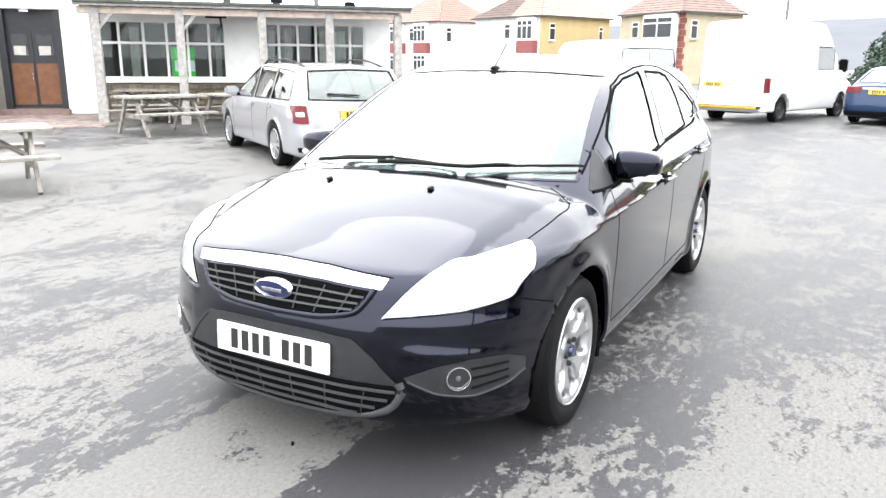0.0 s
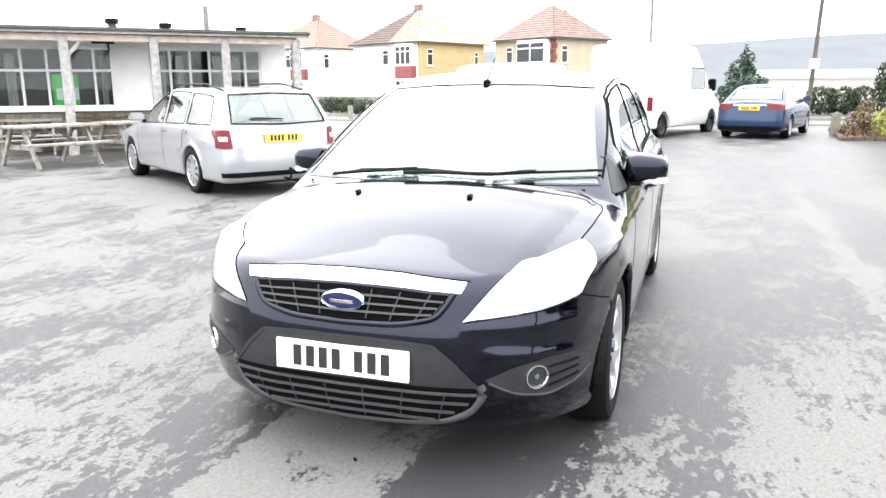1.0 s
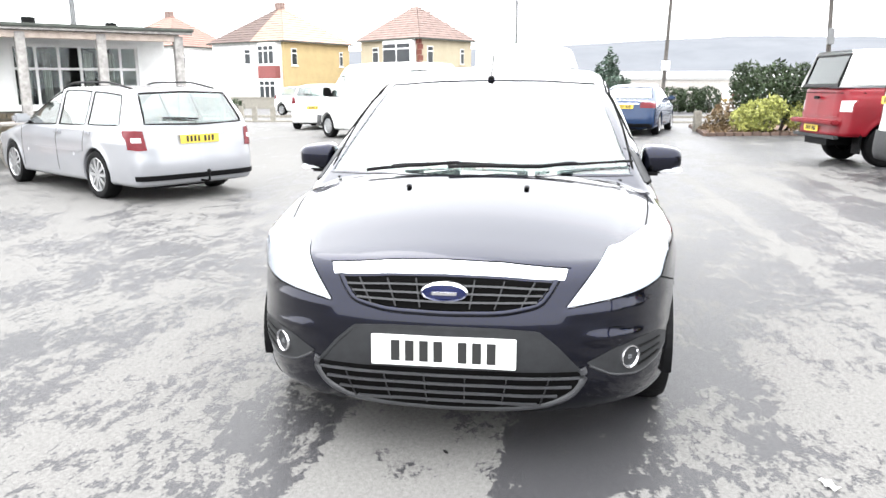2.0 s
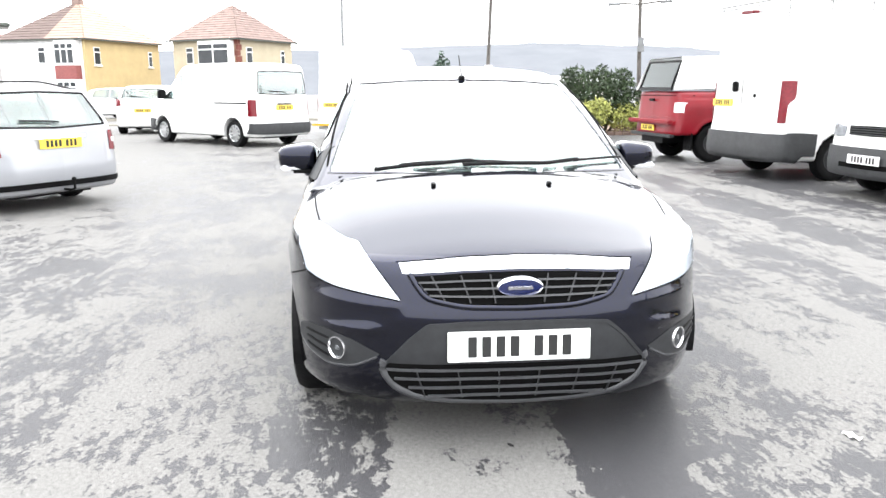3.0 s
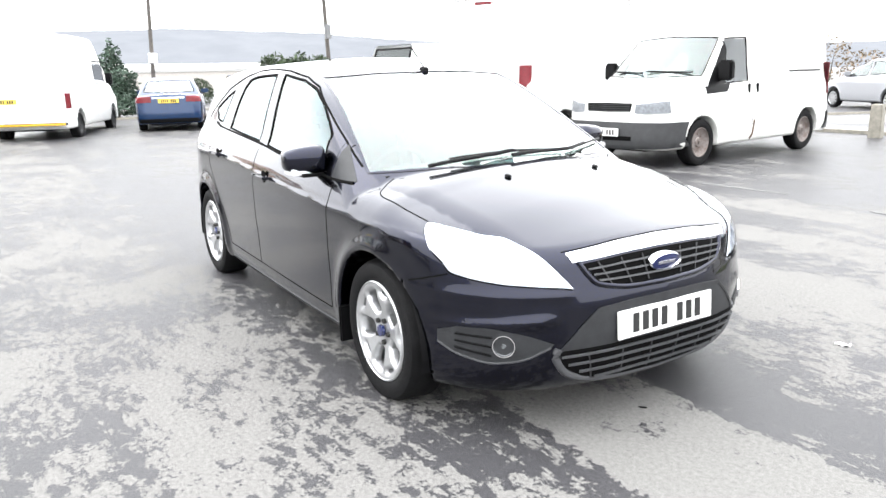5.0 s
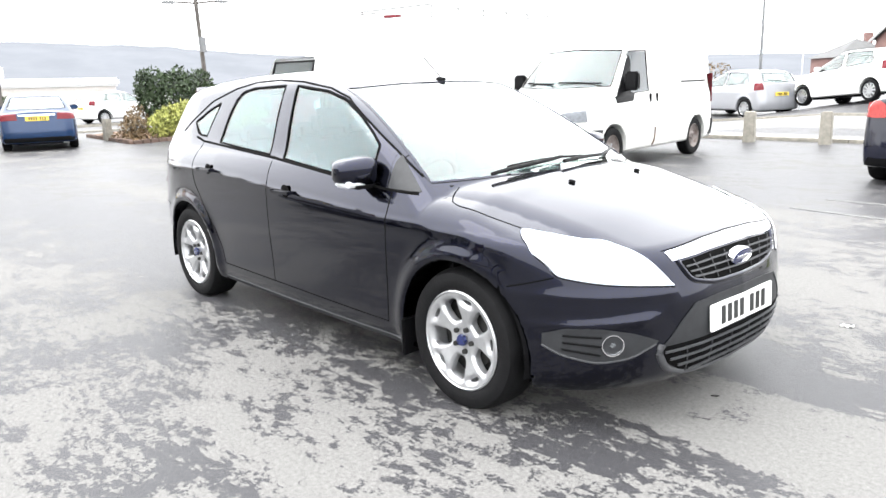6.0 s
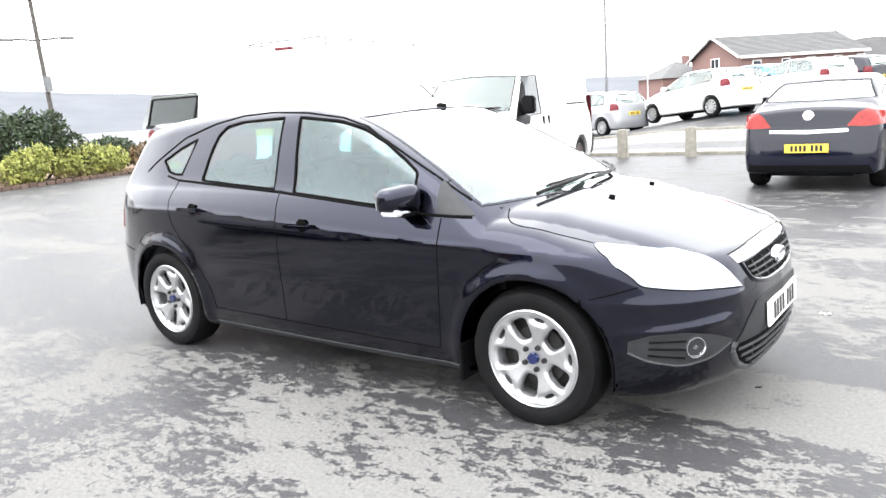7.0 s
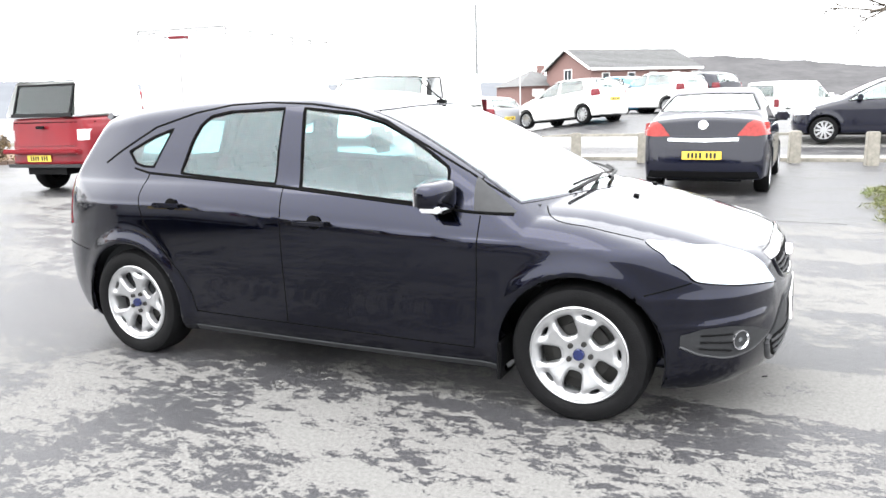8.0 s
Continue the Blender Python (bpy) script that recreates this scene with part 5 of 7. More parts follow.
# blue saloon
spec = make_spec(2.30, -2.32, 0.87, [(0.8, 0.98), (1.2, 0.93), (1.7, 0.83), (2.2, 0.68)], ((1.05, 0.94), (0.25, 1.34)),
                 [(-1.6, 1.15), (-1.2, 1.30), (-0.8, 1.38), (-0.3, 1.41), (0.2, 1.38), (0.6, 1.26)], ((-1.0, 1.36), (-1.75, 0.98)), 2.63, 0.93, 0.25, 0.305, 0.34, 0.09, 0.2)
spec["hood"] = curve((-2.4, 0.93), (-2.2, 0.965), (-1.6, 0.985), (-1.4, 0.98), (0.8, 0.98), (1.2, 0.93), (1.7, 0.83), (2.2, 0.68))
blue, blue_f = build_vehicle(
    "saloon_car", "metallic blue four-door saloon with red tail lamps", "car", stand(-19.1, 2.76, 165), spec, BLUE_PAINT, 0.045,
    [([(-1.15, 1.22), (-0.75, 1.32), (-0.35, 1.35)], [(-1.4, 0.96), (-0.35, 0.95)]), ([(-0.27, 1.35), (0.15, 1.32), (0.55, 1.12)], [(-0.27, 0.95), (0.8, 0.92)])],
    ([(-0.56, 1.32), (0.56, 1.32)], [(-0.68, 0.97), (0.68, 0.97)]), ([(-0.55, 1.30), (0, 1.315), (0.55, 1.30)], [(-0.66, 1.02), (0, 1.01), (0.66, 1.02)]),
    [("tail_lamp", [(-0.82, 0.90), (-0.45, 0.92)], [(-0.83, 0.76), (-0.43, 0.77)], RED_LENS)], [], "multi", 0.305, 0.2, 0.76,
    plates=[("rear", 0.0, 0.80, PLATE_YELLOW)], mirrors=(0.62, 1.0, 0.13, BLUE_PAINT), wiper=False)
cover("boot_trim", blue_f, [(-0.40, 0.895), (0.40, 0.895)], [(-0.40, 0.865), (0.40, 0.865)], 0, -1, CHROME, blue, 0.01, 0.02, 12, 3, "", (0.5, 4))
cover("rear_valance", blue_f, [(-0.78, 0.34), (0.78, 0.34)], [(-0.76, 0.24), (0.76, 0.24)], 0, -1, TRIM, blue, 0.01, 0.03, 12, 3, "", (0.5, 4))

# white van with ladder rack
spec = make_spec(2.45, -2.62, 0.98, [(1.3, 1.40), (1.7, 1.2), (2.1, 1.05), (2.35, 0.92)], ((1.85, 1.15), (1.0, 1.95)),
                 [(-2.7, 2.38), (-2.1, 2.45), (-0.4, 2.48), (0.6, 2.43), (1.1, 2.25), (1.5, 1.92)], ((-2.50, 2.37), (-2.62, 0.9)), 3.1, 1.2, 0.14, 0.33, 0.38, 0.13, 0.30, 0.9, nose_top=0.98)
rack_van, rack_van_form = build_vehicle(
    "panel_van", "high-roofed white panel van with grey bumpers and a roof rack", "van", stand(-7.0, 7.71, 98.0), spec, WHITE_PAINT, 0.045,
    [([(0.85, 1.80), (1.15, 1.78)], [(0.80, 1.22), (1.55, 1.20)])],
    ([(-0.72, 1.90), (0.72, 1.90)], [(-0.82, 1.22), (0.82, 1.22)]), None,
    [("tail_lamp", [(-0.905, 1.46), (-0.81, 1.46)], [(-0.905, 0.86), (-0.81, 0.86)], RED_LENS)], [],
    "steel", 0.335, 0.2, 0.84, DULL_TRIM, (0.62, 0.70, 0.50), [("rear", 0.48, 1.14, PLATE_YELLOW)], mirrors=(1.35, 1.4, 0.3, TRIM))
stripe("shut_line", rack_van_form, [(0, 2.25), (0, 0.72)], 0.014, 0, -1, GAP, rack_van, 0.001, 0.006, 16, "", (0.5, 4))
part_box("door_handle", (-2.66, 0.05, 1.30), (-2.58, 0.13, 1.46), TRIM, rack_van, 0.015)
part_box("lock", (-2.64, -0.42, 1.22), (-2.60, -0.38, 1.28), TRIM, rack_van, 0.01)
for sg in (-1, 1):
    cover("corner_bumper", rack_van_form, [(-2.42, 0.72), (-2.2, 0.72), (-1.95, 0.70)], [(-2.42, 0.32), (-2.2, 0.30), (-1.97, 0.30)], 1, sg, DULL_TRIM, rack_van, 0.03, 0.05, 10, 6)
part_box("brake_lamp", (-2.58, -0.15, 2.452), (-2.46, 0.15, 2.50), RED_LENS, rack_van, 0.008)
RACK = mat("galvanised_rack", (0.30, 0.30, 0.30), 0.5, 0.2, vary=0.2, scale=20)
rack = thing("roof_rack", "galvanised steel ladder rack along the van roof", "roof rack", stand(-7.0, 7.71, 98.0))
for sg in (-1, 1):
    rod("side_rail", (-2.45, sg * 0.80, 2.59), (1.1, sg * 0.80, 2.58), 0.013, RACK, rack)
for x in (-2.45, -1.75, -1.05, -0.35, 0.35, 1.05):
    rod("crossbar", (x, -0.84, 2.57), (x, 0.84, 2.57), 0.011, RACK, rack)
    for sg in (-1, 1):
        rod("foot", (x, sg * 0.80, 2.34), (x, sg * 0.80, 2.59), 0.012, RACK, rack)
rod("roller", (-2.56, -0.88, 2.60), (-2.56, 0.72, 2.60), 0.016, RACK, rack)

# older white van, nose to the camera
spec = make_spec(2.40, -2.42, 0.975, [(1.1, 1.42), (1.45, 1.25), (1.8, 1.15), (2.1, 1.06), (2.3, 0.96)], ((1.68, 1.19), (0.92, 1.84)),
                 [(-2.5, 1.92), (-2.0, 1.96), (-0.4, 2.0), (0.5, 1.98), (0.9, 1.90), (1.3, 1.7)], ((-2.32, 1.92), (-2.42, 0.9)), 2.93, 1.15, 0.17, 0.325, 0.375, 0.12, 0.26, 0.85, nose_top=0.98)
old_van, old_van_form = build_vehicle(
    "panel_van", "older off-white panel van with scuffed grey bumpers and rusty sills", "van", stand(-4.2, 7.84, -83.5), spec, OLD_WHITE, 0.035,
    [([(0.30, 1.78), (0.72, 1.775), (0.80, 1.765)], [(0.30, 1.16), (0.80, 1.14), (0.92, 1.14)])],
    ([(-0.70, 1.79), (0, 1.82), (0.70, 1.79)], [(-0.82, 1.25), (0, 1.23), (0.82, 1.25)]), None,
    [("tail_lamp", [(-0.96, 1.4), (-0.86, 1.4)], [(-0.96, 0.9), (-0.86, 0.9)], RED_LENS)],
    [("head_lamp", [(-0.87, 0.93), (-0.62, 0.90), (-0.46, 0.885)], [(-0.89, 0.77), (-0.62, 0.755), (-0.46, 0.765)], GREY_LENS)],
    "steel", 0.335, 0.205, 0.84, STEEL_RIM, (0.64, 0.60, None), [("front", 0.0, 0.50, PLATE_WHITE)], mirrors=(1.05, 1.32, 0.28, TRIM), handles=[], glass=VAN_GLASS, screen_glass=SCREEN_GLASS)
tg = cover("grille", old_van_form, [(-0.40, 0.90), (0, 0.905), (0.40, 0.90)], [(-0.38, 0.785), (0, 0.78), (0.38, 0.785)], 0, 1, GAP, old_van, 0.008, 0.03, 20, 5, "black slatted grille", (0.5, 4))
for k in range(4):
    stripe("slat", old_van_form, [(-0.38, 0.88 - 0.028 * k), (0, 0.882 - 0.028 * k), (0.38, 0.88 - 0.028 * k)], 0.010, 0, 1, DULL_TRIM, tg, 0.02, 0.01, 14, "", (0.5, 4))
stripe("bumper_slot", old_van_form, [(-0.45, 0.42), (0, 0.415), (0.45, 0.42)], 0.06, 0, 1, GAP, old_van, 0.034, 0.01, 16, "", (0.5, 4))
RUST = mat("rust", (0.10, 0.055, 0.03), 0.85, vary=0.5, scale=30, bump=0.3)
for sg in (-1, 1):
    stripe("shut_line", old_van_form, [(0.22, 1.85), (0.20, 0.5)], 0.012, 1, sg, GAP, old_van, 0.001, 0.006, 16)
    stripe("rust_patch", old_van_form, [(0.14, 0.58), (0.17, 0.36), (0.24, 0.30)], 0.05, 1, sg, RUST, old_van, 0.002, 0.006, 10)
    stripe("door_runner", old_van_form, [(-1.95, 1.28), (-0.9, 1.28)], 0.03, 1, sg, TRIM, old_van, 0.004, 0.02, 10)
    stripe("crease", old_van_form, [(-2.2, 0.70), (0.9, 0.70)], 0.012, 1, sg, OLD_WHITE, old_van, 0.006, 0.02, 20)
    for hx in (0.10, 0.33):
        p, _, _ = land(old_van_form, [(hx, 0, 1.05)], 1, sg)
        part_box("door_handle", (hx - 0.02, -0.01, 0.98), (hx + 0.02, 0.025, 1.12), TRIM, old_van, 0.008, pose(0, p[0][1], 0))
    cover("quarter_panel", old_van_form, [(0.80, 1.70), (0.83, 1.68), (0.86, 1.66)], [(0.94, 1.13), (1.15, 1.115), (1.36, 1.10)], 1, sg, TRIM, old_van, 0.006, 0.02, 8, 12)
    cover("mirror_base", old_van_form, [(0.80, 1.14), (1.42, 1.10)], [(0.92, 1.02), (1.40, 1.00)], 1, sg, TRIM, old_van, 0.01, 0.03, 10, 4)

# dark coupe cabriolet
COUPE_LENS = mat("orange_red_lamp", (0.30, 0.022, 0.018), 0.25, 0.0, 0.4, 0.2, 0.25, 30.0)
spec = make_spec(1.90, -2.0, 0.845, [(0.6, 1.02), (1.0, 0.94), (1.5, 0.80), (1.85, 0.66)], ((0.95, 0.94), (0.05, 1.42)),
                 [(-1.4, 1.20), (-1.0, 1.38), (-0.6, 1.46), (-0.2, 1.47), (0.2, 1.42), (0.6, 1.24)], ((-0.85, 1.43), (-1.55, 1.11)), 2.49, 0.95, 0.26, 0.30, 0.34, 0.10, 0.22)
spec["hood"] = curve((-2.2, 0.96), (-1.95, 1.06), (-1.6, 1.12), (-1.2, 1.10), (0.6, 1.02), (1.0, 0.94), (1.5, 0.80), (1.85, 0.66))
coupe, coupe_f = build_vehicle(
    "coupe_car", "dark navy two-door coupe with large red tail lamps", "car", stand(0.97, 8.93, 89), spec, NAVY_PAINT, 0.03,
    [([(-1.0, 1.20), (-0.5, 1.29), (0.0, 1.28), (0.4, 1.10)], [(-1.2, 1.02), (-0.4, 0.99), (0.2, 0.97), (0.75, 0.94)])],
    ([(-0.54, 1.28), (0.54, 1.28)], [(-0.66, 0.98), (0.66, 0.98)]), ([(-0.54, 1.375), (0, 1.39), (0.54, 1.375)], [(-0.68, 1.15), (0, 1.14), (0.68, 1.15)]),
    [("tail_lamp", [(-0.81, 0.985), (-0.64, 1.02), (-0.56, 0.985)], [(-0.83, 0.83), (-0.66, 0.815), (-0.44, 0.825)], COUPE_LENS)], [], "multi", 0.30, 0.2, 0.74,
    plates=[("rear", 0.0, 0.56, PLATE_YELLOW)], mirrors=(0.55, 1.0, 0.13, NAVY_PAINT), wiper=False)
cover("chrome_strip", coupe_f, [(-0.46, 0.795), (0, 0.785), (0.46, 0.795)], [(-0.46, 0.755), (0, 0.74), (0.46, 0.755)], 0, -1, CHROME, coupe, 0.012, 0.02, 16, 3, "", (0.5, 4))
bm = bmesh.new()
p, n, _ = land(coupe_f, [(0, 0, 0.965)], 0, -1, (0.5, 4))
add_lathe(bm, [(0.0, 0.02), (0.055, 0.018), (0.066, 0.008), (0.066, -0.02)], 28, pose(p[0][0], 0, 0.965, 0, 0, 90) @ pose(0, 0, 0, 12))
part("badge", bm, CHROME, coupe, "round bright badge", True)
cover("rear_valance", coupe_f, [(-0.70, 0.34), (0, 0.34), (0.70, 0.34)], [(-0.74, 0.25), (0, 0.25), (0.74, 0.25)], 0, -1, TRIM, coupe, 0.012, 0.03, 16, 4, "", (0.5, 4))

# red pickup with a white canopy
PICKUP = stand(-9.91, 7.20, 96.9)
spec = make_spec(2.35, -2.36, 0.86, [(0.9, 1.3), (1.2, 1.14), (1.7, 1.06), (2.2, 0.95)], ((1.15, 1.16), (0.55, 1.72)),
                 [(-0.6, 1.2), (-0.5, 1.70), (-0.3, 1.78), (0.2, 1.78), (0.7, 1.6)], ((-0.45, 1.72), (-0.55, 1.1)), 2.95, 1.2, 0.16, 0.36, 0.40, 0.06, 0.50)
spec["hood"] = curve((-2.5, 1.31), (0.7, 1.31), (1.0, 1.2), (1.2, 1.14), (1.7, 1.06), (2.2, 0.95))
spec["hood_crown"] = 0.02
pickup, pickup_f = build_vehicle(
    "pickup_truck", "bright red pickup truck with a rear step bumper", "truck", PICKUP, spec, RED_PAINT, 0.045,
    [([(-0.35, 1.65), (0.3, 1.65), (0.5, 1.55)], [(-0.38, 1.36), (0.3, 1.34), (0.75, 1.33)])], ([(-0.6, 1.65), (0.6, 1.65)], [(-0.7, 1.30), (0.7, 1.30)]), None,
    [("tail_lamp", [(-0.82, 1.10), (-0.69, 1.10)], [(-0.82, 0.92), (-0.69, 0.92)], CLEAR_LENS)], [], "steel", 0.36, 0.2, 0.72, DULL_TRIM,
    plates=[("rear", 0.08, 0.62, PLATE_YELLOW)], wiper=False)
part_box("step_bumper", (-2.44, -0.82, 0.70), (-2.30, 0.82, 0.78), RED_PAINT, pickup, 0.025)
part_box("mud_flap", (-1.95, -0.84, 0.22), (-1.92, -0.58, 0.60), TRIM, pickup)
part_box("chassis", (-2.3, -0.42, 0.34), (1.6, 0.42, 0.52), TRIM, pickup)
part_box("rear_skirt", (-2.36, -0.80, 0.46), (-2.28, 0.80, 0.52), DULL_TRIM, pickup, 0.01)
stripe("tailgate_seam", pickup_f, [(-0.80, 1.225), (0, 1.225), (0.80, 1.225)], 0.014, 0, -1, GAP, pickup, 0.002, 0.006, 16, "", (1.9, 4))
stripe("tailgate_crease", pickup_f, [(-0.66, 0.86), (0, 0.86), (0.66, 0.86)], 0.05, 0, -1, RED_PAINT, pickup, 0.018, 0.02, 16, "", (1.9, 4))
part_box("tailgate_handle", (-2.36, -0.09, 1.12), (-2.325, 0.09, 1.17), TRIM, pickup, 0.01)
CANOPY = mat("white_canopy", (0.75, 0.75, 0.74), 0.4, vary=0.05, scale=3)
canopy = thing("pickup_canopy", "white hardtop canopy with a dark-framed rear window", "canopy", PICKUP)
bm = bmesh.new()
poly = [(-2.32, 1.325), (-2.10, 1.93), (-0.58, 1.97), (-0.56, 1.325)]
w0, w1 = 0.76, 0.64
lo = [bm.verts.new((x, (w0 if z < 1.5 else w1), z)) for x, z in poly]
hi = [bm.verts.new((x, -(w0 if z < 1.5 else w1), z)) for x, z in poly]
bm.faces.new(lo)
bm.faces.new(hi[::-1])
for i in range(4):
    if i != 0:
        bm.faces.new((lo[i], lo[(i + 1) % 4], hi[(i + 1) % 4], hi[i]))
bmesh.ops.bevel(bm, geom=bm.edges[:], offset=0.03, segments=2, affect="EDGES")
part("shell", bm, CANOPY, canopy)
tilt = pose(-2.215, -0.03, 1.60, 0, 20.0, 0)
part_box("rear_glass", (-0.004, -0.59, -0.27), (0.004, 0.59, 0.26), DARK_GLASS, canopy, 0.0, tilt)
for lo3, hi3 in (((-0.02, -0.62, 0.25), (0.012, 0.62, 0.285)), ((-0.02, -0.66, -0.30), (0.012, 0.66, -0.24)), ((-0.02, -0.63, -0.28), (0.012, -0.59, 0.28)), ((-0.02, 0.59, -0.28), (0.012, 0.63, 0.28))):
    part_box("window_frame", lo3, hi3, TRIM, canopy, 0.006, tilt)


# small hatchbacks in the upper car park and on the road
def small_car(name, label, m, paint, h=0.05, wheels="multi", glass=None):
    s = make_spec(1.95, -1.95, 0.85, [(0.6, 1.10), (1.0, 1.02), (1.5, 0.88), (1.9, 0.72)], ((1.05, 1.0), (0.2, 1.42)),
                  [(-2.0, 1.28), (-1.6, 1.38), (-1.0, 1.46), (-0.3, 1.48), (0.2, 1.43), (0.7, 1.25)], ((-1.62, 1.38), (-1.95, 0.85)), 2.49, 0.98, 0.24, 0.30, 0.345, 0.10, 0.22)
    return build_vehicle(
        name, label, "car", m, s, paint, h,
        [([(-1.15, 1.36), (-0.7, 1.40), (-0.3, 1.41)], [(-1.3, 1.06), (-0.3, 1.00)]), ([(-0.22, 1.41), (0.15, 1.36), (0.55, 1.15)], [(-0.22, 1.0), (0.80, 0.95)])],
        ([(-0.56, 1.38), (0.56, 1.38)], [(-0.68, 1.03), (0.68, 1.03)]), ([(-0.55, 1.36), (0.55, 1.36)], [(-0.62, 1.08), (0.62, 1.08)]),
        [("tail_lamp", [(-0.80, 1.05), (-0.66, 1.06)], [(-0.82, 0.84), (-0.64, 0.86)], RED_LENS)],
        [("head_lamp", [(-0.80, 0.80), (-0.5, 0.78)], [(-0.80, 0.66), (-0.5, 0.64)], CLEAR_LENS)], wheels, 0.30, 0.205, 0.745,
        plates=[("rear", 0.0, 0.72, PLATE_YELLOW), ("front", 0.0, 0.45, PLATE_WHITE)], mirrors=(0.55, 1.04, 0.13, paint), glass=glass)


small_car("hatchback_car", "white small hatchback parked on the upper level", pose(-4.97, 21.29, 0.43, 0, 0, 155) @ pose(0, 0, 0, 0, 4.4, 0), WHITE_PAINT)
small_car("hatchback_car", "silver hatchback parked behind concrete bollards", stand(-8.72, 21.5, 157), SILVER_PAINT)
small_car("hatchback_car", "light blue small car between white ones", stand(-4.75, 26.6, 150), SKYBLUE_PAINT)
small_car("hatchback_car", "white hatchback in a far row", stand(-2.9, 25.4, 150), WHITE_PAINT, 0.06)
small_car("hatchback_car", "dark hatchback in a far row", stand(-1.9, 27.2, 150), NAVY_PAINT, 0.06)
build_vehicle(
    "panel_van", "small white van on the upper level", "van", stand(1.75, 34.6, 52) @ Matrix.Diagonal((1, 1, 0.9, 1)), dict(van_spec), WHITE_PAINT, 0.07,
    [([(0.62, 1.66), (1.0, 1.62), (1.15, 1.52)], [(0.58, 1.12), (1.1, 1.10), (1.52, 1.10)])], ([(-0.66, 1.78), (0, 1.80), (0.66, 1.78)], [(-0.76, 1.14), (0, 1.12), (0.76, 1.14)]),
    ([(-0.68, 1.74), (0, 1.76), (0.68, 1.74)], [(-0.74, 1.24), (0, 1.22), (0.74, 1.24)]), [("tail_lamp", [(-0.885, 1.10), (-0.78, 1.10)], [(-0.89, 0.72), (-0.79, 0.72)], RED_LENS)], [],
    "multi", 0.32, 0.20, 0.77, None, (0.60, 0.56, None), mirrors=(1.35, 1.22, 0.22, WHITE_PAINT))
small_car("hatchback_car", "dark blue hatchback with silver wheels on the road", stand(3.87, 16.5, 180), NAVY_PAINT, 0.045)
small_car("hatchback_car", "white hatchback parked near the houses", stand(-21.0, -7.6, 186), WHITE_PAINT, 0.06)
small_car("hatchback_car", "white hatchback parked by the garden wall", stand(-33.6, -12.4, 65), WHITE_PAINT, 0.06)
small_car("hatchback_car", "white car parked across the road", stand(-34.5, 10.3, 100), WHITE_PAINT, 0.06)

# ---- materials of the place ----
WHITE_RENDER = mat("white_render", (0.82, 0.82, 0.81), 0.85, vary=0.10, scale=1.5, bump=0.2, bump_scale=80)
WHITE_FRAME = mat("white_window_frame", (0.78, 0.78, 0.77), 0.45, vary=0.06, scale=6)
SANDSTONE = mat("sandstone_block", (0.20, 0.165, 0.115), 0.9, second=(0.10, 0.085, 0.06), scale=7, bump=0.6, bump_scale=40, each=0.3)
MORTAR = mat("mortar", (0.16, 0.15, 0.13), 0.95, vary=0.2, scale=20, bump=0.3)
OLD_TIMBER = mat("weathered_timber", (0.40, 0.385, 0.37), 0.85, second=(0.22, 0.21, 0.20), scale=9, bump=0.5, bump_scale=50)
BEAM_TIMBER = mat("pale_beam_timber", (0.55, 0.47, 0.42), 0.8, second=(0.38, 0.31, 0.26), scale=5, bump=0.4, bump_scale=50)
TABLE_TIMBER = mat("grey_picnic_timber", (0.33, 0.31, 0.285), 0.8, second=(0.16, 0.145, 0.13), scale=8, bump=0.5, bump_scale=60)
DOOR_WOOD = mat("brown_door_wood", (0.17, 0.065, 0.02), 0.45, second=(0.11, 0.04, 0.014), scale=6, bump=0.2)
DARK_DOOR = mat("dark_door_frame", (0.012, 0.013, 0.018), 0.4, vary=0.3, scale=9)
# near-black, with the unlit room's shade put into the colour
ROOM = mat("room_shade_black", (0.022, 0.02, 0.02), 0.9, vary=0.3, scale=2)
CURTAIN = mat("pale_curtain", (0.5, 0.47, 0.44), 0.9, vary=0.2, scale=9)
GREEN_BOARD = mat("green_board", (0.03, 0.55, 0.06), 0.5, vary=0.06, scale=5)
RED_BRICK = mat("red_brick", (0.22, 0.07, 0.05), 0.9, second=(0.14, 0.05, 0.04), scale=12, bump=0.4, each=0.25)
PAVER = mat("brick_paver", (0.27, 0.21, 0.19), 0.85, second=(0.18, 0.145, 0.135), scale=8, bump=0.4, each=0.3)
FELT = mat("roofing_felt", (0.055, 0.06, 0.055), 0.85, second=(0.09, 0.10, 0.085), scale=4, bump=0.4)
CREAM = mat("cream_render", (0.40, 0.345, 0.245), 0.85, vary=0.08, scale=1.2, bump=0.2)
YELLOW_WALL = mat("yellow_render", (0.44, 0.335, 0.17), 0.85, vary=0.08, scale=1.2, bump=0.2)
# red, brown and orange roof colours are desaturated to carry distance haze
RED_TILE = mat("red_roof_tile", (0.27, 0.155, 0.125), 0.8, second=(0.20, 0.12, 0.10), scale=3, bump=0.5, each=0.12)
BROWN_TILE = mat("brown_roof_tile", (0.23, 0.16, 0.14), 0.85, second=(0.16, 0.115, 0.10), scale=2, bump=0.5, each=0.12)
DARK_TILE = mat("dark_brown_roof_tile", (0.12, 0.085, 0.075), 0.85, second=(0.09, 0.062, 0.055), scale=2, bump=0.5)
ORANGE_TILE = mat("orange_roof_tile", (0.36, 0.235, 0.18), 0.8, second=(0.29, 0.19, 0.15), scale=3, bump=0.5, each=0.12)
RED_PANEL = mat("red_hung_tile", (0.24, 0.075, 0.07), 0.8, vary=0.25, scale=9, bump=0.3)
SLATE = mat("grey_roof_tile", (0.11, 0.11, 0.11), 0.8, second=(0.085, 0.085, 0.085), scale=1.5, bump=0.4)
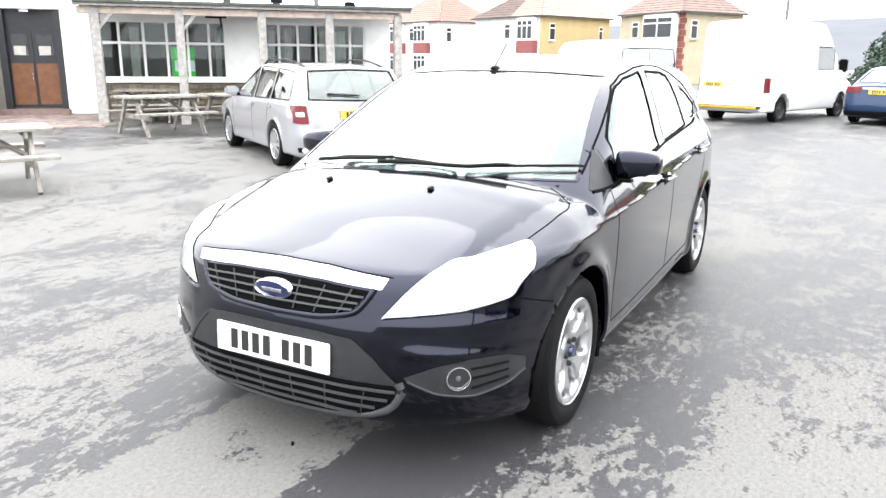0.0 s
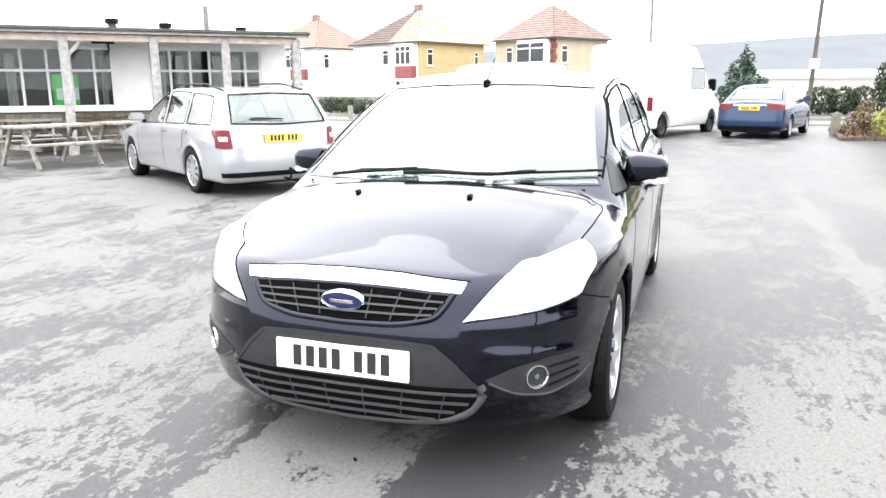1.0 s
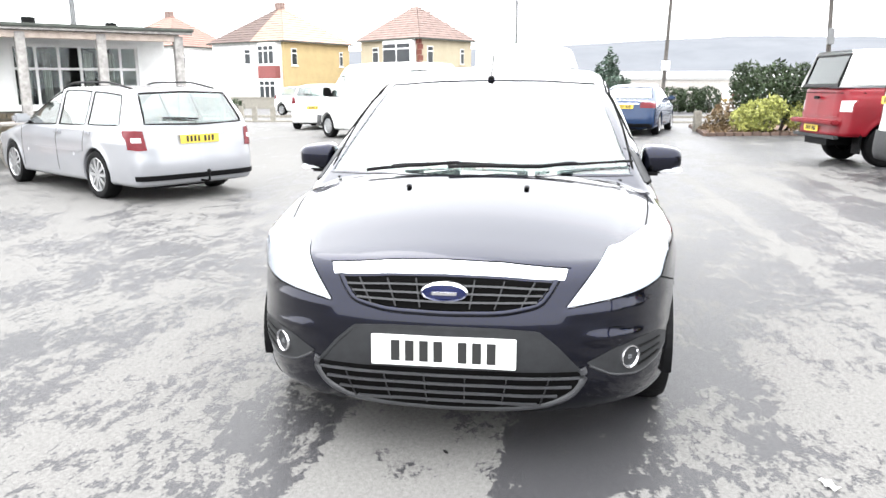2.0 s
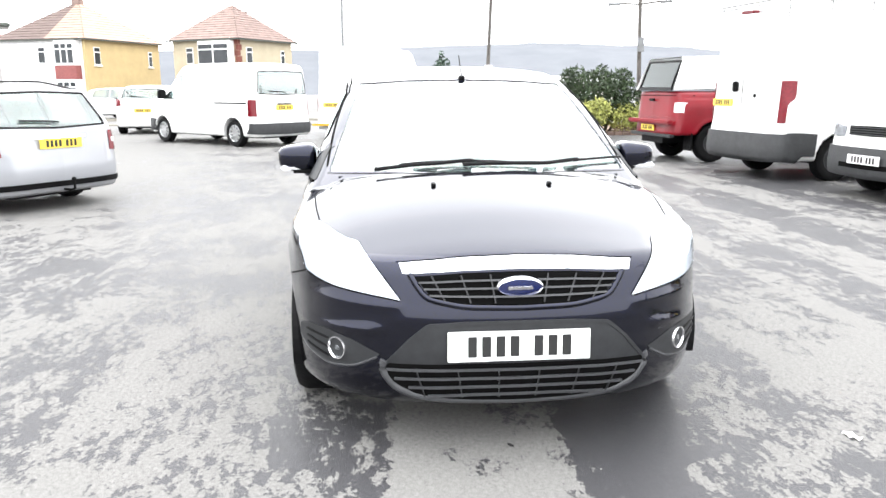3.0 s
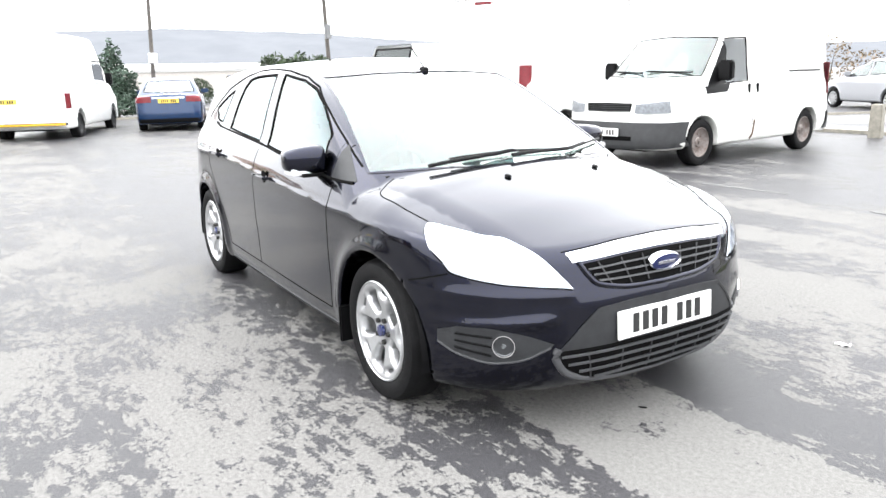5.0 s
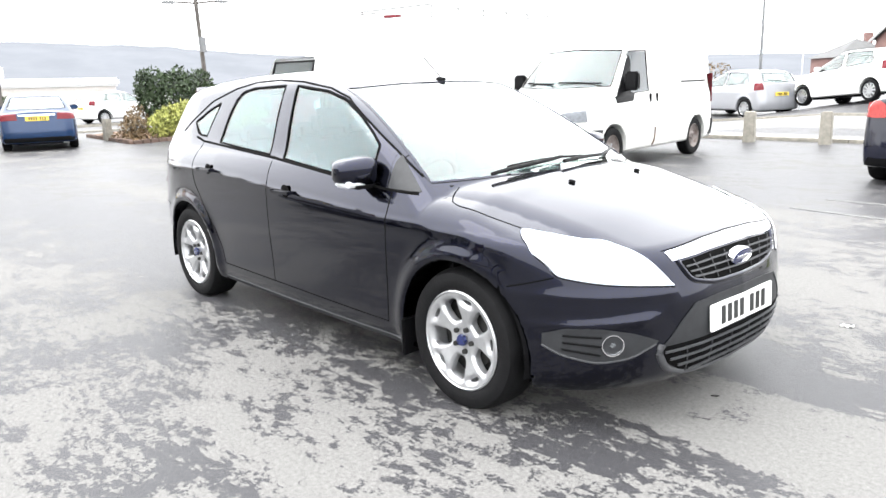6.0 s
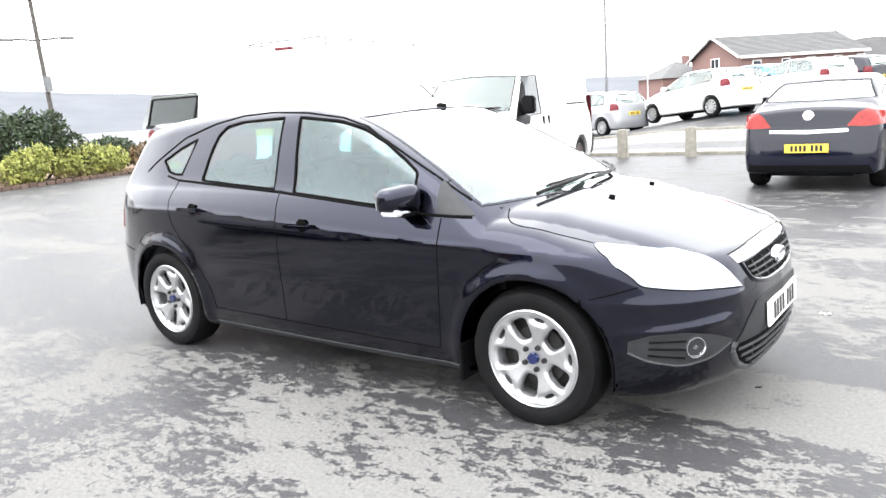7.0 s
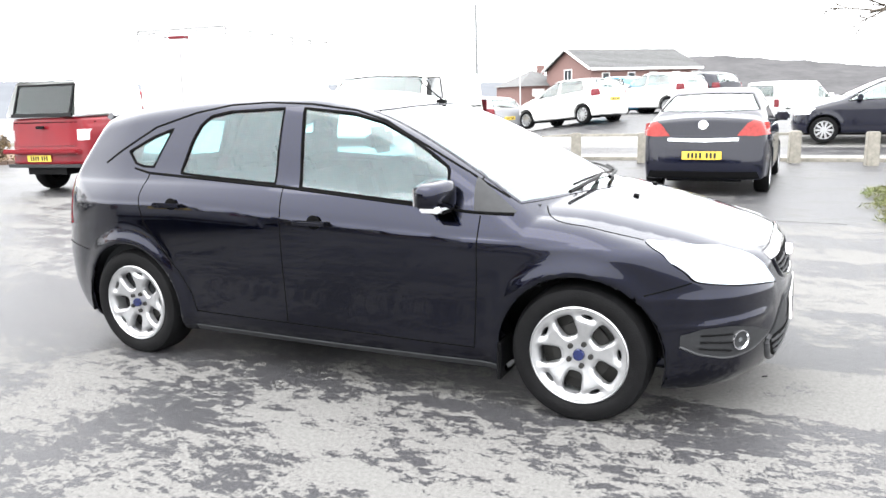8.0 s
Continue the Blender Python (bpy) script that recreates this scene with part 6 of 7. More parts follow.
# brick made paler, with the haze before the building in its colour
BUILDING_BRICK = mat("brown_red_brick", (0.23, 0.135, 0.12), 0.9, second=(0.18, 0.11, 0.10), scale=6, bump=0.4)
CONCRETE = mat("pitted_concrete", (0.30, 0.28, 0.24), 0.9, second=(0.19, 0.18, 0.155), scale=9, bump=0.5, bump_scale=40)
POLE_WOOD = mat("tarred_pole", (0.06, 0.055, 0.052), 0.85, second=(0.10, 0.09, 0.08), scale=5, bump=0.4)
POLE_STEEL = mat("grey_pole", (0.18, 0.185, 0.19), 0.55, 0.4, vary=0.15, scale=4)
SOIL = mat("bare_soil", (0.10, 0.06, 0.04), 0.95, second=(0.16, 0.10, 0.06), scale=6, bump=0.8, bump_scale=20)
KERB = mat("brick_kerb", (0.10, 0.062, 0.047), 0.9, second=(0.10, 0.07, 0.055), scale=9, bump=0.5, each=0.25)
PALE_ROAD = mat("pale_concrete_road", (0.19, 0.185, 0.178), 0.8, second=(0.14, 0.138, 0.132), scale=0.9, bump=0.4, bump_scale=90)
PAINT_LINE = mat("worn_road_paint", (0.15, 0.15, 0.147), 0.8, second=(0.06, 0.06, 0.06), scale=14, bump=0.2)
# the hillside's haze is put into its pale blue-grey base colour
HILL = mat("haze_tinted_hillside", (0.140, 0.146, 0.158), 1.0, 0.0, 0.0, second=(0.122, 0.128, 0.140), scale=0.012)
WOODS = mat("bare_winter_woods", (0.098, 0.096, 0.098), 1.0, 0.0, 0.0, second=(0.070, 0.069, 0.071), scale=0.15)


def leaf_material(name, colour, second):
    m = mat(name, colour, 0.6, 0.0, 0.3, second=second, scale=3.0)
    nt = m.node_tree
    geo = nt.nodes.new("ShaderNodeNewGeometry")
    hsv = nt.nodes.new("ShaderNodeHueSaturation")
    mr = nt.nodes.new("ShaderNodeMapRange")
    mr.inputs[3].default_value, mr.inputs[4].default_value = 0.55, 1.45
    nt.links.new(geo.outputs["Random Per Island"], mr.inputs[0])
    nt.links.new(mr.outputs[0], hsv.inputs["Value"])
    b = nt.nodes["Principled BSDF"]
    src = b.inputs["Base Color"].links[0].from_socket
    nt.links.new(src, hsv.inputs["Color"])
    nt.links.new(hsv.outputs[0], b.inputs["Base Color"])
    return m


DARK_LEAF = leaf_material("dark_evergreen_leaf", (0.035, 0.055, 0.022), (0.018, 0.03, 0.013))
GOLD_LEAF = leaf_material("yellow_green_leaf", (0.34, 0.345, 0.10), (0.19, 0.21, 0.05))
# leaf green is lightened to hold some haze in the colour
CONIFER_LEAF = leaf_material("conifer_leaf", (0.05, 0.08, 0.055), (0.032, 0.052, 0.038))
DRY_LEAF = leaf_material("dry_brown_leaf", (0.16, 0.10, 0.05), (0.08, 0.06, 0.03))
GRASS = leaf_material("rough_grass", (0.09, 0.13, 0.03), (0.13, 0.12, 0.05))
BARK = mat("grey_bark", (0.09, 0.075, 0.06), 0.9, second=(0.05, 0.042, 0.035), scale=12, bump=0.6)


def leaves(name, blobs, count, size, material, parent, seed, flat=0.4):
    """Many small folded leaves round a set of ellipsoids (centre, radii)."""
    rng = np.random.default_rng(seed)
    pts, faces = [], []
    weight = np.array([b[1][0] * b[1][1] + b[1][2] * b[1][0] for b in blobs])
    pick = rng.choice(len(blobs), count, p=weight / weight.sum())
    for k in pick:
        c, r = np.array(blobs[k][0]), np.array(blobs[k][1])
        d = rng.normal(size=3)
        d /= np.linalg.norm(d)
        p = c + d * r * (0.55 + 0.5 * rng.random() ** 0.6)
        if p[2] < 0.02:
            continue
        a = rng.normal(size=3)
        a /= np.linalg.norm(a)
        b = np.cross(d + 0.7 * rng.normal(size=3), a)
        b /= max(np.linalg.norm(b), 1e-6)
        s = size * (0.5 + rng.random())
        i = len(pts)
        up = np.array((0, 0, 0.25 * s))
        pts += [p - a * s, p - b * s * flat - up * 0.3, p + a * s + up, p + b * s * flat - up * 0.3]
        faces += [(i, i + 1, i + 2, i + 3)]
    return mesh_object(name, pts, faces, material, parent, "", None, False)


def shrub(label, x, y, blobs, count, size, material, seed, category="shrub", stems=5):
    bush = thing("shrub", label, category, stand(x, y))
    rng = random.Random(seed)
    bm = bmesh.new()
    for k in range(stems):
        c, r = rng.choice(blobs)
        tip = Vector(c) + Vector((rng.uniform(-0.5, 0.5) * r[0], rng.uniform(-0.5, 0.5) * r[1], 0.3 * r[2]))
        foot = Vector((tip.x * 0.35, tip.y * 0.35, -0.05))
        mid = (foot + tip) / 2 + Vector((rng.uniform(-0.1, 0.1), rng.uniform(-0.1, 0.1), 0))
        add_rod(bm, foot, mid, 0.04, 0.028, 7)
        add_rod(bm, mid, tip, 0.028, 0.01, 7)
    part("trunk", bm, BARK, bush)
    leaves("crown", blobs, count, size, material, bush, seed)
    return bush


# ---- the pub ----
PUB = pose(-6.97, -12.75, 0, 0, 0, 134.5) @ Matrix.Scale(0.916, 4)
DEPTH = 1.6


def build_pub():
    pub = thing("wall_pub", "white rendered single-storey pub wall over a stone plinth", "building", PUB, "", "structure")
    d0, d1 = DEPTH, DEPTH + 0.3
    # plinth, piers, lintel
    box("plinth", (-0.35, d0 + 0.03, -0.1), (7.313, d1, 0.95), MORTAR, pub)
    box("sill", (-0.37, d0 - 0.07, 0.955), (7.313, d1, 1.045), WHITE_FRAME, pub, 0.01)
    box("lintel_wall", (-0.35, d0, 2.52), (7.313, d1, 2.795), WHITE_RENDER, pub)
    for a, b in ((-0.35, -0.30), (2.922, 3.759), (6.63, 7.313)):
        box("wall_pier", (a, d0, 1.045), (b, d1, 2.52), WHITE_RENDER, pub)
    box("end_wall", (7.131, d1, -0.2), (7.313, 7.0, 2.795), WHITE_RENDER, pub)
    # back wall and floor carry the room's shade in their colour
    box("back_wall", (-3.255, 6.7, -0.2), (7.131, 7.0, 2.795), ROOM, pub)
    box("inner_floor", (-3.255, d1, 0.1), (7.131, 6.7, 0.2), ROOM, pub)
    box("door_jamb", (-1.026, d0 - 0.05, 0.0), (-0.352, d1, 2.718), WHITE_RENDER, pub)
    box("door_head_board", (-3.255, d0 - 0.06, 2.72), (0.13, d1, 3.45), WHITE_FRAME, pub, 0.01)
    box("porch_roof", (-3.255, d1, 3.3), (0.13, 7.0, 3.45), FELT, pub)
    box("left_wall", (-3.255, d0 + 0.02, 0.0), (-2.477, d1, 2.70), MORTAR, pub)
    return pub


pub = build_pub()


def pub_window(s0, s1, mullions, transom=1.92):
    w = thing("window_pub", "white timber casement window with small top lights", "window", PUB, "pub windows", "structure")
    d = DEPTH + 0.05
    z0, z1 = 1.045, 2.52
    box("window_frame", (s0, d, z0), (s1, d + 0.07, z0 + 0.06), WHITE_FRAME, w)
    box("window_frame", (s0, d, z1 - 0.06), (s1, d + 0.07, z1), WHITE_FRAME, w)
    box("transom", (s0, d + 0.004, transom), (s1, d + 0.066, transom + 0.06), WHITE_FRAME, w)
    edges = [s0] + list(mullions) + [s1 - 0.06]
    for e in edges:
        box("mullion", (e, d - 0.004, z0), (e + 0.06, d + 0.074, z1), WHITE_FRAME, w)
    for a, b in zip(edges, edges[1:]):
        for lo, hi in ((z0 + 0.06, transom), (transom + 0.06, z1 - 0.06)):
            box("pane", (a + 0.06, d + 0.03, lo), (b, d + 0.036, hi), PUB_GLASS, w)
    return w


pub_window(-0.30, 2.922, (0.25, 0.841, 1.4, 1.92, 2.452))
pub_window(3.759, 6.63, (4.258, 4.757, 5.247, 5.722, 6.181))
for a, b in ((0.515, 0.733), (2.635, 2.767), (3.929, 4.182), (4.446, 4.632), (5.389, 5.598), (5.77, 6.108)):
    c = thing("curtain", "pale curtain hanging inside the pub window", "curtain", PUB, "pub curtains")
    bm = bmesh.new()
    n = 14
    prev = None
    for i in range(n + 1):
        x = a + (b - a) * i / n
        y = DEPTH + 0.24 + 0.025 * math.sin(i * 1.9)
        pair = (bm.verts.new((x, y, 1.06)), bm.verts.new((x, y, 2.34)))
        if prev:
            bm.faces.new((prev[0], pair[0], pair[1], prev[1]))
        prev = pair
    bmesh.ops.solidify(bm, geom=bm.faces[:], thickness=0.008)
    part("cloth", bm, CURTAIN, c, "", True)
board = thing("green_banner", "bright green banner with a white band behind the glass", "banner", PUB)
box("panel", (1.496, DEPTH + 0.30, 1.05), (2.082, DEPTH + 0.32, 1.86), GREEN_BOARD, board, 0.004)
box("white_band", (1.575, DEPTH + 0.293, 1.24), (2.082, DEPTH + 0.30, 1.52), WHITE_FRAME, board)
box("edge_post", (1.426, DEPTH + 0.28, 1.05), (1.496, DEPTH + 0.34, 2.34), DARK_DOOR, board)

# door and porch
door = thing("door_pub", "brown wooden double door with dark glazed upper half", "door", PUB, "", "structure")
dd = DEPTH + 0.20
box("door_frame", (-2.477, DEPTH + 0.02, 0.30), (-2.319, dd + 0.1, 2.72), DARK_DOOR, door)
box("door_frame", (-1.193, DEPTH + 0.02, 0.30), (-1.026, dd + 0.1, 2.72), DARK_DOOR, door)
box("transom_panel", (-2.319, dd, 2.25), (-1.193, dd + 0.08, 2.72), DARK_DOOR, door)
for a, b in ((-2.319, -1.76), (-1.751, -1.193)):
    leaf = box("door_leaf", (a, dd + 0.01, 0.32), (b, dd + 0.06, 2.25), DARK_DOOR, door)
    box("door_panel", (a + 0.03, dd, 0.40), (b - 0.03, dd + 0.012, 1.42), DOOR_WOOD, leaf, 0.006)
    box("glazing", (a + 0.10, dd, 1.62), (b - 0.10, dd + 0.012, 2.12), DARK_GLASS, leaf)
    box("notice", (a + 0.13, dd - 0.006, 1.62), (b - 0.16, dd + 0.002, 1.84), CURTAIN, leaf)
    rod("door_handle", ((a if a < -2 else b - 0.5) + 0.5, dd - 0.04, 1.02), ((a if a < -2 else b - 0.5) + 0.5, dd - 0.04, 1.22), 0.012, CHROME, leaf)
step_mat = mat("worn_step_tile", (0.20, 0.135, 0.12), 0.7, vary=0.25, scale=8, bump=0.2)
box("door_step", (-2.551, DEPTH - 0.35, 0.0), (-0.989, DEPTH + 0.25, 0.30), step_mat, door, 0.01)
lamp = thing("wall_lantern", "white glass lantern under a pale bracket by the door", "lamp", PUB)
bm = bmesh.new()
add_lathe(bm, [(0.05, 0.16), (0.11, 0.10), (0.13, -0.12), (0.09, -0.17), (0.0, -0.18)], 8, pose(-1.77, DEPTH - 0.28, 2.86, 90, 0, 0))
part("glass_body", bm, WHITE_FRAME, lamp)
box("cap", (-1.807, DEPTH - 0.38, 3.01), (-1.621, DEPTH - 0.06, 3.04), TRIM, lamp, 0.005)
rod("base_ring", (-1.77, DEPTH - 0.28, 2.64), (-1.77, DEPTH - 0.28, 2.67), 0.10, WHITE_FRAME, lamp)

# timber veranda
veranda = thing("veranda", "weathered timber veranda with square posts under a flat felt roof", "veranda", PUB, "", "structure")
for s in (0.0, 1.86, 3.78, 5.43, 7.19):
    bm = bmesh.new()
    add_box(bm, (s - 0.10, -0.10, -0.15), (s + 0.10, 0.10, 2.70), 0.012)
    part("post", bm, OLD_TIMBER, veranda)
for s in (0.0, 1.86):
    box("post_footing", (s - 0.115, -0.115, -0.1), (s + 0.115, 0.115, 0.62 if s == 0.0 else 0.22), OLD_TIMBER, veranda, 0.01)
box("beam", (-0.372, -0.06, 2.57), (7.222, 0.06, 2.73), BEAM_TIMBER, veranda, 0.01)
box("fascia", (-0.42, -0.21, 2.735), (7.5, -0.17, 2.80), OLD_TIMBER, veranda, 0.008)
box("roof_deck", (-0.42, -0.17, 2.80), (7.5, 7.0, 2.86), FELT, veranda)
box("roof_edge", (-0.42, -0.27, 2.795), (7.52, -0.12, 2.875), FELT, veranda, 0.02)
for k in range(13):
    s = -0.28 + 0.6 * k
    box("rafter", (s - 0.03, -0.16, 2.735), (s + 0.03, DEPTH, 2.795), OLD_TIMBER, veranda, 0.006)
for s0 in (1.86, 0.0):
    bm = bmesh.new()
    add_box(bm, (-0.04, -0.04, 0.0), (0.04, 0.04, 0.62), 0.006, pose(s0, 0, 2.15, 0, 40, 0))
    part("brace", bm, OLD_TIMBER, veranda)
bracket = thing("bird_box_bracket", "black iron bracket hanging under the veranda", "bracket", PUB)
bm = bmesh.new()
for a, b in (((2.45, 0.3, 2.56), (2.95, 0.3, 2.56)), ((2.80, 0.3, 2.56), (2.82, 0.3, 2.38)), ((2.82, 0.3, 2.38), (2.70, 0.3, 2.26))):
    add_rod(bm, a, b, 0.025, None, 8)
part("iron_arm", bm, TRIM, bracket)
for s, d, h in ((3.0, 2.0, 0.28), (4.3, 2.2, 0.22), (6.6, 4.0, 0.3)):
    v = thing("roof_vent", "small dark vent cowl on the flat roof", "vent", PUB @ pose(s, d, 2.86), "roof vents")
    rod("stack", (0, 0, 0), (0, 0, h), 0.10, FELT, v)
    rod("cowl", (0, 0, h - 0.02), (0, 0, h + 0.1), 0.16, TRIM, v)
flue = thing("flue_pipe", "tall grey flue pipe on the pub roof", "flue", PUB @ pose(5.5, 3.2, 2.86))
rod("pipe", (0, 0, 0), (0, 0, 0.9), 0.07, POLE_STEEL, flue)
pillar = thing("stone_pillar", "rough sandstone porch pillar with a flared foot", "pillar", PUB)
bm = bmesh.new()
for k in range(22):
    z = k * 0.13
    w = 0.22 + 0.22 * max(0.0, 1 - z / 1.6) ** 1.3
    add_box(bm, (-2.98 - w, 0.95 - w, z), (-2.98 + w, 0.95 + w, z + 0.122), 0.015, pose(random.uniform(-0.012, 0.012), random.uniform(-0.012, 0.012), 0))
part("stonework", bm, SANDSTONE, pillar)


# ---- picnic tables ----
def picnic_table(label, m, length=1.6, k=1.0):
    t = thing("picnic_table", label, "table", m, "picnic tables")
    for i in range(5):
        y = -0.34 + 0.17 * i
        box("top_plank", (-length / 2, y - 0.076, 0.705 * k), (length / 2, y + 0.076, 0.745 * k), TABLE_TIMBER, t, 0.006)
    for sg in (-1, 1):
        for j in (0, 1):
            y = sg * (0.64 + 0.13 * j)
            box("seat_plank", (-length / 2, y - 0.06, 0.41 * k), (length / 2, y + 0.06, 0.45 * k), TABLE_TIMBER, t, 0.006)
    for x in (-length * 0.36, length * 0.36):
        for sg in (-1, 1):
            a = Vector((x, sg * 0.20, 0.71 * k))
            b = Vector((x, sg * 0.70, 0.0))
            lean = (b - a).to_track_quat("Z", "X").to_matrix().to_4x4()
            bm = bmesh.new()
            add_box(bm, (-0.045, -0.022, 0), (0.045, 0.022, (b - a).length), 0.004, Matrix.Translation(a) @ lean)
            part("leg", bm, TABLE_TIMBER, t)
        box("seat_bearer", (x + 0.024, -0.72, 0.32 * k), (x + 0.066, 0.72, 0.405 * k), TABLE_TIMBER, t, 0.004)
        box("top_bearer", (x + 0.024, -0.38, 0.62 * k), (x + 0.066, 0.38, 0.70 * k), TABLE_TIMBER, t, 0.004)
    for sg in (-1, 1):
        bm = bmesh.new()
        a, b = Vector((sg * length * 0.34, 0, 0.38 * k)), Vector((sg * 0.12, 0, 0.69 * k))
        add_rod(bm, a, b, 0.03, None, 4)
        part("brace", bm, TABLE_TIMBER, t)
    return t


picnic_table("weathered wooden picnic table on open tarmac", stand(-0.67, -6.79, -28.1), 1.62, 0.92)
picnic_table("weathered wooden picnic table beside the veranda", stand(-6.25, -10.15, 163), 1.55)
picnic_table("weathered wooden picnic table beside the silver estate", stand(-7.95, -9.65, 165), 1.55)
picnic_table("wooden picnic table under the veranda roof", stand(-8.08, -12.65, 134.5), 1.35)


# ---- houses ----
def house(label, x, y, turn, wide, deep, eave, ridge, front_wall, side_wall, tiles_a, tiles_b, panel, split, bay0, bay1, far_wall=None, stack=True):
    """A hip-roofed pair of houses. Local x runs along the side wall, y along the front."""
    h = thing("house", label, "house", stand(x, y, turn), "houses")
    box("front_wall", (0, 0.25, -0.3), (0.25, wide * split, eave), front_wall, h)
    box("front_wall", (0.0, wide * split, -0.3), (0.25, wide, eave), far_wall or front_wall, h)
    box("side_wall", (0, 0, -0.3), (deep, 0.25, eave), side_wall, h)
    box("back_wall", (deep - 0.25, 0.25, -0.3), (deep, wide, eave), side_wall, h)
    box("far_wall", (0.25, wide - 0.25, -0.3), (deep - 0.25, wide, eave), far_wall or front_wall, h)
    o = 0.35
    rx = deep / 2
    y0, y1 = min(rx, wide * 0.48), wide - min(rx, wide * 0.48)
    low = [(-o, -o, eave), (deep + o, -o, eave), (deep + o, wide + o, eave), (-o, wide + o, eave)]
    top = [(rx, y0, ridge), (rx, max(y1, y0 + 0.05), ridge)]
    part_low = tuple(np.array(low[0]) * (1 - split) + np.array(low[3]) * split)
    part_top = tuple(np.array(top[0]) * (1 - split) + np.array(top[1]) * split)
    planes = (("roof_front", [part_low, low[0], top[0], part_top], tiles_a), ("roof_front", [low[3], part_low, part_top, top[1]], tiles_b), ("roof_side", [low[0], low[1], top[0]], tiles_a),
              ("roof_back", [low[1], low[2], top[1], top[0]], tiles_a), ("roof_far", [low[2], low[3], top[1]], tiles_b))
    for pname, pts, material in planes:
        if Vector(pts[0]) == Vector(pts[1]):
            continue
        bm = bmesh.new()
        c = [Vector(p) for p in pts]
        # courses of tiles, each a thin step proud of the one above
        n = 14
        normal = (c[1] - c[0]).cross(c[-1] - c[0]).normalized()
        if normal.z < 0:
            normal = -normal
        last = None
        for k in range(n):
            tl = c[-1] if len(c) == 4 else c[2]
            tr = c[2]
            low_e = [bm.verts.new(v + normal * 0.05) for v in (c[0].lerp(tl, k / n), c[1].lerp(tr, k / n))]
            t1 = min((k + 1) / n, 0.999)
            top_e = [bm.verts.new(v + normal * 0.012) for v in (c[0].lerp(tl, t1), c[1].lerp(tr, t1))]
            bm.faces.new((low_e[0], low_e[1], top_e[1], top_e[0]))
            if last:
                bm.faces.new((last[0], last[1], low_e[1], low_e[0]))
            last = top_e
        part(pname, bm, material, h)
    box("gutter", (-o - 0.06, -o, eave - 0.10), (-o + 0.04, wide + o, eave), FELT, h)
    box("gutter", (-o, -o - 0.06, eave - 0.10), (deep + o, -o + 0.04, eave), FELT, h)
    if stack:
        box("chimney", (rx - 0.3, (y0 + y1) / 2 - 0.4, ridge - 0.9), (rx + 0.3, (y0 + y1) / 2 + 0.4, ridge + 0.45), BROWN_TILE, h, 0.03)
    else:
        for cx in (rx + 0.6, rx + 1.4):
            box("chimney", (cx - 0.18, wide * 0.45, ridge - 1.5), (cx + 0.18, wide * 0.45 + 0.4, ridge - 0.35), BROWN_TILE, h, 0.03)

    k = eave / 4.6

    def opening(face, a, b, z0, z1, bars=1, proud=0.05):
        z0, z1 = z0 * k, z1 * k
        lo, hi = ((-proud, a, z0), (0.0, b, z1)) if face == "front" else ((a, -proud, z0), (b, 0.0, z1))
        w = box("window", lo, hi, WHITE_FRAME, h, 0.01)
        n = bars + 1
        for i in range(n):
            p, q = a + (b - a) * i / n + 0.06, a + (b - a) * (i + 1) / n - 0.06
            for u, v in ((z0 + 0.07, z0 + (z1 - z0) * 0.68), (z0 + (z1 - z0) * 0.74, z1 - 0.07)):
                l2, h2 = ((-proud - 0.012, p, u), (-proud, q, v)) if face == "front" else ((p, -proud - 0.012, u), (q, -proud, v))
                box("pane", l2, h2, PANE_DARK, w)
        l3, h3 = ((-proud - 0.08, a - 0.08, z0 - 0.1), (0.0, b + 0.08, z0 - 0.01)) if face == "front" else ((a - 0.08, -proud - 0.08, z0 - 0.1), (b + 0.08, 0.0, z0 - 0.01))
        box("sill", l3, h3, front_wall if panel is None else WHITE_FRAME, w)

    for b0, b1 in ((bay0, bay1), (wide - bay1, wide - bay0)):
        if (panel is not None and side_wall is front_wall) or b0 == bay0:
            box("bay", (-0.55, b0, -0.2), (0.0, b1, eave - 0.15), WHITE_FRAME, h, 0.05)
            if panel is not None:
                box("bay_panel", (-0.60, b0 - 0.03, 1.95 * k), (-0.02, b1 + 0.03, 2.85 * k), panel, h, 0.02)
            for z0, z1 in ((0.5 * k, 1.8 * k), (2.95 * k, 4.30 * k)):
                w = box("bay_window", (-0.63, b0 + 0.1, z0), (-0.55, b1 - 0.1, z1), WHITE_FRAME, h, 0.01)
                n = 3 if stack else 2
                for i in range(n):
                    p, q = b0 + 0.1 + (b1 - b0 - 0.2) * i / n + 0.07, b0 + 0.1 + (b1 - b0 - 0.2) * (i + 1) / n - 0.07
                    box("pane", (-0.645, p, z0 + 0.08), (-0.63, q, z0 + (z1 - z0) * 0.68), PANE_DARK, w)
                    box("pane", (-0.645, p, z0 + (z1 - z0) * 0.75), (-0.63, q, z1 - 0.07), PANE_DARK, w)
    if not stack:
        # brown stone quoins up the corner
        for i in range(12):
            z = 0.1 + i * eave / 12.2
            d = 0.42 if i % 2 else 0.26
            box("quoin", (-0.03, -0.03, z), (0.68 - d, d, z + eave / 12.2 - 0.02), RED_BRICK, h, 0.01)
    opening("side", 0.9, 1.6, 2.9, 4.1, 0)
    opening("side", deep - 1.5, deep - 1.0, 2.9, 4.0, 0)
    opening("front", wide * (0.45 if stack else 0.68), wide * (0.45 if stack else 0.68) + 0.75, 3.0, 4.1, 0)
    return h


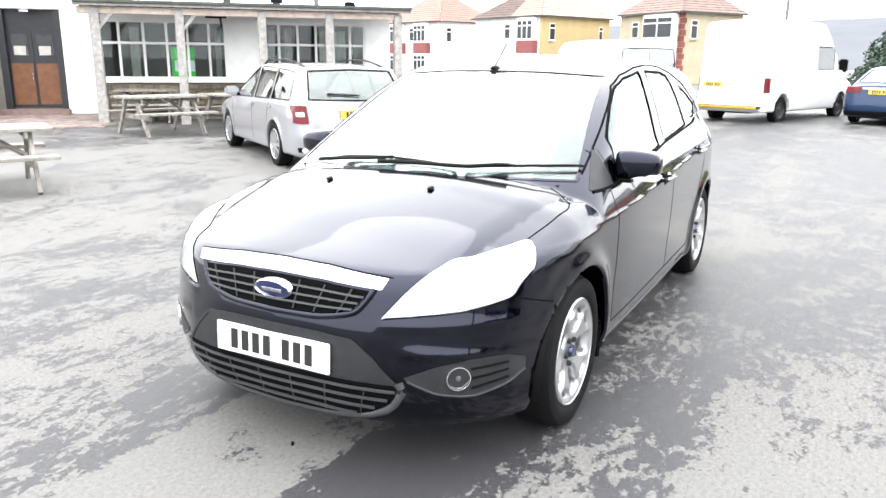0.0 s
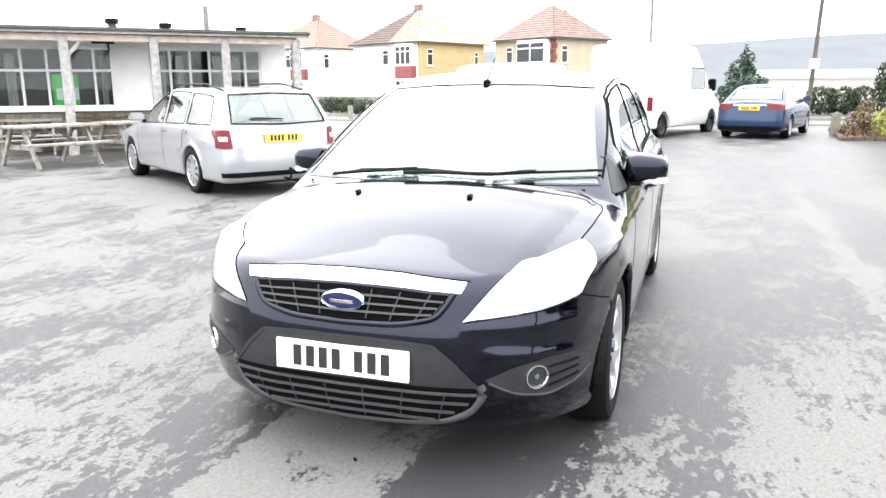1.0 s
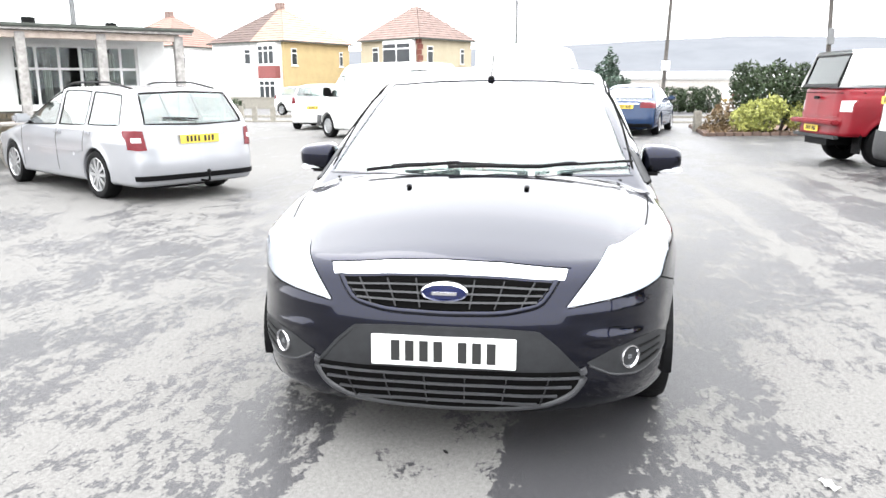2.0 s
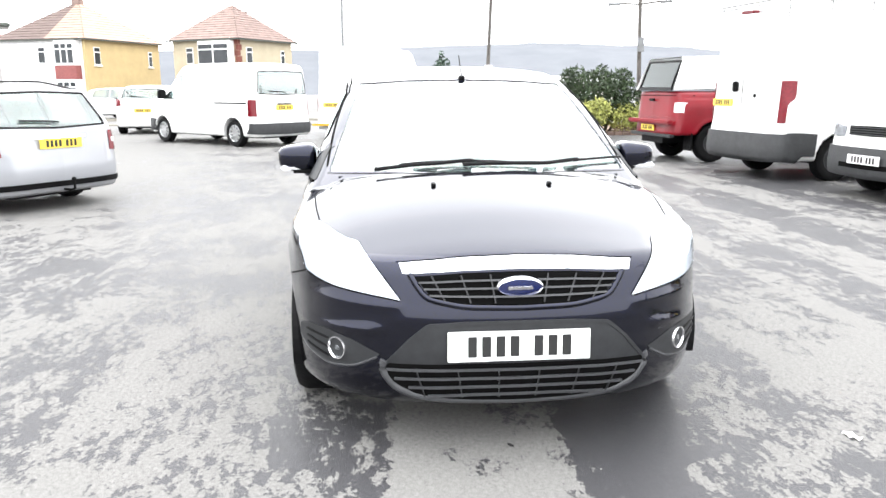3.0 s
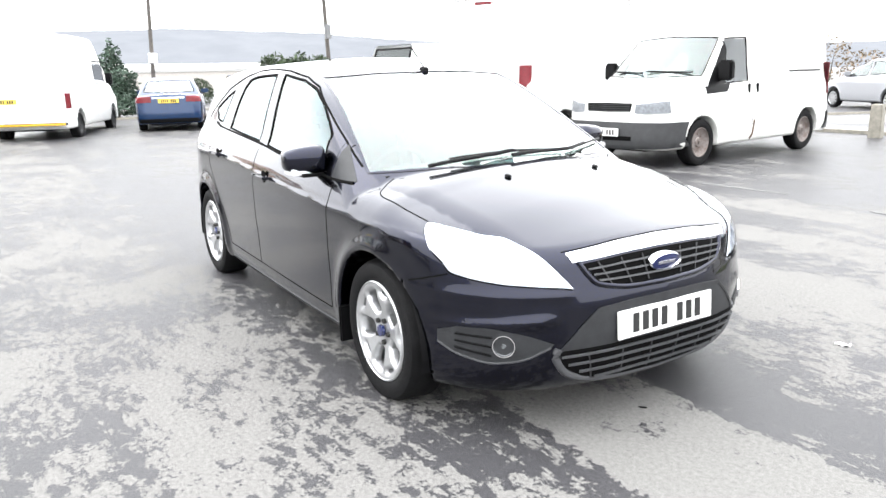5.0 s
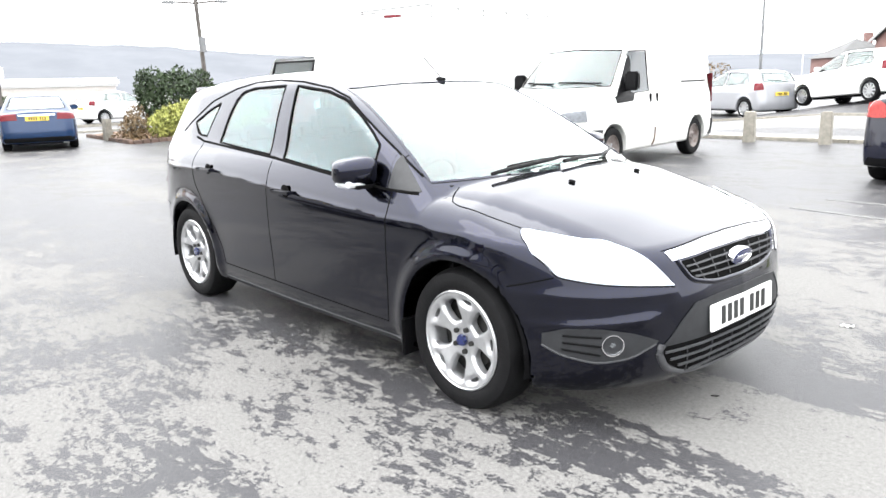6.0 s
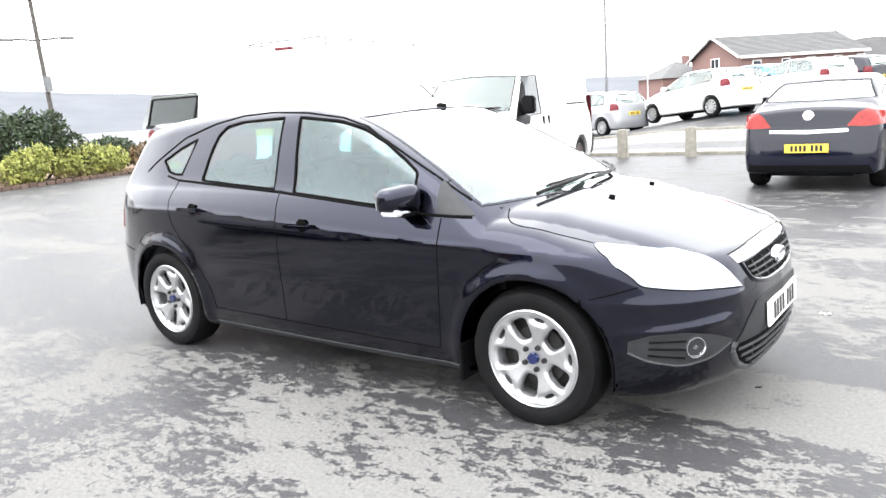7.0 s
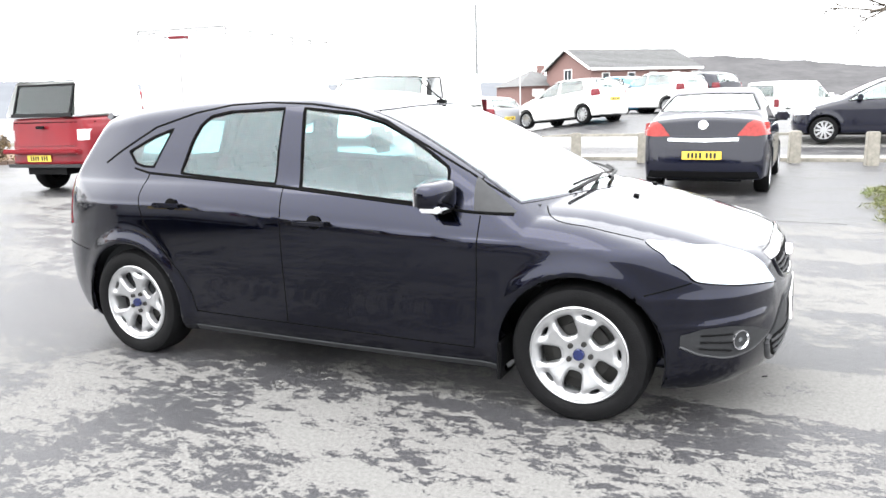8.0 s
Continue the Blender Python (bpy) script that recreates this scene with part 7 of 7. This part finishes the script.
PANE_DARK = mat("dark_house_window", (0.03, 0.034, 0.038), 0.12, 0.0, 0.3, vary=0.3, scale=0.8)
house("white and yellow semi-detached house with an orange tiled hip roof", -59.4, -23.2, 156.5, 8.9, 8.9, 5.5, 8.8, WHITE_RENDER, YELLOW_WALL, ORANGE_TILE, DARK_TILE, RED_PANEL, 0.42, 0.5, 2.6)
house("cream house with a brown hip roof and white bay window", -56.8, -10.8, 147.5, 6.9, 6.6, 5.4, 8.3, CREAM, CREAM, BROWN_TILE, BROWN_TILE, None, 1.0, 0.35, 3.7, None, False)
house("white semi-detached house with red bays and a red hip roof", -66.0, -37.0, 160, 9.2, 8.4, 5.6, 8.9, WHITE_RENDER, WHITE_RENDER, RED_TILE, RED_TILE, RED_PANEL, 1.0, 1.5, 3.6)
garden = thing("garden_wall", "low pale garden wall before the houses", "wall", stand(-47.0, -18, 67), "", "structure")
box("wall", (-16, -0.12, -0.2), (9, 0.12, 0.75), CONCRETE, garden, 0.02)
box("coping", (-16, -0.16, 0.75), (9, 0.16, 0.82), CONCRETE, garden, 0.02)

# ---- brick building beyond the upper car park ----
block = thing("brick_building", "red-brown brick building with a grey tiled gable roof", "building", stand(-16.9, 71.0, 45.7, 0.2))
L2, W2, EV, PK = 12.8, 9.2, 3.9, 5.9
bm = bmesh.new()
vs = [bm.verts.new(p) for p in ((0, 0, -1), (0, W2, -1), (0, W2, EV), (0, W2 / 2, PK), (0, 0, EV))]
vs2 = [bm.verts.new((L2, v.co.y, v.co.z)) for v in vs]
bm.faces.new(vs)
bm.faces.new(vs2[::-1])
for i in (0, 1, 4):
    bm.faces.new((vs[i], vs[(i + 1) % 5], vs2[(i + 1) % 5], vs2[i]))
part("wall", bm, BUILDING_BRICK, block)
for a, b in (((-0.4, -0.4, EV - 0.16), (-0.4, W2 / 2, PK)), ((-0.4, W2 + 0.4, EV - 0.16), (-0.4, W2 / 2, PK))):
    bm = bmesh.new()
    p = [Vector(a), Vector(b), Vector((L2 + 0.4, b[1], b[2])), Vector((L2 + 0.4, a[1], a[2]))]
    n = 16
    last = None
    for k in range(n):
        low_e = [bm.verts.new(v + Vector((0, 0, 0.10))) for v in (p[0].lerp(p[1], k / n), p[3].lerp(p[2], k / n))]
        top_e = [bm.verts.new(v + Vector((0, 0, 0.05))) for v in (p[0].lerp(p[1], (k + 1) / n), p[3].lerp(p[2], (k + 1) / n))]
        bm.faces.new((low_e[0], low_e[1], top_e[1], top_e[0]))
        if last:
            bm.faces.new((last[0], last[1], low_e[1], low_e[0]))
        last = top_e
    part("roof", bm, SLATE, block)
    bm = bmesh.new()
    add_rod(bm, Vector(a) + Vector((-0.05, 0, 0)), Vector(b) + Vector((-0.05, 0, 0)), 0.13, None, 4)
    part("barge_board", bm, WHITE_FRAME, block)
box("eave_board", (-0.3, -0.46, EV - 0.30), (L2 + 0.4, -0.38, EV - 0.06), WHITE_FRAME, block)
for x in (1.2, 4.2, 6.8, 9.6, 12.0):
    w = box("window", (x, -0.06, 2.2), (x + 0.9, 0.0, 3.4), WHITE_FRAME, block)
    box("pane", (x + 0.1, -0.075, 2.3), (x + 0.8, -0.06, 3.3), PANE_DARK, w)
w = box("window", (-0.06, W2 / 2 - 0.9, 2.5), (0.0, W2 / 2 + 0.7, 3.9), WHITE_FRAME, block)
for k in range(2):
    box("pane", (-0.075, W2 / 2 - 0.8 + 0.75 * k, 2.6), (-0.06, W2 / 2 - 0.2 + 0.75 * k, 3.8), PANE_DARK, w)
annex = thing("brick_annex", "low brick annex with a grey roof and chimney", "building", stand(-25.6, 74.5, 45.7, 0.2))
box("wall", (0, 0, -1), (6, 6, 2.4), BUILDING_BRICK, annex)
box("window", (1.5, -0.05, 1.3), (3.0, 0, 2.1), WHITE_FRAME, annex)
bm = bmesh.new()
pts = [(-0.3, -0.3, 2.4), (6.3, -0.3, 2.4), (6.3, 6.3, 2.4), (-0.3, 6.3, 2.4), (3, 3, 4.2)]
v = [bm.verts.new(p) for p in pts]
for i in range(4):
    bm.faces.new((v[i], v[(i + 1) % 4], v[4]))
part("roof", bm, SLATE, annex)
box("chimney", (3.6, 2.4, 3.3), (4.3, 3.0, 4.7), BUILDING_BRICK, annex, 0.02)


# ---- bollards, poles, kerb bed ----
def bollard(x, y, tilt=0.0, label="square pitted concrete bollard at the car park edge"):
    b = thing("bollard", label, "bollard", stand(x, y, 12) @ pose(0, 0, 0, tilt, 0, 0), "bollards")
    bm = bmesh.new()
    add_box(bm, (-0.11, -0.11, -0.1), (0.11, 0.11, 0.62), 0.018)
    for v in bm.verts:
        if v.co.z > 0.5:
            v.co.x *= 0.9
            v.co.y *= 0.9
    part("shaft", bm, CONCRETE, b)
    return b


for x, y, t in ((-6.6, 12.5, 1), (-5.2, 12.2, 0), (-3.72, 12.1, 1.5), (-2.28, 12.25, -1), (-0.82, 12.1, 0.5), (0.6, 12.2, 0), (2.05, 12.35, 2), (3.35, 11.9, -1.5), (4.7, 12.1, 0)):
    bollard(x, y, t)
for x, y in ((-19.2, 4.55), (-26.5, -14.0), (-26.9, -13.3), (-25.6, -11.35), (-26.2, -12.4)):
    bollard(x, y, 0, "weathered concrete bollard by the road")


def street_pole(label, x, y, height, lean=0.0, r=0.11, material=None, name="telegraph_pole"):
    p = thing(name, label, "pole", stand(x, y) @ pose(0, 0, 0, 0, lean, 0), "poles")
    rod("shaft", (0, 0, -0.2), (0, 0, height), r, material or POLE_WOOD, p, r * 0.7)
    return p


pole = street_pole("leaning dark wooden pole with a white notice box", -38.0, 5.9, 11.0, 0, 0.11)
pole.matrix_world = stand(-38.0, 5.9) @ pose(0, 0, 0, -2.0, 0, 0)
box("notice_box", (0.10, -0.21, 2.25), (0.30, 0.21, 2.75), WHITE_FRAME, pole, 0.02)
street_pole("thin grey street pole by the houses", -40.0, -2.1, 11.0, 0, 0.09, POLE_STEEL, "street_pole")
street_pole("thin grey pole beyond the upper car park", -11.5, 28.8, 5.6, 0, 0.07, POLE_STEEL, "street_pole")
PALE_POLE = mat("pale_grey_pole", (0.42, 0.43, 0.44), 0.6, vary=0.1)
street_pole("thin pale pole in the distance", -7.5, 23.4, 3.6, 0, 0.03, PALE_POLE, "street_pole")
lamp_post = street_pole("dark lamp post with two arms, a floodlight and a grey box", -22.1, 9.1, 5.65, 0, 0.085, POLE_WOOD, "lamp_post")
lamp_post.matrix_world = stand(-22.1, 9.1) @ pose(0, 0, 0, 2.0, 0, 0)
for sg in (-1, 1):
    rod("arm", (0, 0, 4.28), (0.25 * sg, sg * 0.75, 4.35), 0.03, POLE_WOOD, lamp_post)
    box("lamp_head", (0.25 * sg - 0.07, sg * 0.85 - 0.22, 4.28), (0.25 * sg + 0.07, sg * 0.85 + 0.22, 4.37), POLE_STEEL, lamp_post, 0.02)
box("flood_lamp", (-0.12, -0.28, 5.6), (0.15, 0.28, 6.05), POLE_STEEL, lamp_post, 0.03)
box("junction_box", (0.06, -0.10, 2.65), (0.20, 0.10, 3.15), POLE_STEEL, lamp_post, 0.01)

bed = thing("planting_bed", "raised soil bed edged with dark brick kerb", "flower bed", None, "", "structure")
bm = bmesh.new()
outline = [(-16.9, 4.4), (-17.3, 5.9), (-17.7, 8.5), (-17.8, 12.0), (-17.6, 16.0), (-22.5, 16.0), (-23.0, 6.0), (-21.8, 4.8)]
add_prism(bm, outline, -0.3, 0.06)
part("soil", bm, SOIL, bed)
bricks = []
for (x0, y0), (x1, y1) in zip(outline[-1:] + outline[:4], outline[:5]):
    n = max(1, int(math.hypot(x1 - x0, y1 - y0) / 0.24))
    for k in range(n):
        t = (k + 0.5) / n
        bricks.append((x0 + (x1 - x0) * t, y0 + (y1 - y0) * t, math.degrees(math.atan2(y1 - y0, x1 - x0))))
bm = bmesh.new()
add_box(bm, (-0.112, -0.07, -0.2), (0.112, 0.07, 0.095), 0.008)
kerb_mesh = None
for x, y, a in bricks:
    if kerb_mesh is None:
        ob = part("kerb_brick", bm, KERB, bed)
        kerb_mesh = ob.data
    else:
        ob = new("kerb_brick", kerb_mesh)
        ob.parent = bed
    ob.matrix_world = stand(x, y, a + random.uniform(-3, 3), random.uniform(-0.012, 0.012))

rng = random.Random(4)
shrub("dense dark green evergreen shrub with a spiky top", -18.9, 6.5, [((0, 0, 1.05), (0.85, 1.05, 0.85)), ((0.1, 0.75, 1.35), (0.5, 0.5, 0.62)), ((0, -0.6, 1.30), (0.55, 0.55, 0.75)), ((0.1, 0.15, 1.60), (0.30, 0.34, 0.50)), ((0, -0.9, 1.55), (0.22, 0.25, 0.45)), ((0.0, 0.95, 1.62), (0.2, 0.2, 0.36)), ((0.2, 1.25, 0.8), (0.5, 0.5, 0.55))], 7000, 0.062, DARK_LEAF, 11, stems=9)
shrub("bright yellow-green variegated shrub", -17.75, 5.95, [((0, 0, 0.50), (0.48, 0.58, 0.46)), ((0.05, 0.34, 0.72), (0.34, 0.36, 0.36)), ((0, -0.36, 0.40), (0.36, 0.42, 0.36))], 2600, 0.058, GOLD_LEAF, 12)
shrub("bright yellow-green variegated shrub beside the kerb", -18.5, 8.0, [((0, 0, 0.5), (0.6, 0.7, 0.48)), ((0, -0.7, 0.5), (0.5, 0.5, 0.42)), ((0.1, 0.7, 0.45), (0.45, 0.55, 0.42))], 3200, 0.06, GOLD_LEAF, 13)
shrub("low dark green evergreen shrub", -19.4, 9.3, [((0, 0, 0.6), (0.7, 0.9, 0.5))], 1800, 0.07, DARK_LEAF, 14)
shrub("small dark red-brown shrub", -18.5, 9.9, [((0, 0, 0.45), (0.4, 0.5, 0.42))], 900, 0.06, DRY_LEAF, 15)
shrub("thin red-brown winter shrub at the bed's corner", -18.2, 4.95, [((0, 0, 0.35), (0.55, 0.4, 0.34)), ((-0.5, 0.3, 0.55), (0.4, 0.35, 0.45))], 900, 0.055, DRY_LEAF, 16)
shrub("clipped dark hedge before the houses", -34.2, -17.0, [((-0.4 + 0.55 * k, -1.6 + 0.75 * k, 0.45), (0.55, 0.6, 0.42)) for k in range(-2, 4)], 2600, 0.08, DARK_LEAF, 17, "hedge")
litter = thing("ground_cover", "low dry leaves and grass on the bed", "ground cover", None, "", "stuff")
leaves("leaves", [((x, y, 0.06), (0.5, 0.5, 0.16)) for x, y in ((-17.6, 5.0), (-17.9, 6.0), (-18.0, 7.2), (-18.1, 8.6), (-18.2, 10.0), (-18.3, 11.4), (-18.9, 5.0), (-20.3, 5.2))], 1500, 0.05, DRY_LEAF, litter, 21)

conifer = thing("conifer_tree", "small dark green conifer beyond the road", "tree", stand(-27.0, 2.35) @ Matrix.Diagonal((1.05, 1.05, 0.78, 1)))
rod("trunk", (0, 0, 0), (0, 0, 3.2), 0.12, BARK, conifer, 0.03)
leaves("crown", [((0.12 * math.sin(k * 2.1), 0.12 * math.cos(k * 1.7), 0.5 + 0.36 * k), (1.3 - 0.145 * k, 1.3 - 0.145 * k, 0.42)) for k in range(9)], 5200, 0.09, CONIFER_LEAF, conifer, 31)
for i, (x, y) in enumerate(((-39.0, 6.6), (-39.1, 7.6), (-39.2, 8.5))):
    shrub("dark roadside bush across the road", x, y, [((0, 0, 0.65), (0.7, 0.8, 0.75))], 1100, 0.09, DARK_LEAF, 40 + i)
shrub("bare grey-brown shrubs beside the upper car park", -14.5, 27.5, [((0, 0, 1.4), (1.0, 1.2, 1.3)), ((1.4, 0.6, 1.0), (0.9, 0.9, 0.9))], 1600, 0.06, DRY_LEAF, 51)

# ---- road beyond the bollards, markings, verge ----
road = thing("road", "pale concrete access road beyond the bollards", "road", None, "", "structure")
bm = bmesh.new()
cols = [bm.verts.new((x, y, ground_height(x, y) + 0.012)) for y in (12.75, 14.5, 17.5) for x in (-30, -14, -7.5, -6, -4.5, 8, 30)]
for r in range(2):
    for i in range(6):
        bm.faces.new((cols[r * 7 + i], cols[r * 7 + i + 1], cols[(r + 1) * 7 + i + 1], cols[(r + 1) * 7 + i]))
part("surface", bm, PALE_ROAD, road)
for y in (12.7, 17.5):
    for x in range(-30, 30, 2):
        lower, upper = ground_height(x, y), ground_height(x + 2, y)
        bm = bmesh.new()
        add_box(bm, (x + 0.006, y - 0.07, -0.12), (x + 1.994, y + 0.07, 0.07), 0.01)
        for v in bm.verts:
            v.co.z += lower + (upper - lower) * (v.co.x - x) / 2
        part("kerb", bm, CONCRETE, road)
for x, y, l, w, a in ((0.7, 5.65, 0.75, 0.07, 0), (0.8, 4.85, 1.1, 0.08, -8), (-1.4, 5.2, 1.1, 0.07, 3), (2.2, 5.0, 0.9, 0.07, -4)):
    mark = thing("bay_marking", "worn white parking bay line on the tarmac", "road marking", stand(x, y, a), "bay markings", "structure")
    box("paint", (-l / 2, -w / 2, 0.0), (l / 2, w / 2, 0.004), PAINT_LINE, mark)
road2 = thing("road", "grey street with a pale kerb before the houses", "road", None, "", "structure")
box("kerb", (-25.2, -30, -0.25), (-25.0, 40, 0.04), CONCRETE, road2, 0.02)
box("far_kerb", (-30.4, -30, -0.25), (-30.2, 40, 0.05), CONCRETE, road2, 0.02)
verge = thing("grass_verge", "tuft of rough green grass at the tarmac edge", "grass", stand(3.2, 6.3), "", "stuff")
leaves("blades", [((0.12 + 0.1 * (k % 3), 0.36 * k - 1.2, 0.02), (0.42 + 0.05 * (k % 2), 0.34, 0.10)) for k in range(8)], 7500, 0.04, GRASS, verge, 61, 0.15)

# scraps on the tarmac
scrap = thing("paper_scrap", "small crumpled white paper scrap on the tarmac", "litter", stand(2.11, 1.345, 20))
bm = bmesh.new()
g = [[bm.verts.new((-0.035 + 0.0175 * i, -0.018 + 0.012 * j, 0.006 + 0.007 * math.sin(i * 2.3 + j * 1.7))) for i in range(5)] for j in range(4)]
for j in range(3):
    for i in range(4):
        bm.faces.new((g[j][i], g[j][i + 1], g[j + 1][i + 1], g[j + 1][i]))
bmesh.ops.solidify(bm, geom=bm.faces[:], thickness=0.002)
part("sheet", bm, PLATE_WHITE, scrap)
dark = thing("dead_leaf", "small dark wet leaf on the tarmac", "litter", stand(2.055, -0.01, 40) @ Matrix.Scale(0.55, 4))
bm = bmesh.new()
add_prism(bm, [(-0.03, 0), (-0.01, 0.012), (0.02, 0.010), (0.034, 0), (0.015, -0.011), (-0.012, -0.009)], 0.001, 0.007)
part("blade", bm, TRIM, dark)

# ---- branch reaching in over the verge ----
tree = thing("bare_tree", "bare winter tree with thin dark twigs", "tree", stand(5.2, 8.2))
rng = random.Random(8)
bm = bmesh.new()
add_rod(bm, (0, 0, -0.1), (-0.1, 0.05, 2.0), 0.13, 0.10, 10)
add_rod(bm, (-0.1, 0.05, 2.0), (-0.6, -0.2, 3.4), 0.10, 0.05, 10)
part("trunk", bm, BARK, tree)
bm = bmesh.new()


def twig(a, d, length, r, depth):
    b = a + d * length
    add_rod(bm, a, b, r, r * 0.65, 6)
    if depth:
        for k in range(3):
            nd = (d + Vector((rng.uniform(-0.6, 0.6), rng.uniform(-0.6, 0.6), rng.uniform(-0.35, 0.5)))).normalized()
            twig(a.lerp(b, rng.uniform(0.45, 1.0)), nd, length * rng.uniform(0.5, 0.75), r * 0.6, depth - 1)


add_tube(bm, [(-0.1, 0.05, 2.0), (-0.7, 0.0, 2.38), (-1.4, -0.1, 2.50), (-1.95, -0.15, 2.47), (-2.3, -0.2, 2.40)], 0.022, 8)
for k in range(7):
    side = -1 if k % 2 else 1
    twig(Vector((-1.35 - 0.15 * k, -0.1 - 0.015 * k, 2.49 - 0.012 * k)), Vector((-0.85, 0.35 * side, 0.30 * side - 0.12)).normalized(), 0.36, 0.013, 3)
twig(Vector((-0.4, -0.1, 2.8)), Vector((-0.3, -0.3, 0.8)).normalized(), 1.3, 0.04, 4)
twig(Vector((-0.6, -0.2, 3.4)), Vector((0.5, 0.3, 0.8)).normalized(), 1.4, 0.04, 4)
part("crown", bm, BARK, tree)

# ---- distance ----
def ridge(name, label, radius, table, material, bottom=-60, rough=0.0, seed=1):
    az = np.radians(np.linspace(table[0][0], table[-1][0], 240))
    el = np.interp(np.degrees(az), [a for a, _ in table], [e for _, e in table])
    rng = np.random.default_rng(seed)
    bump = np.convolve(rng.normal(size=260), np.ones(6) / 6, "same")[:240] * rough
    pts, faces = [], []
    for k in range(240):
        top = 1.35 + radius * math.tan(math.radians(el[k])) + bump[k]
        for r, z in ((radius * 0.72, bottom * 0.3), (radius * 0.9, top * 0.62), (radius, top), (radius * 1.2, bottom)):
            pts.append((r * math.cos(az[k]), r * math.sin(az[k]), z))
    for k in range(239):
        for j in range(3):
            i = k * 4 + j
            faces.append((i, i + 4, i + 5, i + 1))
    ob = mesh_object(name, pts, faces, material)
    return tagged(ob, label, "hill", kind="structure")


ridge("backdrop_hill", "wooded hillside across the valley with pale haze in its colour", 1500, [(60, 0.6), (100, 1.0), (125, 1.4), (146, 2.0), (152, 2.4), (158, 3.0), (168, 3.4), (178, 3.0), (186, 2.8), (195, 2.6), (215, 2.0), (250, 1.6)], HILL, -60, 3.0)
ridge("backdrop_woods", "bare brown winter woods on a low rise", 230, [(55, 0.6), (80, 0.9), (85, 1.3), (90, 2.0), (95, 2.45), (99, 2.4), (104, 1.6), (110, 0.6)], WOODS, -10, 0.5, 3)
far_roof = thing("white_shed", "long white roofed shed far across the valley", "building", pose(-118, 22, -1, 0, 0, 100))
box("roof", (-16, -6, 3.2), (16, 6, 4.4), WHITE_FRAME, far_roof, 0.3)
box("wall", (-15.5, -5.5, -2), (15.5, 5.5, 3.2), CURTAIN, far_roof)

# ---- stones of the plinth and pavers, one by one ----
stone_mesh = []
for k in range(5):
    bm = bmesh.new()
    add_box(bm, (0, -0.03, 0), (1, 0.05, 0.112), 0.012)
    for v in bm.verts:
        v.co.y += random.uniform(-0.008, 0.008)
    ob = part("stone", bm, SANDSTONE, pub)
    stone_mesh.append(ob.data)
    bpy.data.objects.remove(ob)
for row in range(6):
    s = -0.33
    z = 0.10 + row * 0.138
    while s < 7.25:
        w = random.uniform(0.24, 0.46)
        ob = new("stone", random.choice(stone_mesh))
        ob.parent = pub
        ob.matrix_basis = pose(s, DEPTH, z) @ Matrix.Diagonal((min(w, 7.31 - s) - 0.015, 1, 1, 1))
        s += w
patio = thing("pavement_patio", "red-brown brick paving before the pub door", "pavement", PUB, "", "structure")
bm = bmesh.new()
add_prism(bm, [(-3.0, -0.9), (0.05, -0.6), (1.0, 0.5), (1.0, DEPTH), (-3.0, DEPTH)], -0.1, 0.02)
for v in bm.verts:
    if v.co.z > 0:
        v.co.z = 0.012 + 0.07 * max(0.0, v.co.y + 0.9)
part("bedding", bm, MORTAR, patio)
bm = bmesh.new()
add_box(bm, (-0.1, -0.05, -0.03), (0.1, 0.05, 0.012), 0.006)
paver_mesh = None
for j in range(24):
    y = -0.75 + j * 0.106
    for i in range(16):
        x = -2.9 + i * 0.206 + (j % 2) * 0.103
        if x > 0.0 + 0.5 * max(0, y) or len(patio.children) > 290:
            continue
        if paver_mesh is None:
            ob = part("paver", bm, PAVER, patio)
            paver_mesh = ob.data
        else:
            ob = new("paver", paver_mesh)
            ob.parent = patio
        ob.matrix_basis = pose(x, y, 0.014 + 0.07 * max(0.0, y + 0.9), 4.0, 0, 0)
